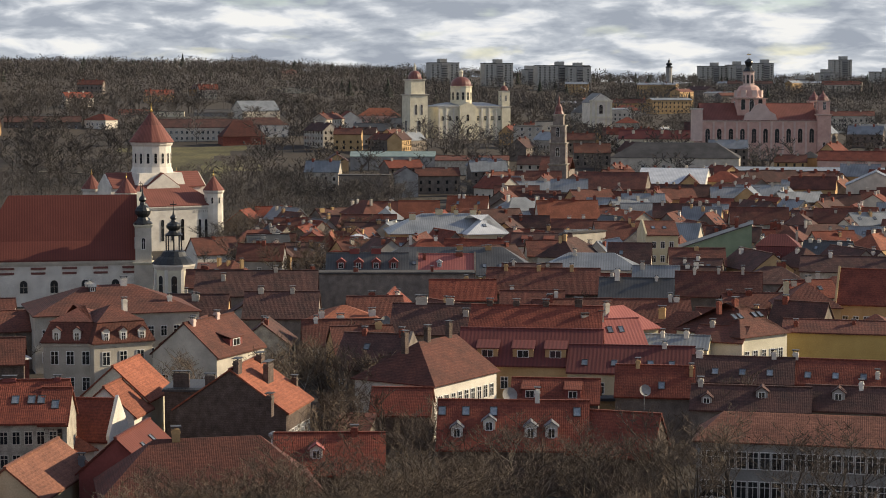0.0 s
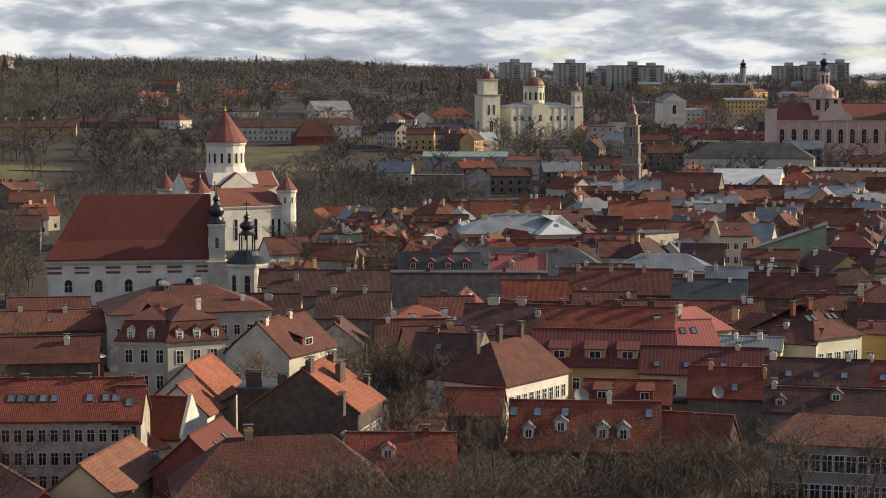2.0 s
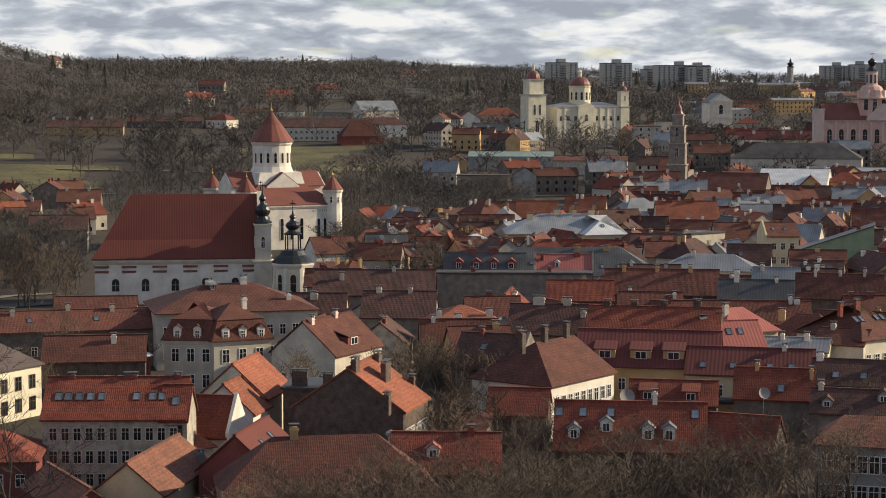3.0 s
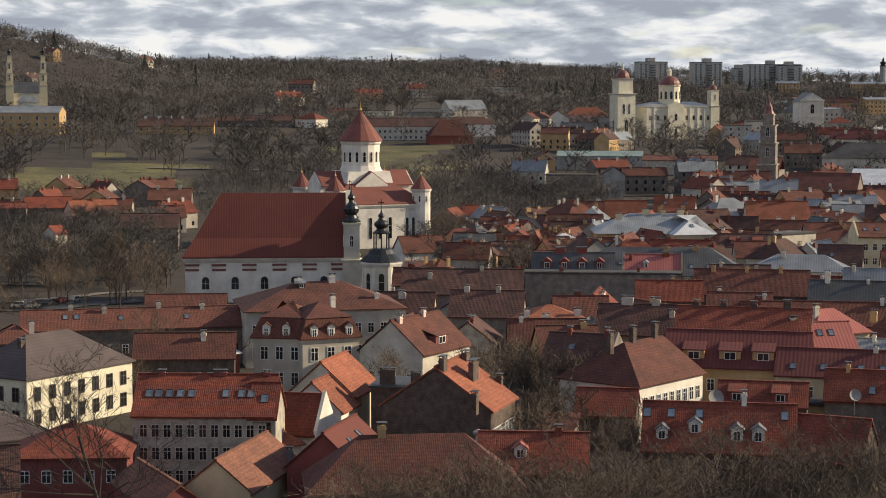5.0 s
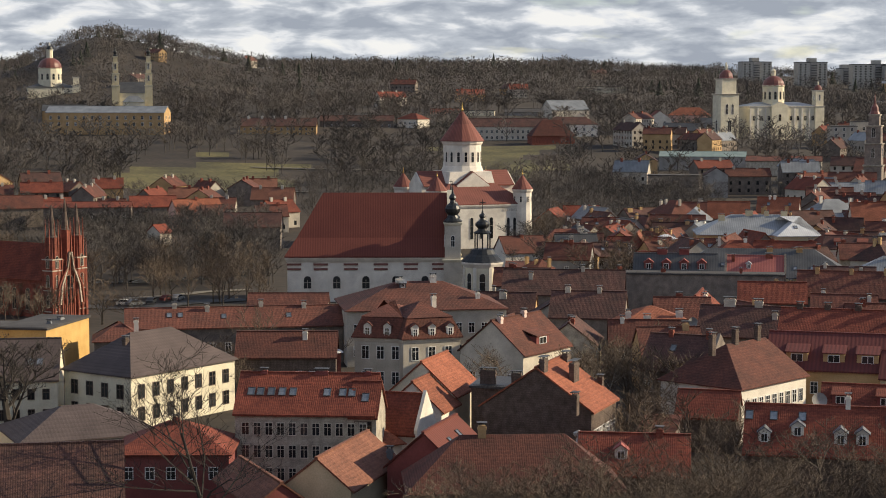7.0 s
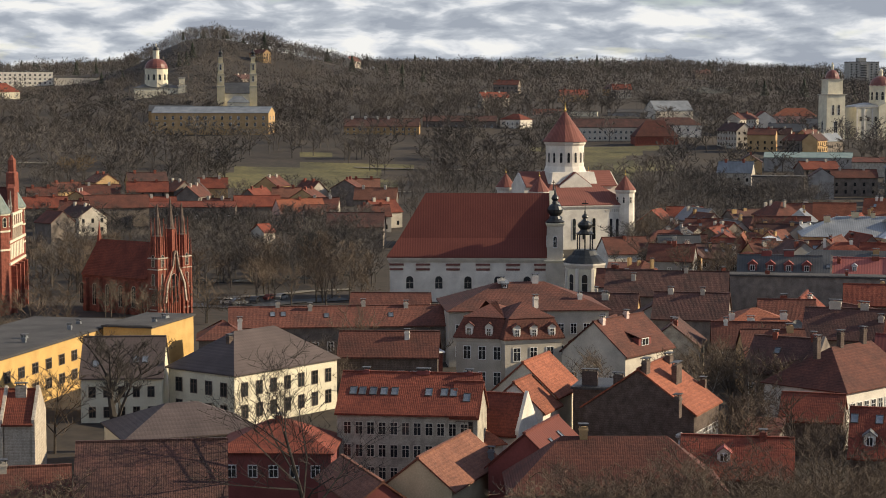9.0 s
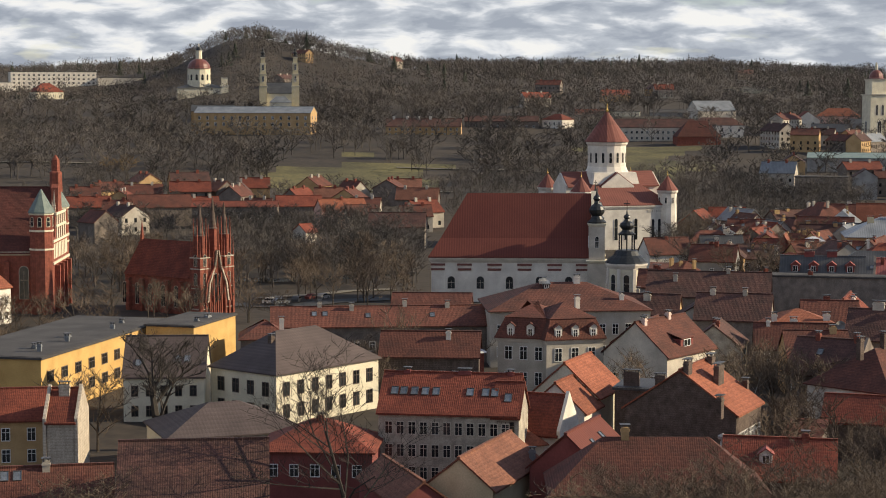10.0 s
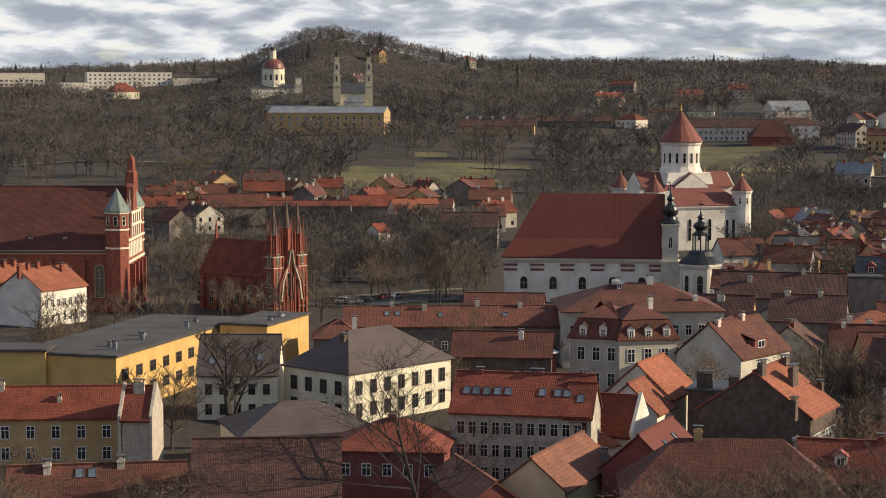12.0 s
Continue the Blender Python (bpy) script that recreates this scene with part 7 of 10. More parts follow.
house(40.4, 357.0, 0.0, 0.2, 15.3, 9.6, 6.0, 3.8, 'gable', 'plaster_ochre', 'tile_brown', 'small old town house with a brown tiled gable roof', group='houses of the near quarter', win=(5, 1, 3.6, 3), side=(2, 1, 3.6, 3), wide=.9, tall=1.4, chims=((5.1, 0.9, 1, 1.1), (3.9, 0.9, 1.5, 0.7)), chim_mat='plaster_white')
house(-4.0, 355.9, 0.0, -56.6, 15.2, 9.5, 6.7, 3.1, 'gable', 'plaster_mud', 'tile_brown', 'small old town house with a brown tiled gable roof', group='houses of the near quarter', win=(5, 1, 3.6, 3), side=(2, 1, 3.6, 3), wide=.9, tall=1.4, chims=((5.5, 0.7, 0.9, 1.1), (1.9, 0.9, 1.3, 0.8)), chim_mat='plaster_ochre', skies=((-0.8, .5), (2.6, .5)))
house(-40.0, 415.7, 0.0, -52.8, 13.5, 10.6, 5.5, 3.3, 'hip', 'plaster_mud', 'tile_brown', 'small old town house with a brown tiled hip roof', group='houses of the near quarter', win=(4, 1, 3.6, 3), side=(2, 1, 3.6, 3), wide=.9, tall=1.4, chims=((4.8, 0.7, 0.8, 1.1), (-3.8, 0.7, 0.9, 1.1), (-0.9, 0.9, 1.6, 0.7)), chim_mat='plaster_ochre')
house(0.4, 296.0, 0.0, 29.7, 14.4, 10.3, 6.1, 3.9, 'hip', 'plaster_worn', 'tile_brown', 'small old town house with a brown tiled hip roof', group='houses of the near quarter', win=(4, 1, 3.6, 3), side=(2, 1, 3.6, 3), wide=.9, tall=1.4, chims=((-3.8, 0.9, 1.4, 0.9), (-2.3, 0.7, 0.9, 0.7)), chim_mat='plaster_pale')
house(-33.5, 365.4, 0.0, 91.4, 12.1, 10.7, 5.7, 3.2, 'gable', 'plaster_grey', 'tile_dark', 'small old town house with a dark tiled gable roof', group='houses of the near quarter', win=(4, 1, 3.6, 3), side=(2, 1, 3.6, 3), wide=.9, tall=1.4, chims=((2.3, 0.9, 1, 1),), chim_mat='plaster_white', skies=((-4.0, .5), (0.9, .5)))
house(78.4, 337.7, 0.0, -18.8, 11.2, 10.8, 5.8, 3.5, 'hip', 'plaster_worn', 'tile_brown', 'small old town house with a brown tiled hip roof', group='houses of the near quarter', win=(3, 1, 3.6, 3), side=(2, 1, 3.6, 3), wide=.9, tall=1.4, chims=((3.9, 0.7, 1.5, 0.8),), chim_mat='plaster_pale')
house(81.2, 401.1, 0.0, 15.2, 10.5, 9.9, 5.9, 3.2, 'gable', 'plaster_pale', 'tile_red', 'small old town house with a red tiled gable roof', group='houses of the near quarter', win=(3, 1, 3.6, 3), side=(2, 1, 3.6, 3), wide=.9, tall=1.4, chims=((-4.2, 0.7, 1.2, 1.1), (-0.3, 0.9, 1.3, 1.2)), chim_mat='plaster_pale', skies=((-1.4, .5), (1.6, .5)))
house(-17.6, 325.2, 0.0, 5.8, 13.9, 8.8, 5.9, 3.8, 'gable', 'plaster_mud', 'tile_brown', 'small old town house with a brown tiled gable roof', group='houses of the near quarter', win=(4, 1, 3.6, 3), side=(2, 1, 3.6, 3), wide=.9, tall=1.4, chims=((-0.2, 1.1, 1.3, 1.2), (-4.6, 0.9, 1.1, 0.7)), chim_mat='plaster_white')
house(43.8, 338.2, 0.0, -18.5, 12.9, 9.0, 6.0, 3.9, 'hip', 'plaster_worn', 'tile_brown', 'small old town house with a brown tiled hip roof', group='houses of the near quarter', win=(4, 1, 3.6, 3), side=(2, 1, 3.6, 3), wide=.9, tall=1.4, chims=((-4.7, 0.9, 0.9, 1.2),), chim_mat='plaster_ochre')
house(-26.8, 328.4, 0.0, 88.9, 10.6, 9.3, 6.2, 3.5, 'gable', 'plaster_worn', 'tile_dark', 'small old town house with a dark tiled gable roof', group='houses of the near quarter', win=(3, 1, 3.6, 3), side=(2, 1, 3.6, 3), wide=.9, tall=1.4, chims=((1.1, 1.1, 0.8, 1), (-3.3, 0.9, 1.1, 1)), chim_mat='brick_red')
house(62.4, 454.1, 0.0, -3.1, 13.6, 9.6, 8.0, 3.7, 'gable', 'plaster_pale', 'tile_brown', 'small old town house with a brown tiled gable roof', group='houses of the middle quarter', win=(4, 1, 3.6, 3), side=(2, 1, 3.6, 3), wide=.9, tall=1.4, chims=((-0.1, 0.9, 1, 1.1),), chim_mat='plaster_ochre')
house(82.4, 595.7, 0.8, -15.3, 12.4, 9.5, 8.5, 4.0, 'gable', 'plaster_ochre', 'metal_grey', 'small old town house with a grey metal gable roof', group='houses of the middle quarter', win=(4, 1, 3.6, 3), side=(2, 1, 3.6, 3), wide=.9, tall=1.4, chims=((0.4, 0.7, 1.6, 1), (-3.5, 0.9, 1.5, 0.7)), chim_mat='plaster_ochre')
house(49.5, 610.1, 1.0, -2.1, 16.8, 10.8, 8.2, 3.2, 'gable', 'plaster_mud', 'tile_brown', 'small old town house with a brown tiled gable roof', group='houses of the middle quarter', win=(5, 1, 3.6, 3), side=(2, 1, 3.6, 3), wide=.9, tall=1.4, chims=((1.2, 0.9, 1.4, 0.8), (1.4, 0.7, 1.4, 1), (5.8, 1.1, 1.5, 0.7)), chim_mat='plaster_ochre', skies=((-5.5, .5), (4.3, .5)))
house(132.5, 604.8, 1.2, -28.1, 15.2, 8.9, 7.9, 3.6, 'gable', 'plaster_grey', 'tile_orange', 'small old town house with a orange tiled gable roof', group='houses of the middle quarter', win=(5, 1, 3.6, 3), side=(2, 1, 3.6, 3), wide=.9, tall=1.4, chims=((2, 0.7, 1.6, 0.7),), chim_mat='plaster_pale', skies=((-3.3, .5), (0.5, .5)))
house(7.3, 613.7, 1.1, -2.4, 14.5, 10.3, 6.7, 4.1, 'hip', 'plaster_mud', 'tile_orange', 'small old town house with a orange tiled hip roof', group='houses of the middle quarter', win=(4, 1, 3.6, 3), side=(2, 1, 3.6, 3), wide=.9, tall=1.4, chims=((-4.4, 0.9, 1, 0.9), (-3.7, 1.1, 1.5, 1), (3.3, 0.9, 1.5, 1.1)), chim_mat='plaster_ochre')
house(4.3, 573.4, 0.3, 24.1, 17.4, 9.3, 6.0, 4.2, 'gable', 'plaster_mud', 'tile_red', 'small old town house with a red tiled gable roof', group='houses of the middle quarter', win=(5, 1, 3.6, 3), side=(2, 1, 3.6, 3), wide=.9, tall=1.4, chims=((6.9, 1.1, 0.8, 0.9), (7, 0.7, 1.4, 1.1), (-0.2, 0.7, 0.8, 0.6)), chim_mat='plaster_ochre')
house(24.3, 565.4, 0.1, 80.6, 19.0, 9.0, 7.7, 3.3, 'gable', 'plaster_ochre', 'tile_dark', 'small old town house with a dark tiled gable roof', group='houses of the middle quarter', win=(6, 1, 3.6, 3), side=(2, 1, 3.6, 3), wide=.9, tall=1.4, chims=((-0.3, 0.9, 1.5, 0.6), (0.6, 0.9, 0.9, 1)), chim_mat='brick_red', skies=((-5.8, .5), (2.1, .5)))
house(123.6, 585.2, 0.8, -13.1, 13.8, 10.0, 8.6, 4.0, 'gable', 'plaster_worn', 'tile_brown', 'small old town house with a brown tiled gable roof', group='houses of the middle quarter', win=(4, 1, 3.6, 3), side=(2, 1, 3.6, 3), wide=.9, tall=1.4, chims=((-0.2, 0.7, 1, 0.8),), chim_mat='plaster_pale')
house(137.4, 538.3, 0.0, 67.1, 18.9, 10.5, 7.2, 3.8, 'gable', 'plaster_pale', 'tile_dark', 'small old town house with a dark tiled gable roof', group='houses of the middle quarter', win=(6, 1, 3.6, 3), side=(2, 1, 3.6, 3), wide=.9, tall=1.4, chims=((2.1, 0.7, 0.9, 0.8), (-4.9, 1.1, 0.9, 0.8)), chim_mat='plaster_pale')
house(86.1, 533.3, 0.0, -2.9, 18.8, 8.2, 7.4, 3.2, 'gable', 'plaster_pale', 'tile_red', 'small old town house with a red tiled gable roof', group='houses of the middle quarter', win=(6, 1, 3.6, 3), side=(2, 1, 3.6, 3), wide=.9, tall=1.4, chims=((5.8, 1.1, 1.5, 0.8),), chim_mat='plaster_pale', skies=((-1.7, .5), (5.9, .5)))
house(72.4, 563.2, 0.2, -70.9, 12.6, 9.3, 7.8, 3.1, 'gable', 'plaster_mud', 'tile_brown', 'small old town house with a brown tiled gable roof', group='houses of the middle quarter', win=(4, 1, 3.6, 3), side=(2, 1, 3.6, 3), wide=.9, tall=1.4, chims=((4.5, 0.7, 1.3, 0.8),), chim_mat='plaster_ochre')
house(64.1, 524.8, 0.0, -20.2, 15.2, 9.4, 8.5, 4.5, 'gable', 'plaster_pale', 'metal_grey', 'small old town house with a grey metal gable roof', group='houses of the middle quarter', win=(5, 1, 3.6, 3), side=(2, 1, 3.6, 3), wide=.9, tall=1.4, chims=((-0.8, 0.7, 1.1, 1.1),), chim_mat='plaster_ochre')
house(43.3, 538.4, 0.0, 29.3, 13.4, 8.4, 6.8, 3.4, 'gable', 'plaster_pale', 'metal_grey', 'small old town house with a grey metal gable roof', group='houses of the middle quarter', win=(4, 1, 3.6, 3), side=(2, 1, 3.6, 3), wide=.9, tall=1.4, chims=((-5.6, 1.1, 1.1, 0.8), (1.4, 0.7, 1.5, 0.9), (-4.3, 0.7, 0.8, 1.1)), chim_mat='plaster_ochre')
house(127.7, 569.0, 0.5, 68.7, 11.2, 8.3, 7.8, 3.5, 'gable', 'plaster_pale', 'tile_dark', 'small old town house with a dark tiled gable roof', group='houses of the middle quarter', win=(3, 1, 3.6, 3), side=(2, 1, 3.6, 3), wide=.9, tall=1.4, chims=((-4.2, 0.7, 0.8, 0.9),), chim_mat='brick_red', skies=((-0.3, .5), (3.7, .5)))
house(8.0, 633.1, 1.5, -6.6, 13.8, 8.7, 8.8, 4.4, 'gable', 'plaster_grey', 'tile_orange', 'small old town house with a orange tiled gable roof', group='houses of the middle quarter', win=(4, 1, 3.6, 3), side=(2, 1, 3.6, 3), wide=.9, tall=1.4, chims=((-2.9, 0.9, 1.4, 0.8), (-1.3, 0.9, 1.4, 0.9)), chim_mat='plaster_white', skies=((-3.2, .5), (3.9, .5)))
house(39.4, 561.3, 0.1, -6.0, 13.5, 8.1, 8.2, 3.4, 'gable', 'plaster_mud', 'tile_brown', 'small old town house with a brown tiled gable roof', group='houses of the middle quarter', win=(4, 1, 3.6, 3), side=(2, 1, 3.6, 3), wide=.9, tall=1.4, chims=((-1.5, 1.1, 1.2, 1.1), (2.8, 1.1, 1.6, 0.9)), chim_mat='plaster_white')
house(-23.3, 564.3, 0.1, 1.8, 13.1, 8.0, 7.1, 3.4, 'gable', 'plaster_mud', 'tile_dark', 'small old town house with a dark tiled gable roof', group='houses of the middle quarter', win=(4, 1, 3.6, 3), side=(2, 1, 3.6, 3), wide=.9, tall=1.4, chims=((3.8, 0.9, 1, 1.2), (-4.2, 1.1, 1.3, 1.1)), chim_mat='plaster_ochre')
house(87.5, 580.2, 0.5, 66.6, 11.7, 8.6, 8.0, 4.2, 'gable', 'plaster_mud', 'tile_brown', 'small old town house with a brown tiled gable roof', group='houses of the middle quarter', win=(3, 1, 3.6, 3), side=(2, 1, 3.6, 3), wide=.9, tall=1.4, chims=((4.3, 0.9, 1, 0.9), (1, 1.1, 1.4, 0.8), (3.3, 1.1, 1.3, 0.8)), chim_mat='plaster_pale', skies=((-1.8, .5), (2.5, .5)))
house(104.9, 476.6, 0.0, -78.3, 15.9, 8.6, 6.2, 3.8, 'gable', 'plaster_pale', 'tile_dark', 'small old town house with a dark tiled gable roof', group='houses of the middle quarter', win=(5, 1, 3.6, 3), side=(2, 1, 3.6, 3), wide=.9, tall=1.4, chims=((2.7, 1.1, 1, 1), (6.2, 0.7, 1.2, 0.8)), chim_mat='plaster_white')
house(-16.1, 633.0, 1.5, 1.5, 14.6, 9.8, 7.0, 4.3, 'gable', 'plaster_pale', 'tile_brown', 'small old town house with a brown tiled gable roof', group='houses of the middle quarter', win=(4, 1, 3.6, 3), side=(2, 1, 3.6, 3), wide=.9, tall=1.4, chims=((-0.9, 1.1, 1.3, 0.7), (-1.5, 1.1, 1.5, 1.2)), chim_mat='plaster_pale')
house(28.3, 632.3, 1.5, 31.2, 14.8, 9.4, 8.8, 4.3, 'hip', 'plaster_ochre', 'metal_grey', 'small old town house with a grey metal hip roof', group='houses of the middle quarter', win=(4, 1, 3.6, 3), side=(2, 1, 3.6, 3), wide=.9, tall=1.4, chims=((6.3, 0.7, 1.4, 0.7), (-4.5, 0.9, 1.4, 1)), chim_mat='plaster_white')
house(-23.4, 584.4, 0.5, -0.9, 17.1, 8.4, 7.3, 3.8, 'gable', 'plaster_ochre', 'tile_brown', 'small old town house with a brown tiled gable roof', group='houses of the middle quarter', win=(5, 1, 3.6, 3), side=(2, 1, 3.6, 3), wide=.9, tall=1.4, chims=((3.9, 0.7, 1.4, 0.9),), chim_mat='brick_red')
house(101.6, 624.2, 1.4, -63.3, 15.4, 9.5, 8.3, 4.1, 'gable', 'plaster_mud', 'tile_dark', 'small old town house with a dark tiled gable roof', group='houses of the middle quarter', win=(5, 1, 3.6, 3), side=(2, 1, 3.6, 3), wide=.9, tall=1.4, chims=((-0, 0.9, 1, 0.9),), chim_mat='plaster_ochre', skies=((-0.1, .5), (1.2, .5)))
house(-3.0, 477.9, 0.0, 10.7, 13.8, 10.3, 7.9, 4.5, 'hip', 'plaster_mud', 'tile_red', 'small old town house with a red tiled hip roof', group='houses of the middle quarter', win=(4, 1, 3.6, 3), side=(2, 1, 3.6, 3), wide=.9, tall=1.4, chims=((-4.5, 1.1, 1.3, 0.6), (2, 0.9, 0.9, 0.8)), chim_mat='plaster_white')
house(99.5, 583.6, 0.6, -2.7, 18.3, 8.0, 8.7, 4.6, 'gable', 'plaster_worn', 'tile_brown', 'small old town house with a brown tiled gable roof', group='houses of the middle quarter', win=(6, 1, 3.6, 3), side=(2, 1, 3.6, 3), wide=.9, tall=1.4, chims=((7.9, 1.1, 1.5, 0.8), (-1, 1.1, 0.8, 0.9)), chim_mat='plaster_pale')
house(-1.6, 500.9, 0.0, 79.8, 20.0, 9.9, 7.4, 4.4, 'gable', 'plaster_worn', 'tile_brown', 'small old town house with a brown tiled gable roof', group='houses of the middle quarter', win=(6, 1, 3.6, 3), side=(2, 1, 3.6, 3), wide=.9, tall=1.4, chims=((-6.3, 0.9, 0.8, 1), (-1.6, 1.1, 1.2, 0.9)), chim_mat='brick_red')
house(71.4, 452.6, 0.0, -74.8, 19.0, 10.8, 7.6, 3.9, 'gable', 'plaster_ochre', 'tile_dark', 'small old town house with a dark tiled gable roof', group='houses of the middle quarter', win=(6, 1, 3.6, 3), side=(2, 1, 3.6, 3), wide=.9, tall=1.4, chims=((-2.5, 1.1, 0.9, 0.9), (-5.4, 0.7, 1.6, 1.2)), chim_mat='plaster_white')
house(46.6, 482.2, 0.0, 61.7, 14.3, 8.3, 8.0, 3.8, 'gable', 'plaster_pale', 'metal_grey', 'small old town house with a grey metal gable roof', group='houses of the middle quarter', win=(4, 1, 3.6, 3), side=(2, 1, 3.6, 3), wide=.9, tall=1.4, chims=((-5.2, 0.7, 1.3, 0.8), (-2.4, 1.1, 0.8, 0.8)), chim_mat='brick_red', skies=((-3.9, .5), (1.1, .5)))
house(-13.7, 602.4, 0.9, 87.6, 19.2, 9.3, 8.2, 4.3, 'hip', 'plaster_worn', 'metal_grey', 'small old town house with a grey metal hip roof', group='houses of the middle quarter', win=(6, 1, 3.6, 3), side=(2, 1, 3.6, 3), wide=.9, tall=1.4, chims=((-2.2, 0.7, 0.9, 0.6), (7.8, 0.9, 1.1, 0.8)), chim_mat='plaster_ochre')
house(92.2, 507.0, 0.0, -10.9, 11.8, 9.5, 7.0, 4.0, 'hip', 'plaster_grey', 'tile_brown', 'small old town house with a brown tiled hip roof', group='houses of the middle quarter', win=(3, 1, 3.6, 3), side=(2, 1, 3.6, 3), wide=.9, tall=1.4, chims=((-0.3, 0.7, 1.2, 1.1), (4.2, 1.1, 1.5, 0.6)), chim_mat='plaster_pale')
house(80.1, 514.8, 0.0, -13.7, 14.9, 10.0, 9.0, 3.5, 'gable', 'plaster_worn', 'tile_dark', 'small old town house with a dark tiled gable roof', group='houses of the middle quarter', win=(4, 1, 3.6, 3), side=(2, 1, 3.6, 3), wide=.9, tall=1.4, chims=((-2.7, 0.9, 1.3, 1), (-4.7, 0.7, 1, 1)), chim_mat='brick_red')
house(84.9, 458.6, 0.0, -69.0, 11.9, 9.2, 7.5, 4.4, 'hip', 'plaster_mud', 'tile_dark', 'small old town house with a dark tiled hip roof', group='houses of the middle quarter', win=(3, 1, 3.6, 3), side=(2, 1, 3.6, 3), wide=.9, tall=1.4, chims=((-0.3, 0.7, 1.1, 1),), chim_mat='plaster_white')
house(87.7, 629.7, 1.5, 62.6, 13.1, 10.2, 6.3, 4.0, 'gable', 'plaster_pale', 'metal_grey', 'small old town house with a grey metal gable roof', group='houses of the middle quarter', win=(4, 1, 3.6, 3), side=(2, 1, 3.6, 3), wide=.9, tall=1.4, chims=((1.2, 1.1, 1.3, 0.9), (1.7, 1.1, 1.5, 1), (-4, 0.9, 1.1, 0.6)), chim_mat='plaster_ochre', skies=((-2.8, .5), (3.0, .5)))
house(36.7, 495.3, 0.0, -57.3, 18.4, 9.4, 6.1, 3.1, 'gable', 'plaster_worn', 'tile_brown', 'small old town house with a brown tiled gable roof', group='houses of the middle quarter', win=(6, 1, 3.6, 3), side=(2, 1, 3.6, 3), wide=.9, tall=1.4, chims=((2.8, 1.1, 1.2, 1.2), (-2.8, 1.1, 1.5, 0.8)), chim_mat='plaster_pale', skies=((-4.5, .5), (0.5, .5)))
house(76.0, 579.1, 0.5, 69.7, 13.9, 9.7, 7.9, 4.4, 'gable', 'plaster_mud', 'tile_brown', 'small old town house with a brown tiled gable roof', group='houses of the middle quarter', win=(4, 1, 3.6, 3), side=(2, 1, 3.6, 3), wide=.9, tall=1.4, chims=((3.8, 0.7, 1.5, 1.1),), chim_mat='plaster_white', skies=((-0.5, .5), (2.8, .5)))
house(36.9, 472.1, 0.0, 63.2, 17.9, 10.1, 8.9, 4.4, 'hip', 'plaster_pale', 'tile_dark', 'small old town house with a dark tiled hip roof', group='houses of the middle quarter', win=(5, 1, 3.6, 3), side=(2, 1, 3.6, 3), wide=.9, tall=1.4, chims=((-4.2, 0.9, 1.6, 0.7), (-4.8, 1.1, 1.3, 1)), chim_mat='plaster_ochre')
house(7.9, 493.7, 0.0, -6.7, 15.9, 9.3, 7.0, 3.8, 'gable', 'plaster_mud', 'tile_red', 'small old town house with a red tiled gable roof', group='houses of the middle quarter', win=(5, 1, 3.6, 3), side=(2, 1, 3.6, 3), wide=.9, tall=1.4, chims=((-3.3, 0.9, 1.1, 1.1), (6.6, 1.1, 1.1, 1.1)), chim_mat='brick_red')
house(146.2, 583.5, 0.8, -28.2, 19.8, 10.7, 8.2, 4.1, 'gable', 'plaster_pale', 'tile_brown', 'small old town house with a brown tiled gable roof', group='houses of the middle quarter', win=(6, 1, 3.6, 3), side=(2, 1, 3.6, 3), wide=.9, tall=1.4, chims=((-7.9, 0.7, 1.6, 1.2), (-4.8, 0.7, 1.4, 0.7)), chim_mat='plaster_white', skies=((-5.5, .5), (5.5, .5)))
house(95.5, 562.6, 0.2, 64.2, 20.0, 10.4, 6.2, 3.2, 'gable', 'plaster_grey', 'tile_dark', 'small old town house with a dark tiled gable roof', group='houses of the middle quarter', win=(6, 1, 3.6, 3), side=(2, 1, 3.6, 3), wide=.9, tall=1.4, chims=((5.8, 0.9, 1.6, 1.2), (8.1, 0.9, 1.5, 0.8), (-1.3, 0.7, 1.2, 0.8)), chim_mat='plaster_pale', skies=((-5.0, .5), (0.8, .5)))
house(91.3, 498.6, 0.0, 67.9, 14.8, 9.1, 6.7, 4.5, 'gable', 'plaster_ochre', 'metal_grey', 'small old town house with a grey metal gable roof', group='houses of the middle quarter', win=(4, 1, 3.6, 3), side=(2, 1, 3.6, 3), wide=.9, tall=1.4, chims=((-3.7, 1.1, 1.1, 1.1), (0, 0.7, 1.1, 0.9)), chim_mat='plaster_white')
house(24.5, 521.6, 0.0, 72.8, 15.6, 8.5, 7.9, 3.8, 'hip', 'plaster_worn', 'tile_brown', 'small old town house with a brown tiled hip roof', group='houses of the middle quarter', win=(5, 1, 3.6, 3), side=(2, 1, 3.6, 3), wide=.9, tall=1.4, chims=((0.8, 1.1, 1, 0.6),), chim_mat='plaster_pale')
house(52.1, 527.7, 0.0, 6.7, 16.6, 10.6, 8.7, 4.6, 'gable', 'plaster_grey', 'tile_brown', 'small old town house with a brown tiled gable roof', group='houses of the middle quarter', win=(5, 1, 3.6, 3), side=(2, 1, 3.6, 3), wide=.9, tall=1.4, chims=((1.9, 0.9, 1.5, 0.7), (2.7, 0.7, 1.1, 1)), chim_mat='plaster_ochre')
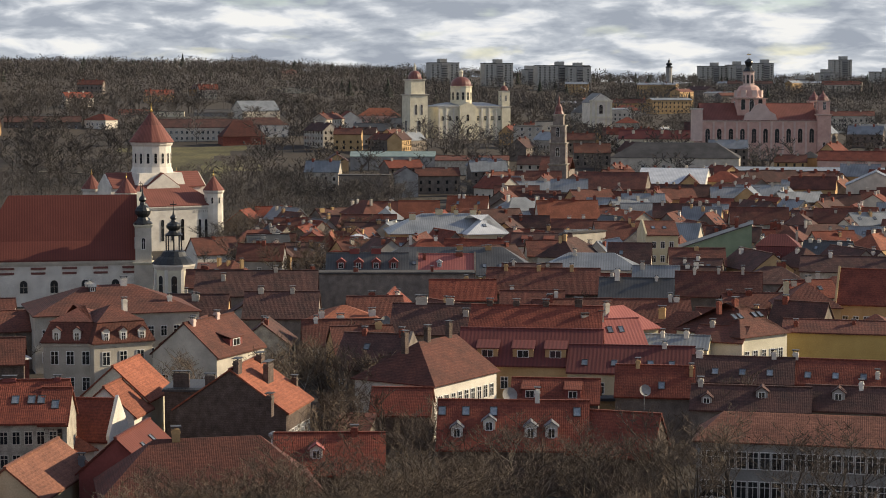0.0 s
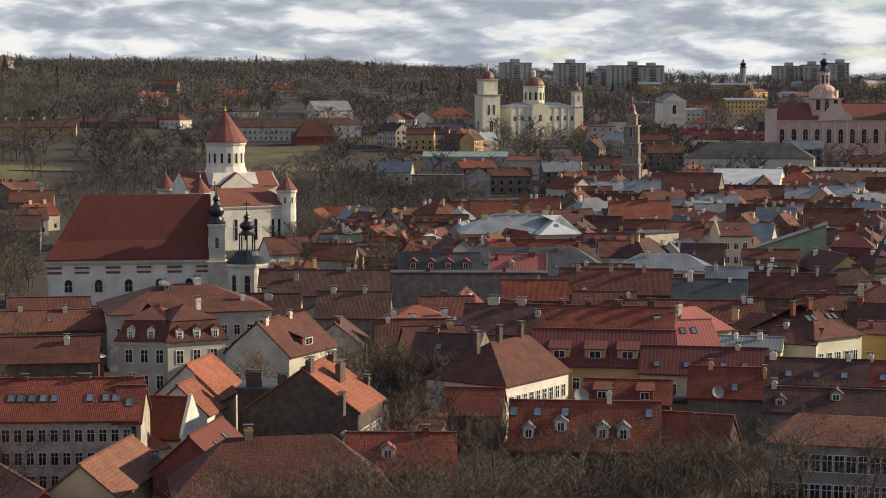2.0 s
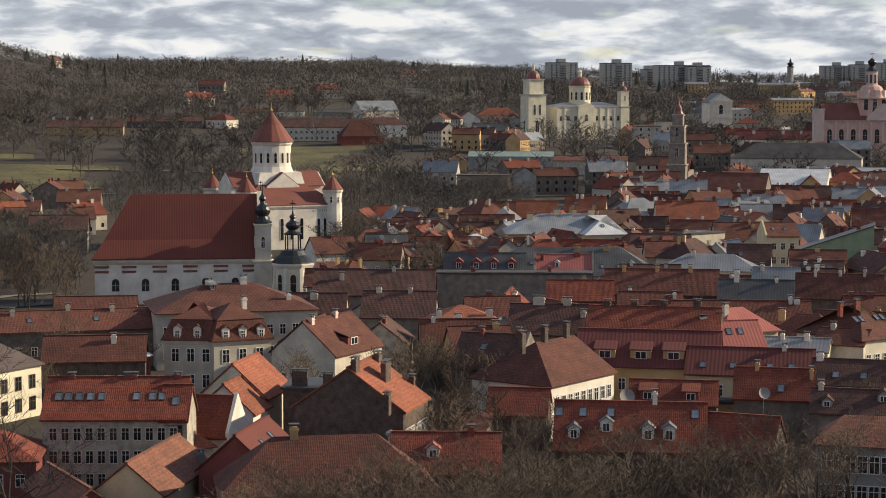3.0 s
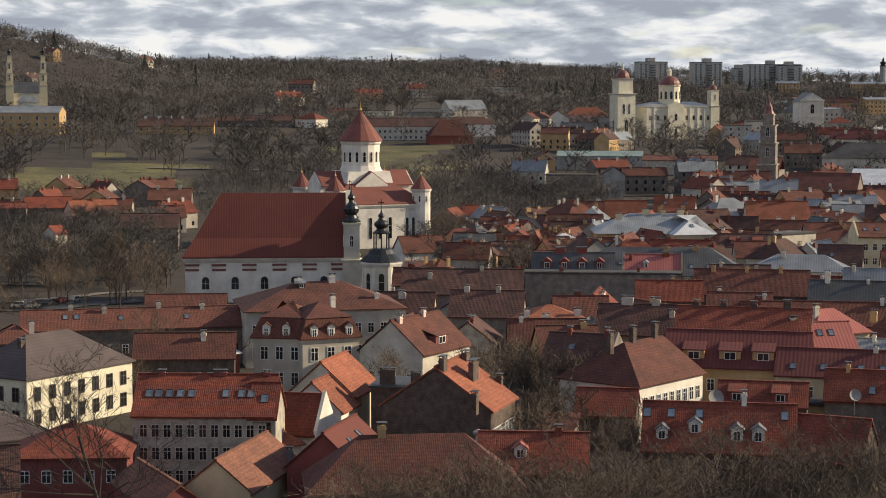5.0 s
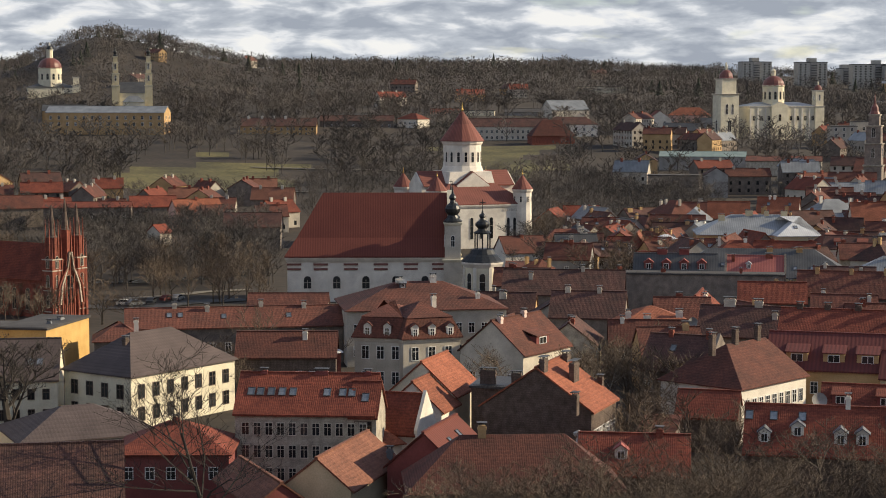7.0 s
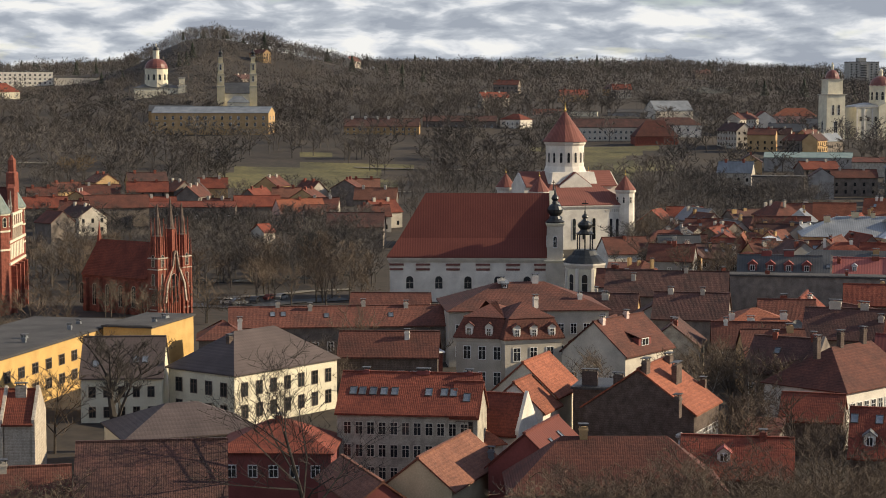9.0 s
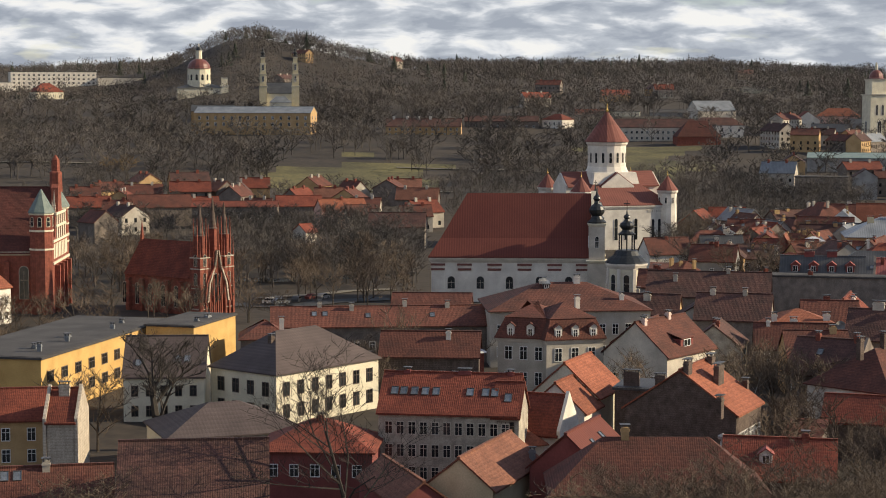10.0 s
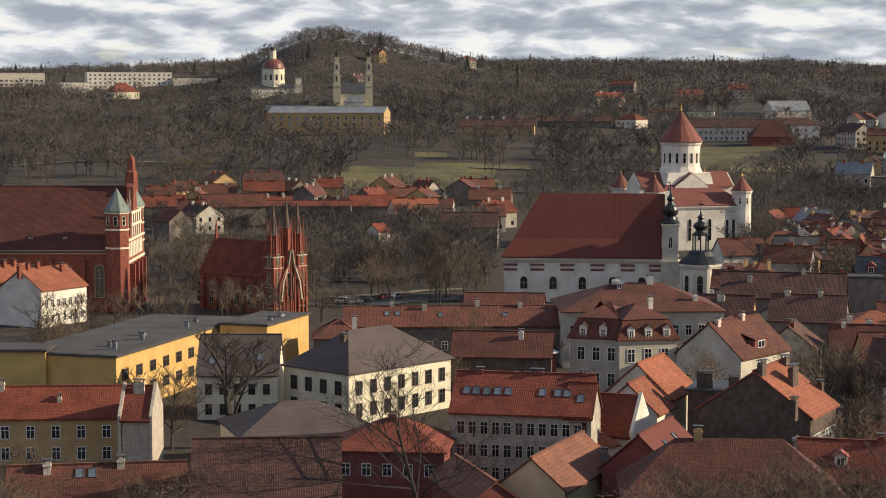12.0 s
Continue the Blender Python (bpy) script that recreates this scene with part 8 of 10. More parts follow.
house(16.2, 590.1, 0.6, 84.8, 14.6, 11.0, 6.4, 4.6, 'hip', 'plaster_mud', 'tile_brown', 'small old town house with a brown tiled hip roof', group='houses of the middle quarter', win=(4, 1, 3.6, 3), side=(2, 1, 3.6, 3), wide=.9, tall=1.4, chims=((2.6, 0.9, 1.5, 1), (-0.6, 0.7, 1.3, 0.6)), chim_mat='plaster_ochre')
house(107.4, 501.3, 0.0, 22.7, 13.2, 8.0, 8.5, 4.0, 'gable', 'plaster_worn', 'tile_red', 'small old town house with a red tiled gable roof', group='houses of the middle quarter', win=(4, 1, 3.6, 3), side=(2, 1, 3.6, 3), wide=.9, tall=1.4, chims=((4.7, 1.1, 1.6, 0.6), (1.4, 0.7, 1, 0.7)), chim_mat='plaster_ochre')
house(20.2, 602.1, 0.8, 25.4, 14.5, 8.5, 7.5, 4.0, 'gable', 'plaster_mud', 'tile_dark', 'small old town house with a dark tiled gable roof', group='houses of the middle quarter', win=(4, 1, 3.6, 3), side=(2, 1, 3.6, 3), wide=.9, tall=1.4, chims=((1.7, 0.7, 1.2, 0.8), (0.4, 1.1, 1.4, 0.8)), chim_mat='brick_red')
house(78.4, 610.4, 1.1, -7.3, 18.9, 8.0, 8.3, 4.1, 'gable', 'plaster_ochre', 'tile_dark', 'small old town house with a dark tiled gable roof', group='houses of the middle quarter', win=(6, 1, 3.6, 3), side=(2, 1, 3.6, 3), wide=.9, tall=1.4, chims=((5.9, 0.9, 1.3, 1.2), (8.3, 1.1, 1, 0.8), (-6.4, 0.9, 1.4, 0.9)), chim_mat='plaster_pale')
house(108.6, 525.1, 0.0, -72.7, 17.2, 10.3, 7.6, 3.9, 'hip', 'plaster_mud', 'tile_dark', 'small old town house with a dark tiled hip roof', group='houses of the middle quarter', win=(5, 1, 3.6, 3), side=(2, 1, 3.6, 3), wide=.9, tall=1.4, chims=((-5, 0.7, 1.5, 0.6),), chim_mat='plaster_pale')
house(2.8, 596.7, 0.7, 77.2, 18.3, 8.9, 7.3, 3.9, 'gable', 'plaster_mud', 'tile_red', 'small old town house with a red tiled gable roof', group='houses of the middle quarter', win=(6, 1, 3.6, 3), side=(2, 1, 3.6, 3), wide=.9, tall=1.4, chims=((-3.4, 0.9, 1.5, 1.2), (-4.2, 0.9, 1.4, 1)), chim_mat='plaster_ochre', skies=((-2.2, .5), (3.6, .5)))
house(26.8, 574.7, 0.3, -7.2, 11.4, 8.0, 7.5, 4.1, 'gable', 'plaster_mud', 'tile_dark', 'small old town house with a dark tiled gable roof', group='houses of the middle quarter', win=(3, 1, 3.6, 3), side=(2, 1, 3.6, 3), wide=.9, tall=1.4, chims=((-3.2, 0.9, 1, 0.8), (-3, 0.7, 0.8, 0.7)), chim_mat='brick_red')
house(47.8, 568.1, 0.2, -61.2, 11.1, 8.8, 7.8, 4.4, 'gable', 'plaster_ochre', 'metal_dark', 'small old town house with a dark metal gable roof', group='houses of the middle quarter', win=(3, 1, 3.6, 3), side=(2, 1, 3.6, 3), wide=.9, tall=1.4, chims=((-1.9, 1.1, 0.9, 0.7), (4.1, 0.7, 1.5, 0.7)), chim_mat='plaster_pale', skies=((-3.0, .5), (1.9, .5)))
house(119.1, 601.6, 1.1, -9.2, 12.4, 9.3, 7.4, 3.3, 'gable', 'plaster_grey', 'tile_dark', 'small old town house with a dark tiled gable roof', group='houses of the middle quarter', win=(4, 1, 3.6, 3), side=(2, 1, 3.6, 3), wide=.9, tall=1.4, chims=((-0.2, 1.1, 1.1, 0.8), (-2.5, 0.7, 1.4, 0.9), (-3.2, 1.1, 1.4, 1.2)), chim_mat='plaster_pale')
house(115.2, 576.1, 0.6, 76.4, 15.8, 9.5, 8.6, 4.0, 'hip', 'plaster_worn', 'tile_dark', 'small old town house with a dark tiled hip roof', group='houses of the middle quarter', win=(5, 1, 3.6, 3), side=(2, 1, 3.6, 3), wide=.9, tall=1.4, chims=((-1.8, 0.9, 0.9, 0.9), (3.7, 0.7, 1.5, 1.1), (6.4, 0.9, 0.9, 1.1)), chim_mat='brick_red')
house(54.5, 592.3, 0.7, -61.7, 18.5, 10.2, 8.6, 3.2, 'gable', 'plaster_worn', 'tile_orange', 'small old town house with a orange tiled gable roof', group='houses of the middle quarter', win=(6, 1, 3.6, 3), side=(2, 1, 3.6, 3), wide=.9, tall=1.4, chims=((-5.5, 0.9, 1.2, 1), (2.3, 0.9, 1.5, 0.9), (1.4, 0.7, 1.2, 0.8)), chim_mat='plaster_white')
house(103.2, 528.8, 0.0, 68.9, 12.7, 9.2, 8.5, 3.7, 'hip', 'plaster_worn', 'tile_brown', 'small old town house with a brown tiled hip roof', group='houses of the middle quarter', win=(4, 1, 3.6, 3), side=(2, 1, 3.6, 3), wide=.9, tall=1.4, chims=((2.4, 0.7, 0.9, 0.9),), chim_mat='brick_red')
house(141.4, 620.4, 1.5, 67.8, 17.6, 8.3, 8.8, 3.0, 'hip', 'plaster_pale', 'tile_red', 'small old town house with a red tiled hip roof', group='houses of the middle quarter', win=(5, 1, 3.6, 3), side=(2, 1, 3.6, 3), wide=.9, tall=1.4, chims=((0.5, 0.7, 0.9, 0.7), (6.3, 0.7, 1.4, 0.9)), chim_mat='plaster_white')
house(67.1, 505.1, 0.0, 69.3, 14.6, 8.2, 6.2, 4.4, 'gable', 'plaster_ochre', 'tile_brown', 'small old town house with a brown tiled gable roof', group='houses of the middle quarter', win=(4, 1, 3.6, 3), side=(2, 1, 3.6, 3), wide=.9, tall=1.4, chims=((-1, 0.7, 1.5, 0.7),), chim_mat='brick_red', skies=((-0.8, .5), (0.2, .5)))
house(36.0, 615.6, 1.1, -8.3, 15.6, 9.2, 6.7, 3.7, 'gable', 'plaster_grey', 'tile_dark', 'small old town house with a dark tiled gable roof', group='houses of the middle quarter', win=(5, 1, 3.6, 3), side=(2, 1, 3.6, 3), wide=.9, tall=1.4, chims=((-4.4, 0.7, 1.6, 0.6), (-1.8, 0.9, 1.5, 1.1), (-5, 0.9, 0.9, 1.1)), chim_mat='plaster_white')
house(-20.4, 473.9, 0.0, -65.0, 11.2, 10.9, 8.8, 4.0, 'gable', 'plaster_grey', 'tile_dark', 'small old town house with a dark tiled gable roof', group='houses of the middle quarter', win=(3, 1, 3.6, 3), side=(2, 1, 3.6, 3), wide=.9, tall=1.4, chims=((4.1, 0.7, 1.5, 1.1),), chim_mat='brick_red')
house(28.0, 483.1, 0.0, 2.8, 11.8, 10.0, 7.8, 3.5, 'gable', 'plaster_worn', 'tile_brown', 'small old town house with a brown tiled gable roof', group='houses of the middle quarter', win=(3, 1, 3.6, 3), side=(2, 1, 3.6, 3), wide=.9, tall=1.4, chims=((-4.8, 1.1, 1.4, 1.2), (4.3, 0.7, 1.5, 0.9)), chim_mat='brick_red')
house(114.4, 448.3, 0.0, -5.2, 13.5, 10.4, 8.2, 4.3, 'hip', 'plaster_grey', 'tile_dark', 'small old town house with a dark tiled hip roof', group='houses of the middle quarter', win=(4, 1, 3.6, 3), side=(2, 1, 3.6, 3), wide=.9, tall=1.4, chims=((0.6, 1.1, 1.5, 1),), chim_mat='plaster_ochre')
house(149.2, 599.0, 1.1, -10.8, 11.5, 9.3, 8.5, 3.2, 'gable', 'plaster_mud', 'tile_red', 'small old town house with a red tiled gable roof', group='houses of the middle quarter', win=(3, 1, 3.6, 3), side=(2, 1, 3.6, 3), wide=.9, tall=1.4, chims=((1.3, 0.7, 1.5, 1), (1.2, 1.1, 1.3, 1.2)), chim_mat='plaster_pale')
house(111.3, 590.2, 0.8, -15.2, 11.6, 10.4, 6.3, 3.3, 'gable', 'plaster_grey', 'tile_brown', 'small old town house with a brown tiled gable roof', group='houses of the middle quarter', win=(3, 1, 3.6, 3), side=(2, 1, 3.6, 3), wide=.9, tall=1.4, chims=((-2.3, 1.1, 1.3, 0.6), (-0.6, 0.9, 1.3, 0.8)), chim_mat='plaster_pale', skies=((-3.2, .5), (0.4, .5)))
house(-3.6, 517.2, 0.0, -66.4, 14.6, 8.8, 7.3, 4.5, 'gable', 'plaster_mud', 'tile_red', 'small old town house with a red tiled gable roof', group='houses of the middle quarter', win=(4, 1, 3.6, 3), side=(2, 1, 3.6, 3), wide=.9, tall=1.4, chims=((-2.7, 0.7, 0.9, 0.7), (-3.1, 0.7, 1.1, 1)), chim_mat='brick_red')
house(96.6, 464.1, 0.0, -71.1, 16.6, 10.4, 7.1, 4.2, 'gable', 'plaster_mud', 'tile_dark', 'small old town house with a dark tiled gable roof', group='houses of the middle quarter', win=(5, 1, 3.6, 3), side=(2, 1, 3.6, 3), wide=.9, tall=1.4, chims=((0.1, 1.1, 1.2, 0.9), (-4.9, 1.1, 1.6, 1.1), (0.7, 1.1, 1.1, 0.7)), chim_mat='plaster_white')
house(38.4, 571.9, 0.3, -7.7, 12.9, 10.8, 6.1, 3.3, 'gable', 'plaster_grey', 'tile_dark', 'small old town house with a dark tiled gable roof', group='houses of the middle quarter', win=(4, 1, 3.6, 3), side=(2, 1, 3.6, 3), wide=.9, tall=1.4, chims=((3.3, 0.9, 1, 0.7), (3.2, 1.1, 1.5, 1)), chim_mat='brick_red')
house(98.7, 615.9, 1.3, 67.7, 18.2, 10.4, 6.8, 3.5, 'hip', 'plaster_mud', 'tile_brown', 'small old town house with a brown tiled hip roof', group='houses of the middle quarter', win=(6, 1, 3.6, 3), side=(2, 1, 3.6, 3), wide=.9, tall=1.4, chims=((-5.2, 0.7, 1, 0.8),), chim_mat='plaster_ochre')
house(76.1, 542.5, 0.0, 3.6, 15.9, 8.7, 6.8, 4.3, 'gable', 'plaster_worn', 'tile_brown', 'small old town house with a brown tiled gable roof', group='houses of the middle quarter', win=(5, 1, 3.6, 3), side=(2, 1, 3.6, 3), wide=.9, tall=1.4, chims=((5.1, 1.1, 0.8, 0.7), (-5.3, 1.1, 1.1, 1)), chim_mat='plaster_pale')
house(140.9, 566.8, 0.5, -20.4, 14.8, 10.9, 7.2, 3.3, 'gable', 'plaster_ochre', 'tile_brown', 'small old town house with a brown tiled gable roof', group='houses of the middle quarter', win=(4, 1, 3.6, 3), side=(2, 1, 3.6, 3), wide=.9, tall=1.4, chims=((-4, 1.1, 1.5, 0.7), (1.4, 0.7, 1.4, 1)), chim_mat='brick_red', skies=((-2.1, .5), (3.3, .5)))
house(-30.4, 617.9, 1.2, -56.9, 14.9, 10.8, 8.8, 4.6, 'hip', 'plaster_ochre', 'tile_brown', 'small old town house with a brown tiled hip roof', group='houses of the middle quarter', win=(4, 1, 3.6, 3), side=(2, 1, 3.6, 3), wide=.9, tall=1.4, chims=((-2.4, 0.7, 1.6, 0.7), (4.6, 0.9, 1, 0.7), (-5.7, 0.7, 0.9, 1.1)), chim_mat='plaster_pale')
house(119.6, 493.7, 0.0, 51.1, 15.7, 9.9, 9.0, 3.8, 'hip', 'plaster_ochre', 'tile_orange', 'small old town house with a orange tiled hip roof', group='houses of the middle quarter', win=(5, 1, 3.6, 3), side=(2, 1, 3.6, 3), wide=.9, tall=1.4, chims=((-0.7, 1.1, 1.3, 1.2), (2.6, 0.7, 1.2, 0.7), (3.3, 0.9, 1.6, 0.7)), chim_mat='plaster_pale')
house(15.4, 475.5, 0.0, 35.5, 13.8, 8.5, 7.5, 3.2, 'gable', 'plaster_worn', 'tile_dark', 'small old town house with a dark tiled gable roof', group='houses of the middle quarter', win=(4, 1, 3.6, 3), side=(2, 1, 3.6, 3), wide=.9, tall=1.4, chims=((4, 0.9, 1.1, 0.9), (-4, 0.7, 1.2, 0.8)), chim_mat='brick_red')
house(-10.4, 555.8, 0.0, 77.7, 12.5, 10.6, 7.3, 4.2, 'gable', 'plaster_pale', 'metal_grey', 'small old town house with a grey metal gable roof', group='houses of the middle quarter', win=(4, 1, 3.6, 3), side=(2, 1, 3.6, 3), wide=.9, tall=1.4, chims=((3.1, 0.9, 0.8, 1), (4.1, 0.7, 0.9, 1.2), (-2.5, 1.1, 1.5, 0.7)), chim_mat='plaster_white')
house(120.6, 551.5, 0.1, -25.4, 17.8, 10.4, 6.5, 3.6, 'gable', 'plaster_ochre', 'metal_grey', 'small old town house with a grey metal gable roof', group='houses of the middle quarter', win=(5, 1, 3.6, 3), side=(2, 1, 3.6, 3), wide=.9, tall=1.4, chims=((-0.3, 1.1, 1.4, 0.6),), chim_mat='plaster_white', skies=((-0.8, .5), (3.6, .5)))
house(22.5, 533.7, 0.0, -57.7, 16.7, 10.9, 7.0, 3.3, 'gable', 'plaster_pale', 'tile_red', 'small old town house with a red tiled gable roof', group='houses of the middle quarter', win=(5, 1, 3.6, 3), side=(2, 1, 3.6, 3), wide=.9, tall=1.4, chims=((-1.4, 0.9, 0.9, 1.1), (7.2, 0.7, 1.2, 0.7)), chim_mat='plaster_pale')
house(63.9, 551.7, 0.0, 16.3, 15.8, 10.3, 7.4, 3.0, 'gable', 'plaster_grey', 'tile_brown', 'small old town house with a brown tiled gable roof', group='houses of the middle quarter', win=(5, 1, 3.6, 3), side=(2, 1, 3.6, 3), wide=.9, tall=1.4, chims=((-6.8, 1.1, 0.8, 0.9),), chim_mat='plaster_white')
house(4.0, 563.8, 0.1, 87.8, 12.8, 10.2, 8.6, 4.6, 'gable', 'plaster_grey', 'tile_dark', 'small old town house with a dark tiled gable roof', group='houses of the middle quarter', win=(4, 1, 3.6, 3), side=(2, 1, 3.6, 3), wide=.9, tall=1.4, chims=((2.6, 0.9, 1.5, 1.1), (5.3, 0.9, 1, 0.8)), chim_mat='brick_red')
house(66.9, 615.6, 1.2, 6.6, 14.8, 8.6, 8.2, 4.0, 'gable', 'plaster_mud', 'metal_grey', 'small old town house with a grey metal gable roof', group='houses of the middle quarter', win=(4, 1, 3.6, 3), side=(2, 1, 3.6, 3), wide=.9, tall=1.4, chims=((-0.1, 1.1, 1.3, 0.9),), chim_mat='brick_red')
house(123.5, 615.7, 1.4, 51.9, 16.1, 8.7, 7.2, 3.4, 'gable', 'plaster_ochre', 'tile_dark', 'small old town house with a dark tiled gable roof', group='houses of the middle quarter', win=(5, 1, 3.6, 3), side=(2, 1, 3.6, 3), wide=.9, tall=1.4, chims=((3.8, 0.7, 1.4, 0.7), (1.3, 1.1, 1.6, 0.9)), chim_mat='plaster_ochre', skies=((-1.8, .5), (0.4, .5)))
house(112.5, 537.5, 0.0, 23.9, 19.7, 10.5, 8.3, 3.7, 'hip', 'plaster_ochre', 'tile_dark', 'small old town house with a dark tiled hip roof', group='houses of the middle quarter', win=(6, 1, 3.6, 3), side=(2, 1, 3.6, 3), wide=.9, tall=1.4, chims=((-3.8, 1.1, 1.2, 1), (-5.9, 0.9, 1.6, 0.6)), chim_mat='plaster_pale')
house(100.1, 547.5, 0.0, -5.5, 12.1, 9.4, 7.1, 4.0, 'hip', 'plaster_mud', 'tile_brown', 'small old town house with a brown tiled hip roof', group='houses of the middle quarter', win=(4, 1, 3.6, 3), side=(2, 1, 3.6, 3), wide=.9, tall=1.4, chims=((-0.9, 0.7, 1.5, 1.1), (-2.9, 0.9, 1.2, 1.1), (-1.9, 0.9, 1.5, 0.9)), chim_mat='brick_red')
house(100.0, 486.8, 0.0, -23.8, 12.6, 9.0, 7.5, 3.4, 'gable', 'plaster_mud', 'metal_dark', 'small old town house with a dark metal gable roof', group='houses of the middle quarter', win=(4, 1, 3.6, 3), side=(2, 1, 3.6, 3), wide=.9, tall=1.4, chims=((5.2, 1.1, 1.1, 0.8), (-4.6, 0.9, 1.1, 1), (-2.4, 0.9, 0.9, 0.9)), chim_mat='plaster_white', skies=((-2.8, .5), (1.5, .5)))
house(48.2, 633.3, 1.5, 78.7, 18.4, 8.8, 6.5, 3.4, 'hip', 'plaster_mud', 'tile_dark', 'small old town house with a dark tiled hip roof', group='houses of the middle quarter', win=(6, 1, 3.6, 3), side=(2, 1, 3.6, 3), wide=.9, tall=1.4, chims=((-0, 0.7, 1.1, 0.7), (1.4, 0.7, 1.3, 0.7), (6.4, 0.9, 1.5, 1.1)), chim_mat='brick_red')
house(125.3, 522.8, 0.0, -20.7, 12.9, 8.3, 7.3, 3.6, 'gable', 'plaster_pale', 'tile_brown', 'small old town house with a brown tiled gable roof', group='houses of the middle quarter', win=(4, 1, 3.6, 3), side=(2, 1, 3.6, 3), wide=.9, tall=1.4, chims=((-4.2, 0.7, 1.3, 1), (-2.1, 0.7, 1.3, 0.9)), chim_mat='plaster_ochre')
house(-19.6, 509.3, 0.0, 34.6, 17.0, 8.6, 6.3, 3.3, 'gable', 'plaster_ochre', 'tile_brown', 'small old town house with a brown tiled gable roof', group='houses of the middle quarter', win=(5, 1, 3.6, 3), side=(2, 1, 3.6, 3), wide=.9, tall=1.4, chims=((-4.4, 0.7, 1.4, 1.1), (-2, 1.1, 0.8, 1.1)), chim_mat='plaster_pale', skies=((-0.3, .5), (2.4, .5)))
house(107.3, 557.2, 0.1, -16.1, 15.1, 8.5, 6.7, 3.3, 'gable', 'plaster_worn', 'tile_dark', 'small old town house with a dark tiled gable roof', group='houses of the middle quarter', win=(5, 1, 3.6, 3), side=(2, 1, 3.6, 3), wide=.9, tall=1.4, chims=((2.3, 1.1, 1.2, 0.8), (-6.1, 0.9, 1.5, 0.8)), chim_mat='plaster_white')
house(23.7, 614.8, 1.1, 9.7, 16.1, 8.9, 6.3, 3.2, 'gable', 'plaster_ochre', 'metal_grey', 'small old town house with a grey metal gable roof', group='houses of the middle quarter', win=(5, 1, 3.6, 3), side=(2, 1, 3.6, 3), wide=.9, tall=1.4, chims=((-6.6, 1.1, 1.1, 1.2),), chim_mat='plaster_white')
house(126.1, 508.9, 0.0, -23.3, 15.9, 8.9, 8.4, 3.7, 'gable', 'plaster_mud', 'tile_brown', 'small old town house with a brown tiled gable roof', group='houses of the middle quarter', win=(5, 1, 3.6, 3), side=(2, 1, 3.6, 3), wide=.9, tall=1.4, chims=((0.6, 1.1, 1.2, 0.9), (2.4, 0.7, 1, 0.6)), chim_mat='plaster_ochre')
house(134.1, 575.6, 0.6, 20.8, 14.1, 8.5, 8.8, 3.4, 'gable', 'plaster_mud', 'metal_grey', 'small old town house with a grey metal gable roof', group='houses of the middle quarter', win=(4, 1, 3.6, 3), side=(2, 1, 3.6, 3), wide=.9, tall=1.4, chims=((0.1, 0.9, 1.1, 0.7), (-0.2, 0.7, 1.4, 0.8), (-3.6, 0.9, 1, 0.7)), chim_mat='plaster_ochre', skies=((-4.6, .5), (0.8, .5)))
house(55.8, 622.6, 1.3, -9.2, 11.6, 9.6, 6.4, 4.4, 'gable', 'plaster_grey', 'tile_brown', 'small old town house with a brown tiled gable roof', group='houses of the middle quarter', win=(3, 1, 3.6, 3), side=(2, 1, 3.6, 3), wide=.9, tall=1.4, chims=((1, 0.9, 1.1, 1.1),), chim_mat='plaster_pale')
house(78.5, 495.6, 0.0, 62.1, 12.8, 9.3, 6.3, 4.5, 'gable', 'plaster_ochre', 'metal_dark', 'small old town house with a dark metal gable roof', group='houses of the middle quarter', win=(4, 1, 3.6, 3), side=(2, 1, 3.6, 3), wide=.9, tall=1.4, chims=((3.8, 1.1, 1.5, 0.7), (-1.5, 1.1, 0.8, 1.2), (-2.9, 0.9, 1.3, 1)), chim_mat='brick_red', skies=((-2.2, .5), (4.1, .5)))
house(26.8, 546.4, 0.0, -4.6, 16.8, 9.3, 6.4, 3.4, 'gable', 'plaster_mud', 'tile_dark', 'small old town house with a dark tiled gable roof', group='houses of the middle quarter', win=(5, 1, 3.6, 3), side=(2, 1, 3.6, 3), wide=.9, tall=1.4, chims=((4.1, 0.9, 1.4, 1),), chim_mat='plaster_ochre')
house(-13.5, 575.1, 0.3, -10.6, 16.3, 9.7, 6.4, 3.6, 'gable', 'plaster_mud', 'metal_dark', 'small old town house with a dark metal gable roof', group='houses of the middle quarter', win=(5, 1, 3.6, 3), side=(2, 1, 3.6, 3), wide=.9, tall=1.4, chims=((4.5, 0.7, 1.3, 0.6),), chim_mat='plaster_white', skies=((-1.4, .5), (1.7, .5)))
house(76.8, 593.5, 0.8, 78.3, 12.9, 8.0, 6.3, 3.7, 'gable', 'plaster_grey', 'tile_red', 'small old town house with a red tiled gable roof', group='houses of the middle quarter', win=(4, 1, 3.6, 3), side=(2, 1, 3.6, 3), wide=.9, tall=1.4, chims=((-1.3, 0.7, 1.1, 0.6),), chim_mat='plaster_pale')
house(60.0, 441.7, 0.0, -14.7, 11.7, 10.5, 7.0, 3.2, 'gable', 'plaster_mud', 'tile_dark', 'small old town house with a dark tiled gable roof', group='houses of the middle quarter', win=(3, 1, 3.6, 3), side=(2, 1, 3.6, 3), wide=.9, tall=1.4, chims=((-3, 0.7, 1, 0.7), (0.1, 0.9, 1.1, 0.8)), chim_mat='plaster_white', skies=((-2.8, .5), (2.8, .5)))
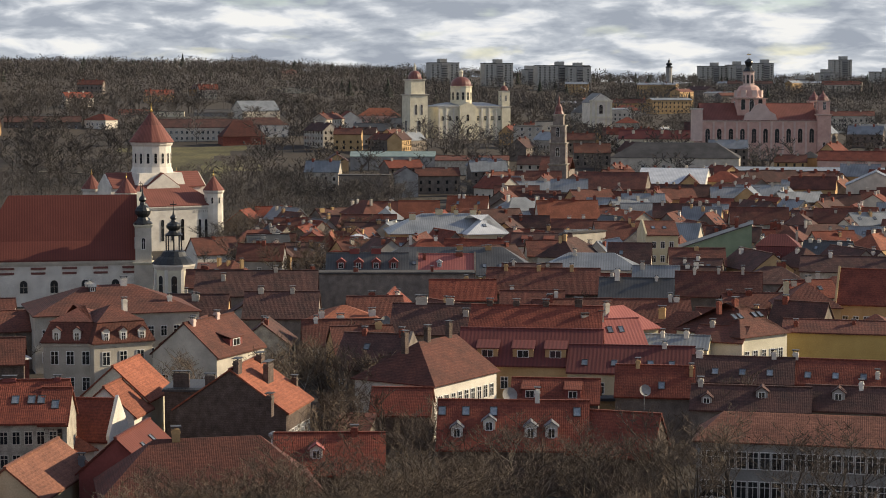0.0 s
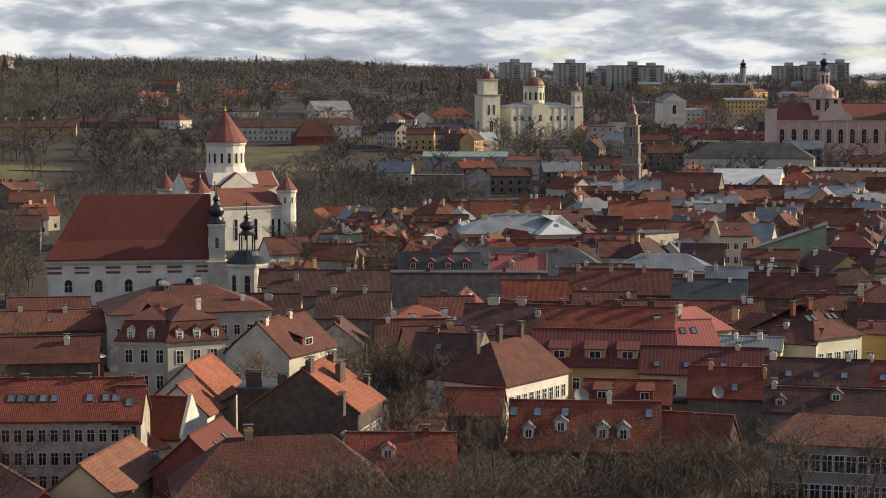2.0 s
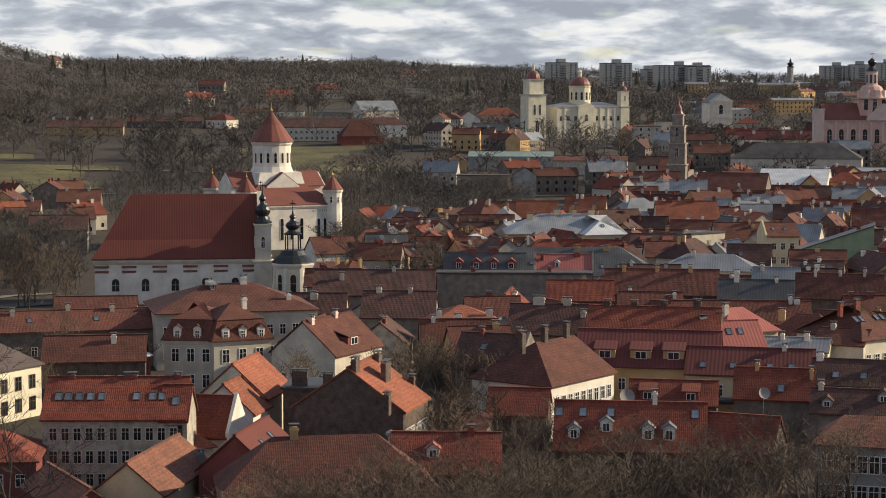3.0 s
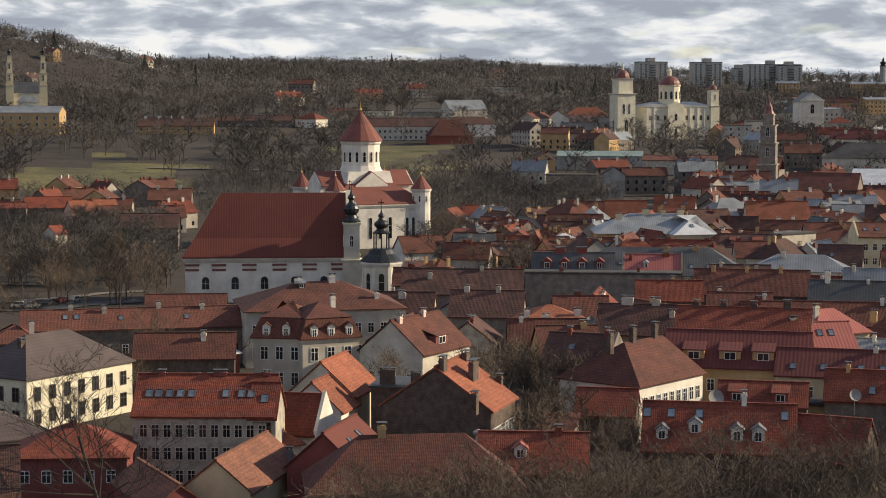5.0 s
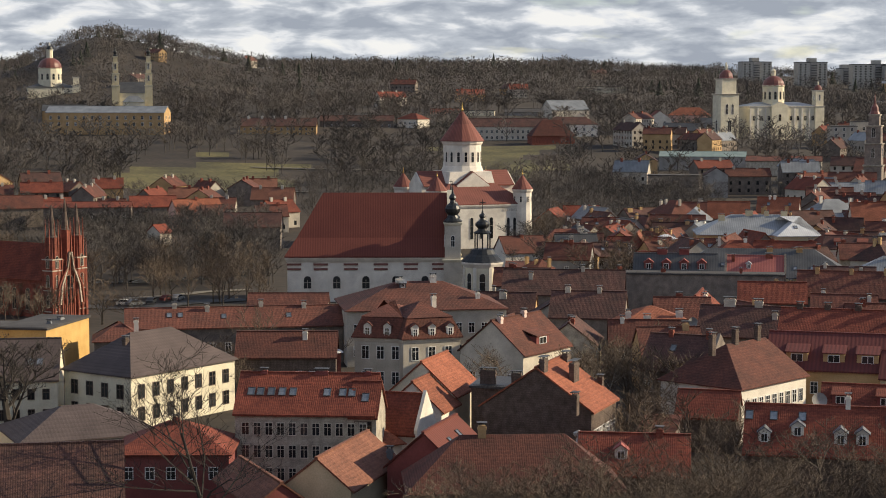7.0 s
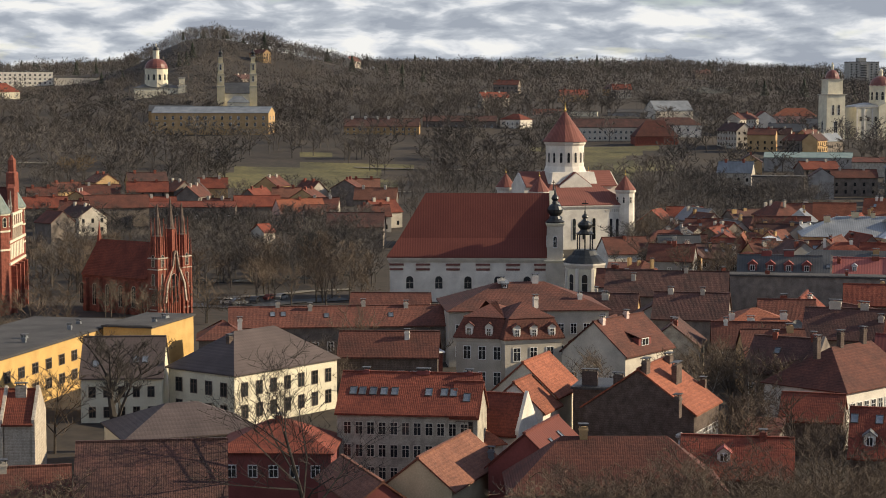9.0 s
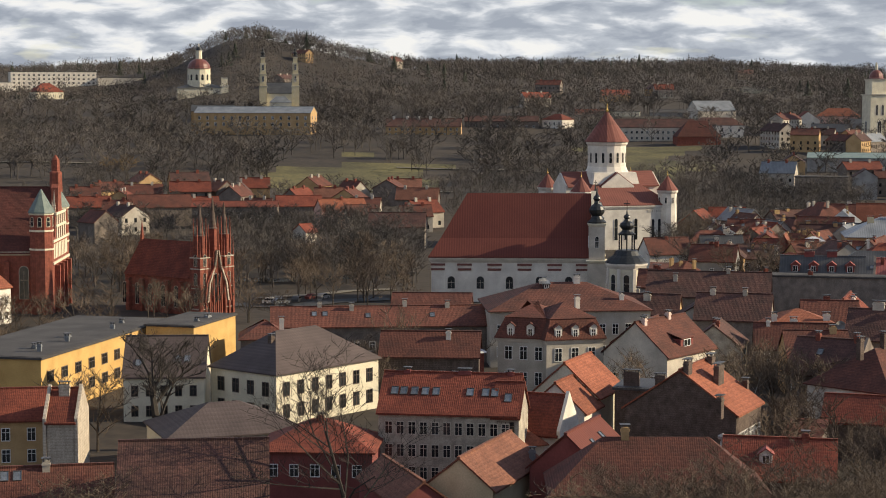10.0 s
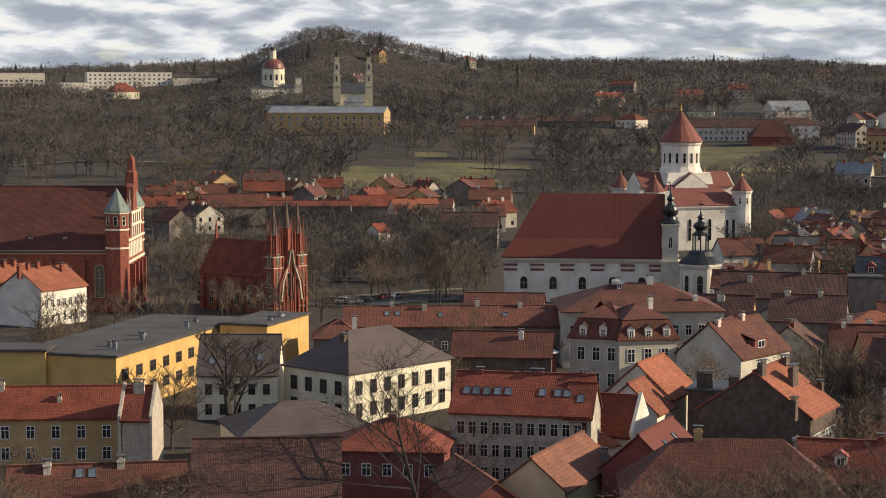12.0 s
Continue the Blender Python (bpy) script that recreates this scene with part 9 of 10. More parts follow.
house(60.7, 518.7, 0.0, 76.7, 11.4, 10.1, 8.5, 4.2, 'gable', 'plaster_worn', 'metal_grey', 'small old town house with a grey metal gable roof', group='houses of the middle quarter', win=(3, 1, 3.6, 3), side=(2, 1, 3.6, 3), wide=.9, tall=1.4, chims=((-2.8, 0.9, 1.1, 0.9), (-2.8, 0.7, 1.4, 1), (3.2, 0.9, 0.9, 0.8)), chim_mat='plaster_pale', skies=((-3.3, .5), (0.1, .5)))
ROWS = []
ROWS += [(106, 635, -10, 15, 10, 6.5, 4.3, 1), (57, 651, -3, 13, 10, 6.6, 4.6, 4), (171, 764, -13, 16, 8, 8.8, 4.5, 4), (27, 769, 33, 16, 10, 6.9, 4.2, 1), (159, 725, 60, 12, 10, 7.2, 3.9, 3), (85, 684, 20, 19, 9, 8.0, 3.5, 1), (28, 701, 1, 17, 11, 7.0, 4.1, 1), (151, 756, 16, 13, 11, 6.9, 3.9, 1), (113, 785, -60, 14, 11, 8.5, 3.4, 0), (109, 693, -4, 18, 11, 6.6, 4.3, 4), (117, 739, -69, 17, 11, 6.7, 3.8, 3)]
ROWS += [(141, 734, -10, 15, 11, 6.2, 3.4, 4), (158, 673, -3, 13, 8, 7.9, 3.4, 1), (90, 798, -62, 20, 11, 6.5, 3.5, 0), (63, 676, -16, 17, 8, 6.8, 4.5, 1), (126, 767, 16, 13, 8, 6.2, 4.3, 1), (61, 762, 69, 21, 10, 7.5, 3.4, 1), (110, 654, -64, 17, 8, 7.9, 3.5, 0), (70, 701, 86, 14, 8, 6.9, 4.3, 1), (188, 725, 50, 13, 9, 8.5, 4.3, 2), (164, 659, -18, 21, 8, 8.9, 4.5, 1), (143, 665, 0, 14, 10, 6.3, 4.4, 2)]
ROWS += [(121, 704, -1, 19, 11, 6.8, 3.8, 4), (136, 637, 52, 15, 10, 7.5, 3.8, 2), (38, 656, -3, 15, 8, 6.7, 3.8, 0), (131, 674, 24, 19, 8, 7.7, 3.2, 4), (37, 725, 8, 17, 10, 7.6, 3.2, 4), (80, 782, 69, 20, 9, 7.5, 4.2, 1), (28, 741, -6, 15, 8, 7.3, 3.5, 3), (181, 754, -29, 20, 10, 7.5, 4.0, 0), (157, 652, 69, 13, 11, 8.9, 3.4, 0), (91, 703, -1, 21, 8, 7.0, 4.1, 2), (166, 721, -79, 17, 8, 7.1, 3.1, 0)]
ROWS += [(158, 767, -7, 15, 8, 6.6, 3.6, 1), (27, 679, 77, 16, 10, 7.9, 4.0, 1), (141, 711, -17, 17, 10, 8.7, 4.3, 1), (107, 724, -68, 19, 11, 6.5, 3.2, 3), (28, 665, 67, 12, 11, 6.6, 3.6, 2), (24, 789, 8, 12, 8, 6.4, 3.3, 2), (79, 800, 70, 17, 9, 7.6, 4.3, 1), (157, 633, -11, 18, 8, 6.9, 3.8, 4), (82, 673, 77, 12, 10, 8.2, 4.3, 1), (17, 728, -53, 16, 11, 8.3, 4.1, 0), (48, 710, -5, 14, 10, 8.5, 4.3, 4)]
ROWS += [(35, 686, 0, 17, 9, 6.3, 4.3, 1), (134, 749, 14, 21, 10, 8.2, 4.1, 2), (39, 764, -3, 19, 8, 8.4, 3.4, 1), (36, 673, -13, 17, 8, 7.3, 3.4, 2), (66, 636, 23, 14, 10, 7.6, 4.3, 4), (74, 747, 17, 13, 11, 6.2, 4.5, 2), (184, 739, 64, 15, 9, 7.1, 3.1, 1), (94, 667, -14, 19, 11, 6.1, 3.3, 0), (131, 690, 65, 16, 9, 7.1, 3.3, 4), (152, 748, -73, 13, 11, 6.9, 4.5, 3), (193, 775, -7, 16, 10, 8.2, 3.2, 2)]
ROWS += [(71, 656, 1, 15, 9, 8.3, 4.0, 4), (136, 781, 24, 13, 9, 6.6, 3.3, 4), (46, 752, 78, 19, 10, 7.0, 4.2, 1), (86, 653, -66, 18, 11, 6.1, 3.5, 1), (74, 764, 23, 14, 11, 8.9, 3.3, 1), (85, 716, -20, 12, 9, 6.3, 3.8, 1), (136, 767, -21, 12, 9, 6.3, 4.6, 0), (55, 665, 23, 16, 11, 9.0, 4.0, 1), (23, 755, -14, 15, 8, 7.2, 3.2, 4), (105, 777, -15, 14, 8, 7.0, 4.5, 2), (116, 681, 78, 21, 9, 8.7, 4.0, 4)]
ROWS += [(91, 635, -12, 12, 10, 6.9, 3.3, 4), (37, 644, 66, 13, 8, 8.0, 3.0, 4), (185, 707, 68, 19, 10, 7.9, 3.3, 1), (115, 633, -69, 13, 10, 7.9, 4.1, 4)]
far_houses('distant_houses', 'crowded small houses of a far old quarter', ROWS)
house(-55.7, 621.5, 1.3, -50.5, 15.0, 8.7, 6.7, 3.7, 'gable', 'plaster_mud', 'metal_grey', 'small old town house with a grey metal gable roof', group='houses beside the river', win=(4, 1, 3.6, 3), side=(2, 1, 3.6, 3), wide=.9, tall=1.4, chims=((-4.1, 0.7, 1.6, 0.9), (-1.2, 1.1, 1.1, 0.9)), chim_mat='plaster_pale')
house(-44.3, 573.9, 0.3, -48.7, 10.0, 10.1, 6.6, 3.6, 'gable', 'plaster_mud', 'tile_red', 'small old town house with a red tiled gable roof', group='houses beside the river', win=(3, 1, 3.6, 3), side=(2, 1, 3.6, 3), wide=.9, tall=1.4, chims=((-2.6, 0.7, 1.2, 0.9), (0.9, 0.7, 1.5, 1.2)), chim_mat='plaster_pale')
house(-42.6, 589.9, 0.6, -63.1, 13.3, 8.2, 5.8, 3.6, 'gable', 'plaster_grey', 'metal_dark', 'small old town house with a dark metal gable roof', group='houses beside the river', win=(4, 1, 3.6, 3), side=(2, 1, 3.6, 3), wide=.9, tall=1.4, chims=((2, 1.1, 0.8, 0.6),), chim_mat='plaster_white')
house(-40.6, 497.3, 0.0, 91.4, 11.1, 8.9, 6.9, 3.4, 'gable', 'plaster_ochre', 'tile_dark', 'small old town house with a dark tiled gable roof', group='houses beside the river', win=(3, 1, 3.6, 3), side=(2, 1, 3.6, 3), wide=.9, tall=1.4, chims=((1.1, 0.9, 0.8, 1.1),), chim_mat='plaster_pale', skies=((-1.4, .5), (0.9, .5)))
house(-32.8, 543.2, 0.0, 92.8, 12.8, 10.6, 6.5, 3.3, 'gable', 'plaster_ochre', 'tile_red', 'small old town house with a red tiled gable roof', group='houses beside the river', win=(4, 1, 3.6, 3), side=(2, 1, 3.6, 3), wide=.9, tall=1.4, chims=((4.3, 1.1, 1.3, 0.8), (1.8, 1.1, 1.1, 0.8)), chim_mat='plaster_white')
house(-52.5, 607.5, 1.0, -49.1, 11.4, 8.1, 6.5, 3.5, 'gable', 'plaster_worn', 'tile_dark', 'small old town house with a dark tiled gable roof', group='houses beside the river', win=(3, 1, 3.6, 3), side=(2, 1, 3.6, 3), wide=.9, tall=1.4, chims=((-4.3, 0.9, 1.5, 1), (-4.3, 0.9, 1, 0.7)), chim_mat='plaster_ochre', skies=((-2.7, .5), (2.5, .5)))
house(-34.5, 623.2, 1.3, 36.8, 13.0, 9.6, 6.6, 3.3, 'gable', 'plaster_mud', 'tile_dark', 'small old town house with a dark tiled gable roof', group='houses beside the river', win=(4, 1, 3.6, 3), side=(2, 1, 3.6, 3), wide=.9, tall=1.4, chims=((-5.4, 0.7, 1.5, 0.9), (-0.2, 0.9, 1, 1), (-4.7, 0.7, 1.4, 1.1)), chim_mat='plaster_ochre')
house(-47.6, 512.9, 0.0, 14.9, 11.6, 9.3, 6.7, 3.8, 'gable', 'plaster_mud', 'metal_dark', 'small old town house with a dark metal gable roof', group='houses beside the river', win=(3, 1, 3.6, 3), side=(2, 1, 3.6, 3), wide=.9, tall=1.4, chims=((2.9, 1.1, 1, 1.2), (1.8, 1.1, 1.6, 0.8), (-1.4, 0.7, 1.2, 1.1)), chim_mat='plaster_pale')
house(-52.9, 585.6, 0.6, 96.7, 12.7, 8.1, 5.3, 3.7, 'gable', 'plaster_mud', 'tile_dark', 'small old town house with a dark tiled gable roof', group='houses beside the river', win=(4, 1, 3.6, 3), side=(2, 1, 3.6, 3), wide=.9, tall=1.4, chims=((2.8, 0.7, 1.5, 1.1), (5.3, 1.1, 1.3, 0.9)), chim_mat='plaster_white')
house(-47.5, 559.8, 0.0, 89.2, 11.1, 9.7, 6.8, 3.9, 'hip', 'plaster_worn', 'metal_dark', 'small old town house with a dark metal hip roof', group='houses beside the river', win=(3, 1, 3.6, 3), side=(2, 1, 3.6, 3), wide=.9, tall=1.4, chims=((-1.6, 0.9, 0.8, 1.1),), chim_mat='plaster_pale')
house(-21.2, 482.9, 0.0, 16.5, 14.4, 10.6, 5.5, 3.0, 'gable', 'plaster_grey', 'tile_red', 'small old town house with a red tiled gable roof', group='houses beside the river', win=(4, 1, 3.6, 3), side=(2, 1, 3.6, 3), wide=.9, tall=1.4, chims=((-1.3, 0.9, 1, 0.9), (1.5, 0.9, 1.3, 0.6)), chim_mat='brick_red', skies=((-2.6, .5), (1.3, .5)))
house(-61.7, 624.5, 1.4, 80.9, 12.3, 9.6, 5.7, 3.9, 'gable', 'plaster_mud', 'tile_red', 'small old town house with a red tiled gable roof', group='houses beside the river', win=(4, 1, 3.6, 3), side=(2, 1, 3.6, 3), wide=.9, tall=1.4, chims=((2.1, 1.1, 0.8, 0.9),), chim_mat='plaster_ochre')
house(-23.6, 637.3, 1.6, 82.2, 11.3, 8.4, 5.1, 3.8, 'hip', 'plaster_mud', 'tile_dark', 'small old town house with a dark tiled hip roof', group='houses beside the river', win=(3, 1, 3.6, 3), side=(2, 1, 3.6, 3), wide=.9, tall=1.4, chims=((-0.3, 0.7, 0.9, 0.9),), chim_mat='plaster_pale')
house(-47.6, 481.1, 0.0, -3.2, 11.9, 8.6, 6.9, 3.7, 'gable', 'plaster_grey', 'tile_brown', 'small old town house with a brown tiled gable roof', group='houses beside the river', win=(3, 1, 3.6, 3), side=(2, 1, 3.6, 3), wide=.9, tall=1.4, chims=((-0.9, 1.1, 1.3, 1.1), (0.6, 0.9, 1.5, 1)), chim_mat='brick_red')
house(-31.1, 555.5, 0.0, -6.6, 12.9, 8.6, 5.6, 3.2, 'hip', 'plaster_pale', 'tile_brown', 'small old town house with a brown tiled hip roof', group='houses beside the river', win=(4, 1, 3.6, 3), side=(2, 1, 3.6, 3), wide=.9, tall=1.4, chims=((-2.5, 0.7, 1.4, 0.6), (2.4, 0.9, 1.2, 0.9), (0.6, 1.1, 1, 0.7)), chim_mat='plaster_ochre')
house(-37.5, 562.0, 0.1, 70.2, 10.7, 9.4, 6.5, 3.2, 'gable', 'plaster_mud', 'tile_red', 'small old town house with a red tiled gable roof', group='houses beside the river', win=(3, 1, 3.6, 3), side=(2, 1, 3.6, 3), wide=.9, tall=1.4, chims=((3.9, 1.1, 1.1, 1.2), (4.1, 0.7, 0.9, 0.7)), chim_mat='brick_red', skies=((-2.9, .5), (3.2, .5)))
house(-54.4, 569.6, 0.2, -47.6, 10.7, 8.4, 5.5, 3.7, 'gable', 'plaster_pale', 'tile_brown', 'small old town house with a brown tiled gable roof', group='houses beside the river', win=(3, 1, 3.6, 3), side=(2, 1, 3.6, 3), wide=.9, tall=1.4, chims=((0.5, 1.1, 0.9, 0.6),), chim_mat='plaster_white')
house(-38.5, 601.6, 0.9, -53.2, 14.0, 10.0, 5.8, 3.3, 'hip', 'plaster_mud', 'tile_brown', 'small old town house with a brown tiled hip roof', group='houses beside the river', win=(4, 1, 3.6, 3), side=(2, 1, 3.6, 3), wide=.9, tall=1.4, chims=((-2.7, 0.7, 1, 1.2), (-5.6, 1.1, 1.2, 0.8), (5.8, 0.9, 1.3, 1.1)), chim_mat='plaster_ochre')
house(-57.4, 630.4, 1.5, 6.6, 12.1, 8.2, 6.9, 3.0, 'gable', 'plaster_mud', 'tile_red', 'small old town house with a red tiled gable roof', group='houses beside the river', win=(4, 1, 3.6, 3), side=(2, 1, 3.6, 3), wide=.9, tall=1.4, chims=((2.7, 1.1, 0.9, 0.7),), chim_mat='brick_red')
house(-47.8, 594.3, 0.7, 0.7, 12.8, 10.2, 5.5, 3.6, 'gable', 'plaster_mud', 'tile_brown', 'small old town house with a brown tiled gable roof', group='houses beside the river', win=(4, 1, 3.6, 3), side=(2, 1, 3.6, 3), wide=.9, tall=1.4, chims=((3, 0.9, 0.9, 0.9), (-2, 0.7, 1.1, 1.2)), chim_mat='brick_red', skies=((-1.5, .5), (2.5, .5)))
house(-36.9, 500.5, 0.0, 9.9, 11.0, 10.7, 6.0, 3.3, 'gable', 'plaster_grey', 'tile_dark', 'small old town house with a dark tiled gable roof', group='houses beside the river', win=(3, 1, 3.6, 3), side=(2, 1, 3.6, 3), wide=.9, tall=1.4, chims=((1.7, 0.7, 1.5, 0.8), (3.7, 0.7, 1, 1.1), (-1.5, 0.7, 1.3, 0.7)), chim_mat='plaster_ochre', skies=((-2.6, .5), (2.0, .5)))
house(-53.2, 542.8, 0.0, 19.5, 14.5, 8.8, 6.9, 3.2, 'hip', 'plaster_grey', 'tile_brown', 'small old town house with a brown tiled hip roof', group='houses beside the river', win=(4, 1, 3.6, 3), side=(2, 1, 3.6, 3), wide=.9, tall=1.4, chims=((5.2, 0.9, 1, 0.7), (0.2, 1.1, 0.9, 1), (4.1, 0.7, 1.3, 1.1)), chim_mat='plaster_pale')
house(-11.7, 518.0, 0.0, -4.9, 11.4, 8.3, 5.7, 3.7, 'gable', 'plaster_mud', 'tile_brown', 'small old town house with a brown tiled gable roof', group='houses beside the river', win=(3, 1, 3.6, 3), side=(2, 1, 3.6, 3), wide=.9, tall=1.4, chims=((2, 0.7, 1.2, 1), (-2.6, 0.7, 1.1, 1.1)), chim_mat='plaster_pale', skies=((-0.3, .5), (0.2, .5)))
house(-28.7, 494.1, 0.0, 0.6, 10.5, 9.7, 5.2, 3.0, 'hip', 'plaster_pale', 'tile_brown', 'small old town house with a brown tiled hip roof', group='houses beside the river', win=(3, 1, 3.6, 3), side=(2, 1, 3.6, 3), wide=.9, tall=1.4, chims=((-3.7, 1.1, 1.5, 0.9),), chim_mat='plaster_pale')
house(-19.5, 541.9, 0.0, 65.2, 10.4, 8.1, 6.7, 3.7, 'gable', 'plaster_ochre', 'tile_brown', 'small old town house with a brown tiled gable roof', group='houses beside the river', win=(3, 1, 3.6, 3), side=(2, 1, 3.6, 3), wide=.9, tall=1.4, chims=((-3.3, 0.7, 1.3, 0.8),), chim_mat='plaster_ochre', skies=((-2.8, .5), (2.3, .5)))
house(-4.5, 605.3, 0.9, -2.7, 10.5, 9.0, 5.6, 3.9, 'hip', 'plaster_pale', 'tile_brown', 'small old town house with a brown tiled hip roof', group='houses beside the river', win=(3, 1, 3.6, 3), side=(2, 1, 3.6, 3), wide=.9, tall=1.4, chims=((2.4, 0.9, 1.2, 0.9), (-2.7, 1.1, 1, 0.8)), chim_mat='brick_red')
ROWS = []
ROWS += [(-45, 1053, -7, 14, 9, 6.1, 3.4, 2), (46, 971, 74, 23, 10, 6.2, 4.3, 2), (192, 1029, -73, 20, 10, 7.6, 4.1, 2), (45, 844, -8, 23, 11, 9.4, 3.5, 2), (-13, 998, 71, 25, 8, 7.7, 3.7, 4), (44, 1091, 68, 17, 9, 7.4, 3.9, 0), (223, 931, -8, 14, 10, 6.3, 3.0, 1), (-35, 1009, -55, 21, 9, 6.8, 3.0, 1), (-24, 1043, 71, 22, 8, 6.4, 3.2, 1), (-65, 1130, 68, 25, 10, 9.9, 3.1, 1), (74, 924, -1, 18, 9, 7.5, 4.2, 3)]
ROWS += [(171, 1080, 64, 15, 9, 6.3, 3.9, 1), (101, 1069, -8, 15, 9, 8.3, 3.5, 0), (20, 800, 12, 16, 9, 9.6, 4.1, 4), (-19, 978, 75, 18, 8, 10.0, 3.4, 2), (17, 863, -60, 25, 8, 7.6, 3.4, 4), (-2, 796, 11, 19, 8, 7.9, 3.0, 1), (114, 1091, -73, 21, 10, 7.1, 4.0, 1), (252, 1021, 66, 23, 9, 6.7, 3.9, 4), (100, 1083, -14, 16, 11, 7.1, 4.2, 2), (163, 875, -11, 15, 10, 6.3, 3.1, 1), (52, 986, -68, 20, 8, 8.8, 3.9, 4)]
ROWS += [(141, 922, -6, 19, 10, 9.6, 3.9, 4), (201, 938, 56, 17, 10, 7.3, 4.4, 0), (253, 1097, 17, 23, 9, 7.8, 3.5, 4), (226, 1078, 65, 17, 9, 7.8, 4.1, 4), (101, 1129, 64, 19, 10, 6.9, 3.5, 1), (59, 1112, 9, 20, 9, 9.9, 3.2, 1), (-16, 821, 26, 17, 10, 9.7, 3.0, 0), (-52, 1015, -3, 15, 10, 9.2, 3.1, 1), (-72, 1038, -60, 24, 10, 9.3, 4.1, 2), (242, 1071, -19, 20, 10, 7.5, 4.5, 4), (245, 959, 57, 20, 9, 9.1, 4.5, 2)]
ROWS += [(125, 918, 73, 19, 9, 6.0, 4.5, 1), (92, 916, -63, 25, 10, 8.7, 4.2, 2), (-44, 865, 94, 19, 11, 9.8, 3.3, 2), (136, 1108, 59, 15, 9, 7.1, 3.8, 4), (74, 1001, -5, 15, 10, 7.8, 3.3, 1), (153, 1102, -8, 21, 8, 9.1, 4.4, 2), (-53, 813, -8, 15, 8, 8.2, 4.4, 4)]
far_houses('distant_houses', 'scattered houses on the rising ground', ROWS)
ROWS = []
ROWS += [(-245, 632, 26, 11, 11, 5.9, 3.7, 0), (-216, 688, 13, 11, 10, 5.3, 3.4, 3), (-279, 650, 101, 10, 11, 6.5, 3.0, 0), (-164, 626, 23, 11, 10, 5.6, 3.5, 1), (-268, 697, -36, 10, 10, 5.5, 3.7, 3), (-199, 677, 87, 12, 10, 6.7, 3.1, 1), (-163, 641, 45, 11, 11, 5.9, 3.8, 0), (-195, 727, 14, 12, 11, 6.3, 3.1, 3), (-255, 714, 19, 12, 9, 5.7, 3.7, 0), (-269, 608, 14, 10, 9, 6.4, 3.5, 1), (-244, 674, 93, 16, 9, 6.6, 3.6, 1)]
ROWS += [(-284, 718, 32, 16, 11, 6.7, 3.8, 2), (-190, 649, 10, 11, 11, 5.6, 3.5, 1), (-194, 718, 95, 13, 11, 6.9, 3.3, 1), (-228, 723, 81, 12, 10, 6.6, 3.4, 1), (-299, 649, 29, 11, 11, 6.3, 3.7, 1), (-289, 680, 22, 15, 10, 5.1, 3.4, 1), (-305, 688, 58, 14, 8, 5.3, 3.0, 1), (-263, 591, -35, 13, 11, 6.4, 3.4, 2), (-222, 682, 81, 15, 8, 5.6, 3.3, 0), (-250, 695, 109, 11, 8, 6.0, 3.8, 2), (-217, 712, -37, 11, 9, 5.3, 4.0, 1)]
ROWS += [(-179, 682, 7, 16, 8, 6.1, 3.9, 3), (-306, 710, -42, 11, 10, 7.0, 3.0, 3), (-229, 642, 7, 10, 10, 5.1, 3.4, 1), (-271, 684, 22, 16, 10, 6.3, 3.5, 0)]
far_houses('distant_houses', 'red roofed houses across the river', ROWS)
ROWS = []
ROWS += [(-181, 1444, 17, 15, 8, 7.1, 3.7, 0), (-502, 1752, 23, 25, 8, 6.7, 3.7, 2), (-74, 1581, 69, 25, 8, 5.2, 3.8, 2), (-283, 1499, -3, 21, 9, 7.8, 3.4, 1), (-366, 1246, 89, 25, 10, 7.0, 3.8, 4), (-489, 1716, 79, 14, 9, 7.6, 3.8, 1), (-198, 1492, -59, 23, 10, 5.7, 3.7, 2), (-272, 1304, 4, 21, 9, 6.3, 3.0, 2), (-226, 1858, 90, 22, 11, 7.2, 3.4, 1), (-480, 1761, 82, 21, 9, 7.1, 3.6, 1), (-61, 1485, 75, 22, 11, 6.6, 3.2, 0)]
ROWS += [(-131, 1499, 30, 18, 9, 7.3, 3.3, 0), (-470, 1400, 82, 23, 11, 7.4, 3.2, 2), (-465, 1321, 17, 18, 9, 7.1, 3.2, 1), (-184, 1304, 75, 18, 8, 6.9, 3.0, 2), (-212, 1405, 21, 22, 11, 5.3, 3.6, 0), (-419, 1339, 43, 22, 11, 7.5, 3.2, 1), (-500, 1637, 10, 24, 11, 7.4, 3.3, 2), (-263, 1356, 43, 23, 9, 7.2, 3.6, 0), (-404, 1775, 10, 18, 11, 5.3, 3.5, 2), (-343, 1350, 38, 17, 9, 5.5, 3.6, 0), (-150, 1841, 33, 19, 11, 6.0, 3.3, 2)]
ROWS += [(-337, 1676, -52, 14, 9, 5.4, 3.3, 2), (-212, 1572, -3, 24, 9, 5.1, 3.9, 2), (-527, 1594, -41, 24, 8, 6.2, 3.1, 1), (-171, 1463, 12, 19, 11, 5.8, 3.7, 4)]
far_houses('distant_houses', 'lone houses among the far woods', ROWS[::3])
ROWS = []
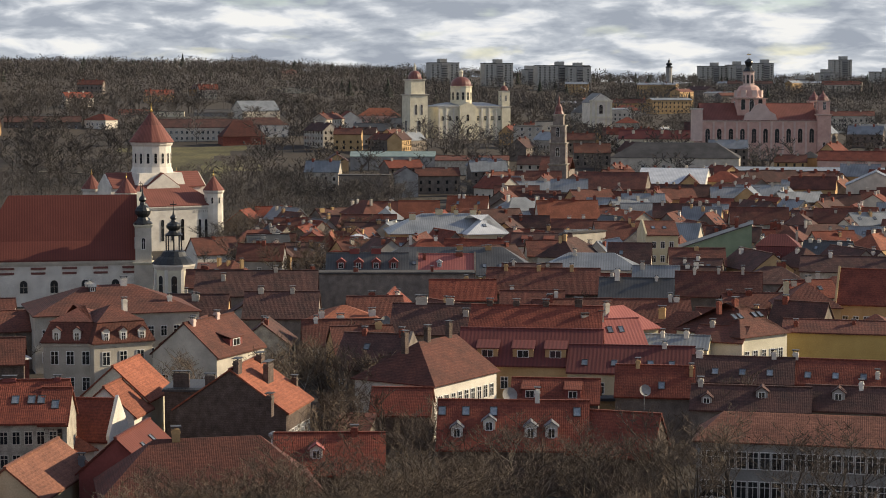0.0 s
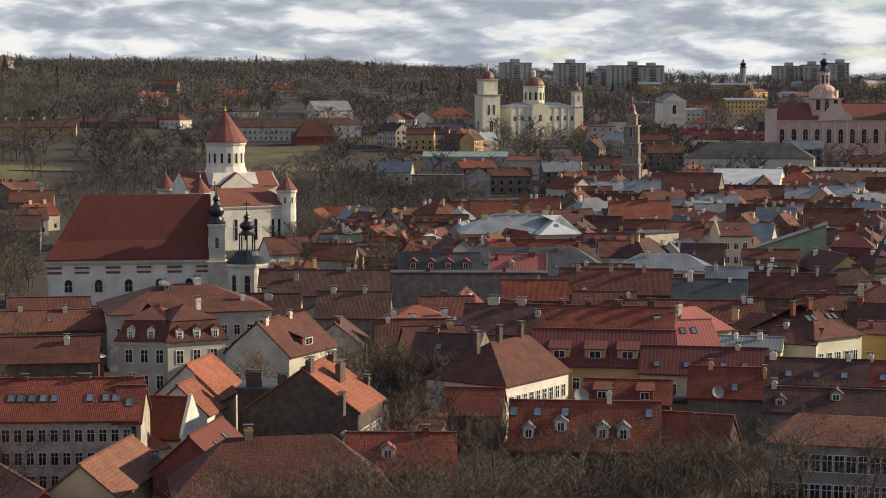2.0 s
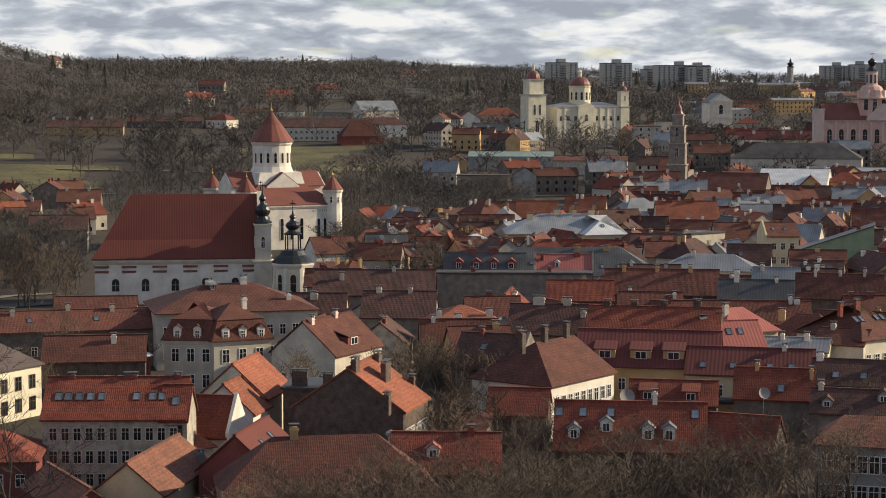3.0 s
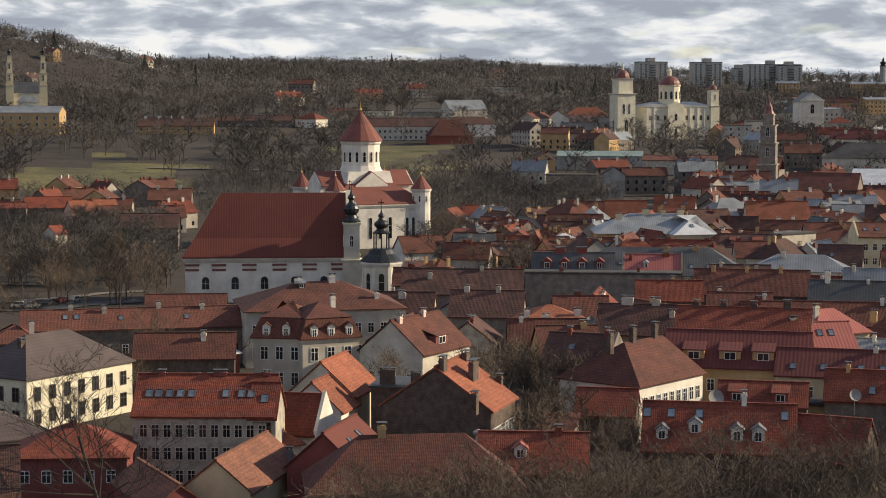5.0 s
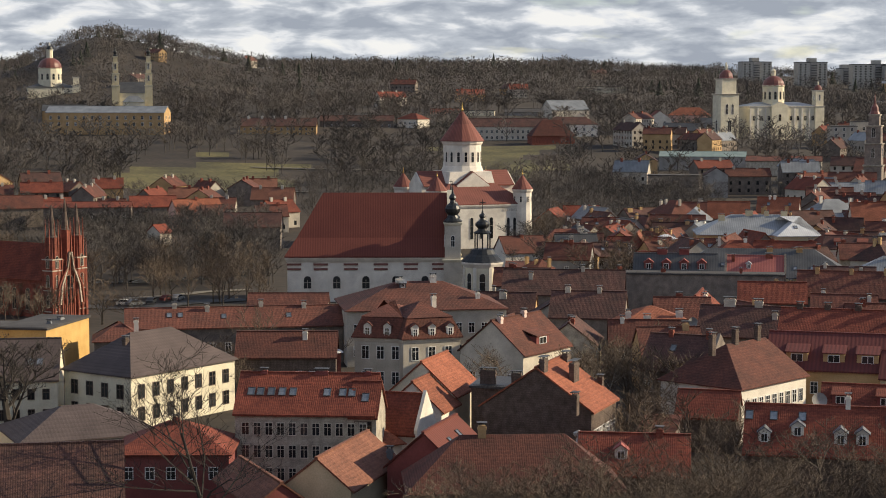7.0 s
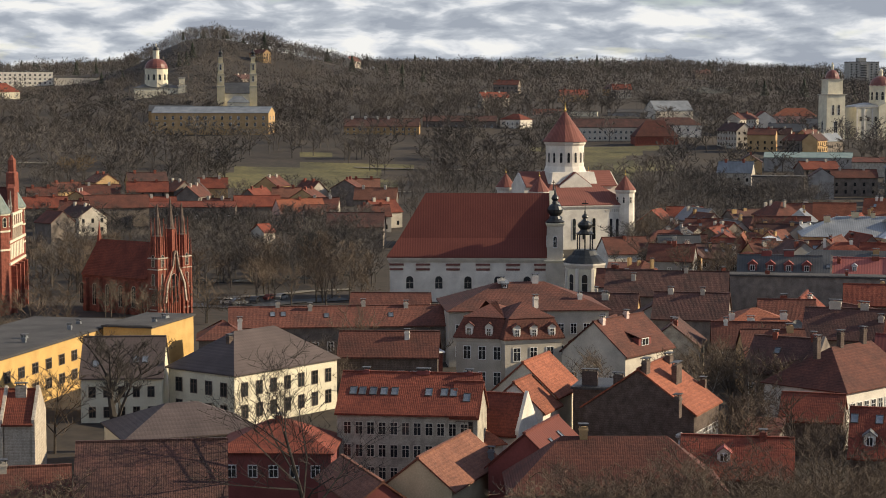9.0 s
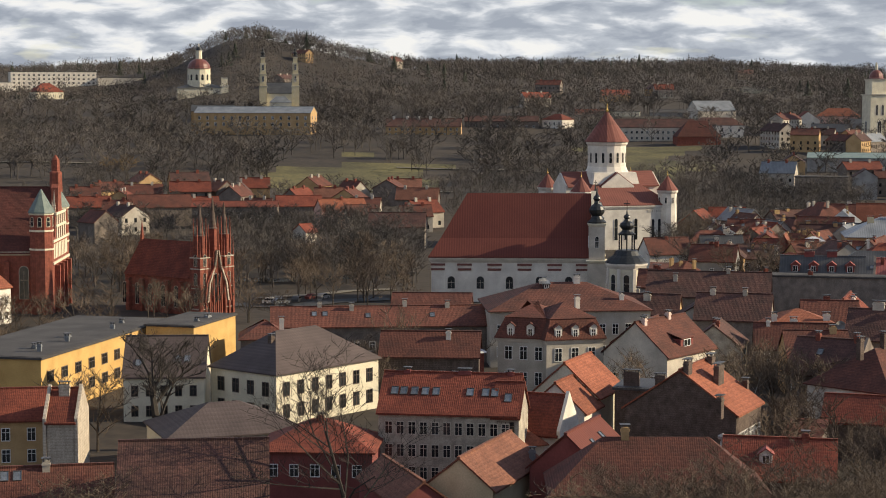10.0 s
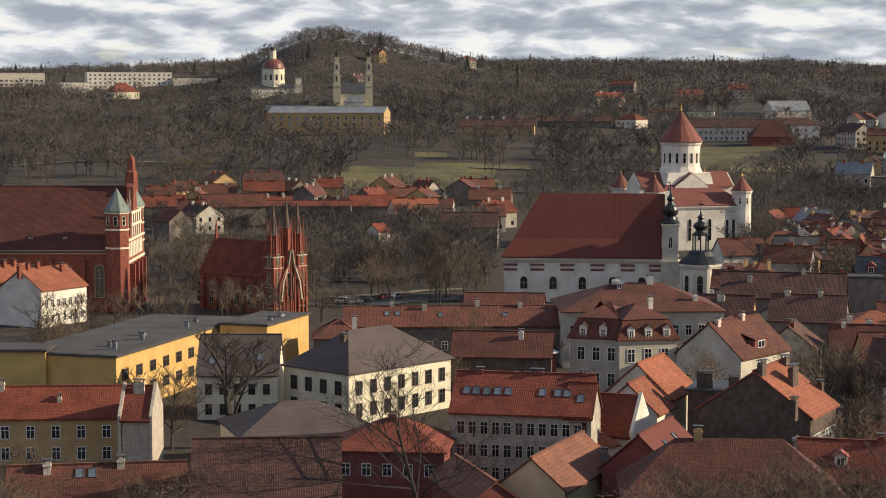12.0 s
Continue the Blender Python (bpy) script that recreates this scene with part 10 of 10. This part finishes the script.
ROWS += [(225, 1364, -5, 43, 10, 11.7, 1.3, 4), (418, 1962, -7, 40, 10, 12.3, 2.9, 1), (155, 2168, -6, 27, 9, 12.5, 2.4, 4), (405, 1897, -24, 37, 11, 13.1, 2.5, 1), (255, 1595, 24, 41, 11, 11.0, 2.2, 1), (157, 1560, -18, 45, 9, 8.2, 3.0, 1), (417, 2118, -10, 46, 11, 10.4, 1.7, 4), (112, 1677, -10, 49, 10, 8.9, 1.6, 4), (221, 1696, 67, 46, 9, 13.1, 2.3, 1), (322, 2155, -69, 30, 9, 9.8, 2.0, 4), (236, 1744, -73, 46, 9, 13.3, 2.9, 2)]
ROWS += [(229, 2009, -22, 43, 11, 13.5, 1.8, 4), (276, 1266, -9, 32, 11, 11.3, 2.9, 1), (122, 1524, 69, 38, 8, 9.6, 2.6, 2), (177, 1443, 20, 34, 11, 10.3, 1.5, 4), (116, 1352, 0, 41, 11, 8.8, 1.0, 4), (222, 1308, 82, 33, 9, 9.3, 1.4, 1), (392, 2072, 56, 29, 8, 10.9, 2.5, 4), (453, 1813, -12, 46, 8, 9.8, 1.6, 1), (324, 1976, -10, 47, 8, 13.4, 2.3, 2), (160, 2105, 84, 34, 9, 9.5, 2.0, 4), (240, 1654, -68, 41, 10, 12.0, 1.4, 4)]
far_houses('distant_houses', 'long low blocks on the horizon', ROWS)
LANDMARKS = [(-91, 436, 26), (-62, 431, 7), (-93, 599, 26), (-150, 396, 15), (-211, 381, 30), (5, 1149, 40), (167, 985, 45), (49, 798, 14), (-404, 1182, 18), (-526, 1351, 24)]
tree('black', -101.1, 241.7, 17.0, 0, 0)
tree('black', -56.9, 187.6, 23.5, 1, 40)
tree('birch', -84.3, 306.6, 15.0, 0, 0)
tree('birch', -21.8, 284.2, 13.0, 1, 0)
tree('birch', 41.4, 258.7, 12.0, 0, 60)
tree('gold', -27.6, 559.3, 11.0, 0, 0)
tree('gold', -338.6, 779.6, 13.0, 0, 50)
tree('gold', -349.7, 785.7, 11.0, 0, 90)
tree('mid', -90.7, 286.0, 9.0, 1, 0)
tree('mid', -108.7, 238.4, 12.0, 2, 0)
tree('mid', -115.6, 244.0, 11.0, 3, 0)
tree('mid', -40.5, 287.2, 11.0, 0, 0)
tree('mid', -41.1, 279.0, 10.0, 2, 0)

BUILT += LANDMARKS
BUILT_FAR = [b for b in BUILT if math.hypot(b[0], b[1]) > 430]

# ---- planting ----
grove(1, "near", 48, -13.5, 7.6, 152, 222, 10.5, 15.0)
grove(2, "near", 18, 23.0, 30.5, 160, 222, 8.0, 12.0)
grove(15, "near", 30, -1.5, 9.6, 168, 196, 10.0, 14.0)
grove(3, "near", 4, 8.0, 22.0, 165, 200, 6.0, 8.0)
grove(4, "mid", 30, 15.0, 20.2, 420, 520, 9.0, 13.5)
grove(5, "mid", 22, 20.5, 28.0, 445, 560, 9.0, 13.0)
grove(7, "mid", 34, 2.0, 6.8, 470, 640, 8.0, 13.0)
grove(9, "mid", 18, -13.0, 0.0, 330, 640, 7.0, 10.0)
grove(10, "mid", 12, 1.5, 5.5, 262, 330, 9.0, 13.0)
grove(11, "mid", 10, 0.0, 4.0, 235, 262, 8.0, 11.0)
grove(13, "mid", 16, 23.6, 29.5, 320, 425, 8.0, 11.5)
grove(14, "mid", 9, 18.5, 23.5, 400, 430, 8.0, 11.0)
grove(16, "mid", 16, 22.6, 25.4, 495, 550, 9.0, 12.5)
grove(12, "mid", 8, 13.0, 17.0, 290, 330, 7.0, 10.0)


def open_slope(x, y, az, d):
    """The park's lawns stay clear but for a few trees."""
    if 14.0 < az < 19.2 and 790 < d < 960:
        return noise.noise((x / 35, y / 35, 5)) > 0.30
    if 6.5 < az < 8.5 and 850 < d < 1010:
        return False
    return True


thicket("thicket", 25, 240, 14.6, 21.5, 478, 640, 9, 13, "tangled bare trees along the river bank")
thicket("thicket", 26, 190, 20.5, 30, 470, 760, 9, 12, "tangled bare trees behind the brick churches")
thicket("thicket", 27, 400, 1.0, 7.4, 480, 820, 8, 12, "tangled bare trees below the bastion")
thicket("thicket", 28, 230, -14, 1.5, 640, 900, 7, 10, "bare garden trees among the farther roofs", sight=True)
thicket("thicket", 29, 330, 7.0, 25, 650, 860, 7, 11, "bare trees across the river", keep=open_slope, sight=True)
thicket("wood", 21, 1750, -15, 31, 830, 1340, 11, 16, "bare winter wood of grey brown trees", keep=open_slope, sight=True, models=TINY)
far_wood("wood", 22, 5000, -15, 31, 1320, 2100, 12, 17, 74, "wood_far", "bare winter wood on the rising heights", thick=.020)
far_wood("wood", 23, 4200, -15, 31, 2100, 3300, 11, 18, 60, "wood_far", "bare winter wood along the skyline", thick=.028)
far_wood("conifer_wood", 24, 260, -15, 30, 1500, 3000, 11, 17, 0, "needles", "dark conifers standing among the bare woods", conifers=True)


# ---- dishes, flues, parked cars ----
def dish(x, y, z, turn, r=.75, mat="plaster_grey"):
    t = thing("satellite_dish", x, y, z, turn, "pale round satellite dish on a short roof mast", "dish", "satellite dishes")
    prof = [(.05, .0), (r * .5, .05), (r * .85, .17), (r, .27), (r, .31), (r * .84, .22), (r * .48, .10), (.05, .05)]
    bm = bmesh.new()
    rings(bm, [ngon(0, 0, max(q, .02), w, 14) for q, w in prof], True, True)
    part("reflector", bm, mat, t).matrix_basis = pose(0, -.15, 1.2, 68, 0, 0)
    part("mast", rings(bmesh.new(), [ngon(0, 0, .05, -1.6), ngon(0, 0, .05, 1.2)]), "metal_grey", t)
    bm = bmesh.new()
    limb_box = box(bm, -.03, .03, -1.0, -.2, .75, .82)
    part("feed_arm", bm, "metal_dark", t)
    return t


def car(x, y, turn, paint):
    t = thing("car", x, y, ground(x, y) + .32, turn, "small parked car beside the lane", "car", "parked cars")
    side = [(-2.1, .3), (2.1, .3), (2.15, .75), (1.3, .95), (.7, 1.42), (-1.1, 1.45), (-1.8, .98), (-2.15, .9)]
    part("body", prism(bmesh.new(), side, -.82, .82), paint, t)
    part("glass", prism(bmesh.new(), [(-1.6, .98), (1.1, .98), (.66, 1.36), (-1.04, 1.38)], -.84, .84), "pane", t)
    for wx in (-1.3, 1.3):
        for wy in (-.78, .78):
            b = rings(bmesh.new(), [ngon(0, 0, .32, -.1, 12), ngon(0, 0, .32, .1, 12)])
            part("wheel", b, "asphalt", t).matrix_basis = pose(wx, wy, .32, 90, 0, 0)
    return t


for k, (az, d) in enumerate(((19.2, 441), (19.5, 442), (18.9, 440), (17.9, 449), (17.6, 450), (18.4, 444))):
    car(*polar(az, d), 20 + 15 * k, ("plaster_white", "metal_dark", "metal_grey", "metal_wine", "plaster_grey", "metal_dark")[k])

def flue(x, y, top):
    t = thing("flue", x, y, ground(x, y), 0, "tall pale metal flue with a conical cowl", "flue")
    h = top - ground(x, y)
    part("pipe", rings(bmesh.new(), [ngon(0, 0, .32, -1, 10), ngon(0, 0, .30, h - .7, 10)]), "metal_white", t)
    part("cowl", lathe([(.3, h - .7), (.62, h - .55), (.62, h - .2), (.1, h + .1)], 10), "plaster_grey", t)


dish(28.4, 260.5, 7.0, 14, 0.85, 'plaster_grey')
dish(9.2, 257.8, 6.8, 18, 1.10, 'plaster_grey')
dish(13.1, 414.8, 5.0, 18, 0.90, 'plaster_grey')
dish(16.7, 414.7, 5.0, 18, 0.90, 'plaster_grey')
dish(-48.4, 381.9, 5.8, 27, 0.95, 'plaster_grey')
dish(-10.3, 329.8, 8.4, 22, 0.90, 'plaster_grey')
dish(29.4, 408.9, 4.8, 16, 0.80, 'plaster_grey')
dish(-33.7, 418.6, 6.9, 25, 0.70, 'plaster_grey')
flue(-20.7, 225.1, 8.8)
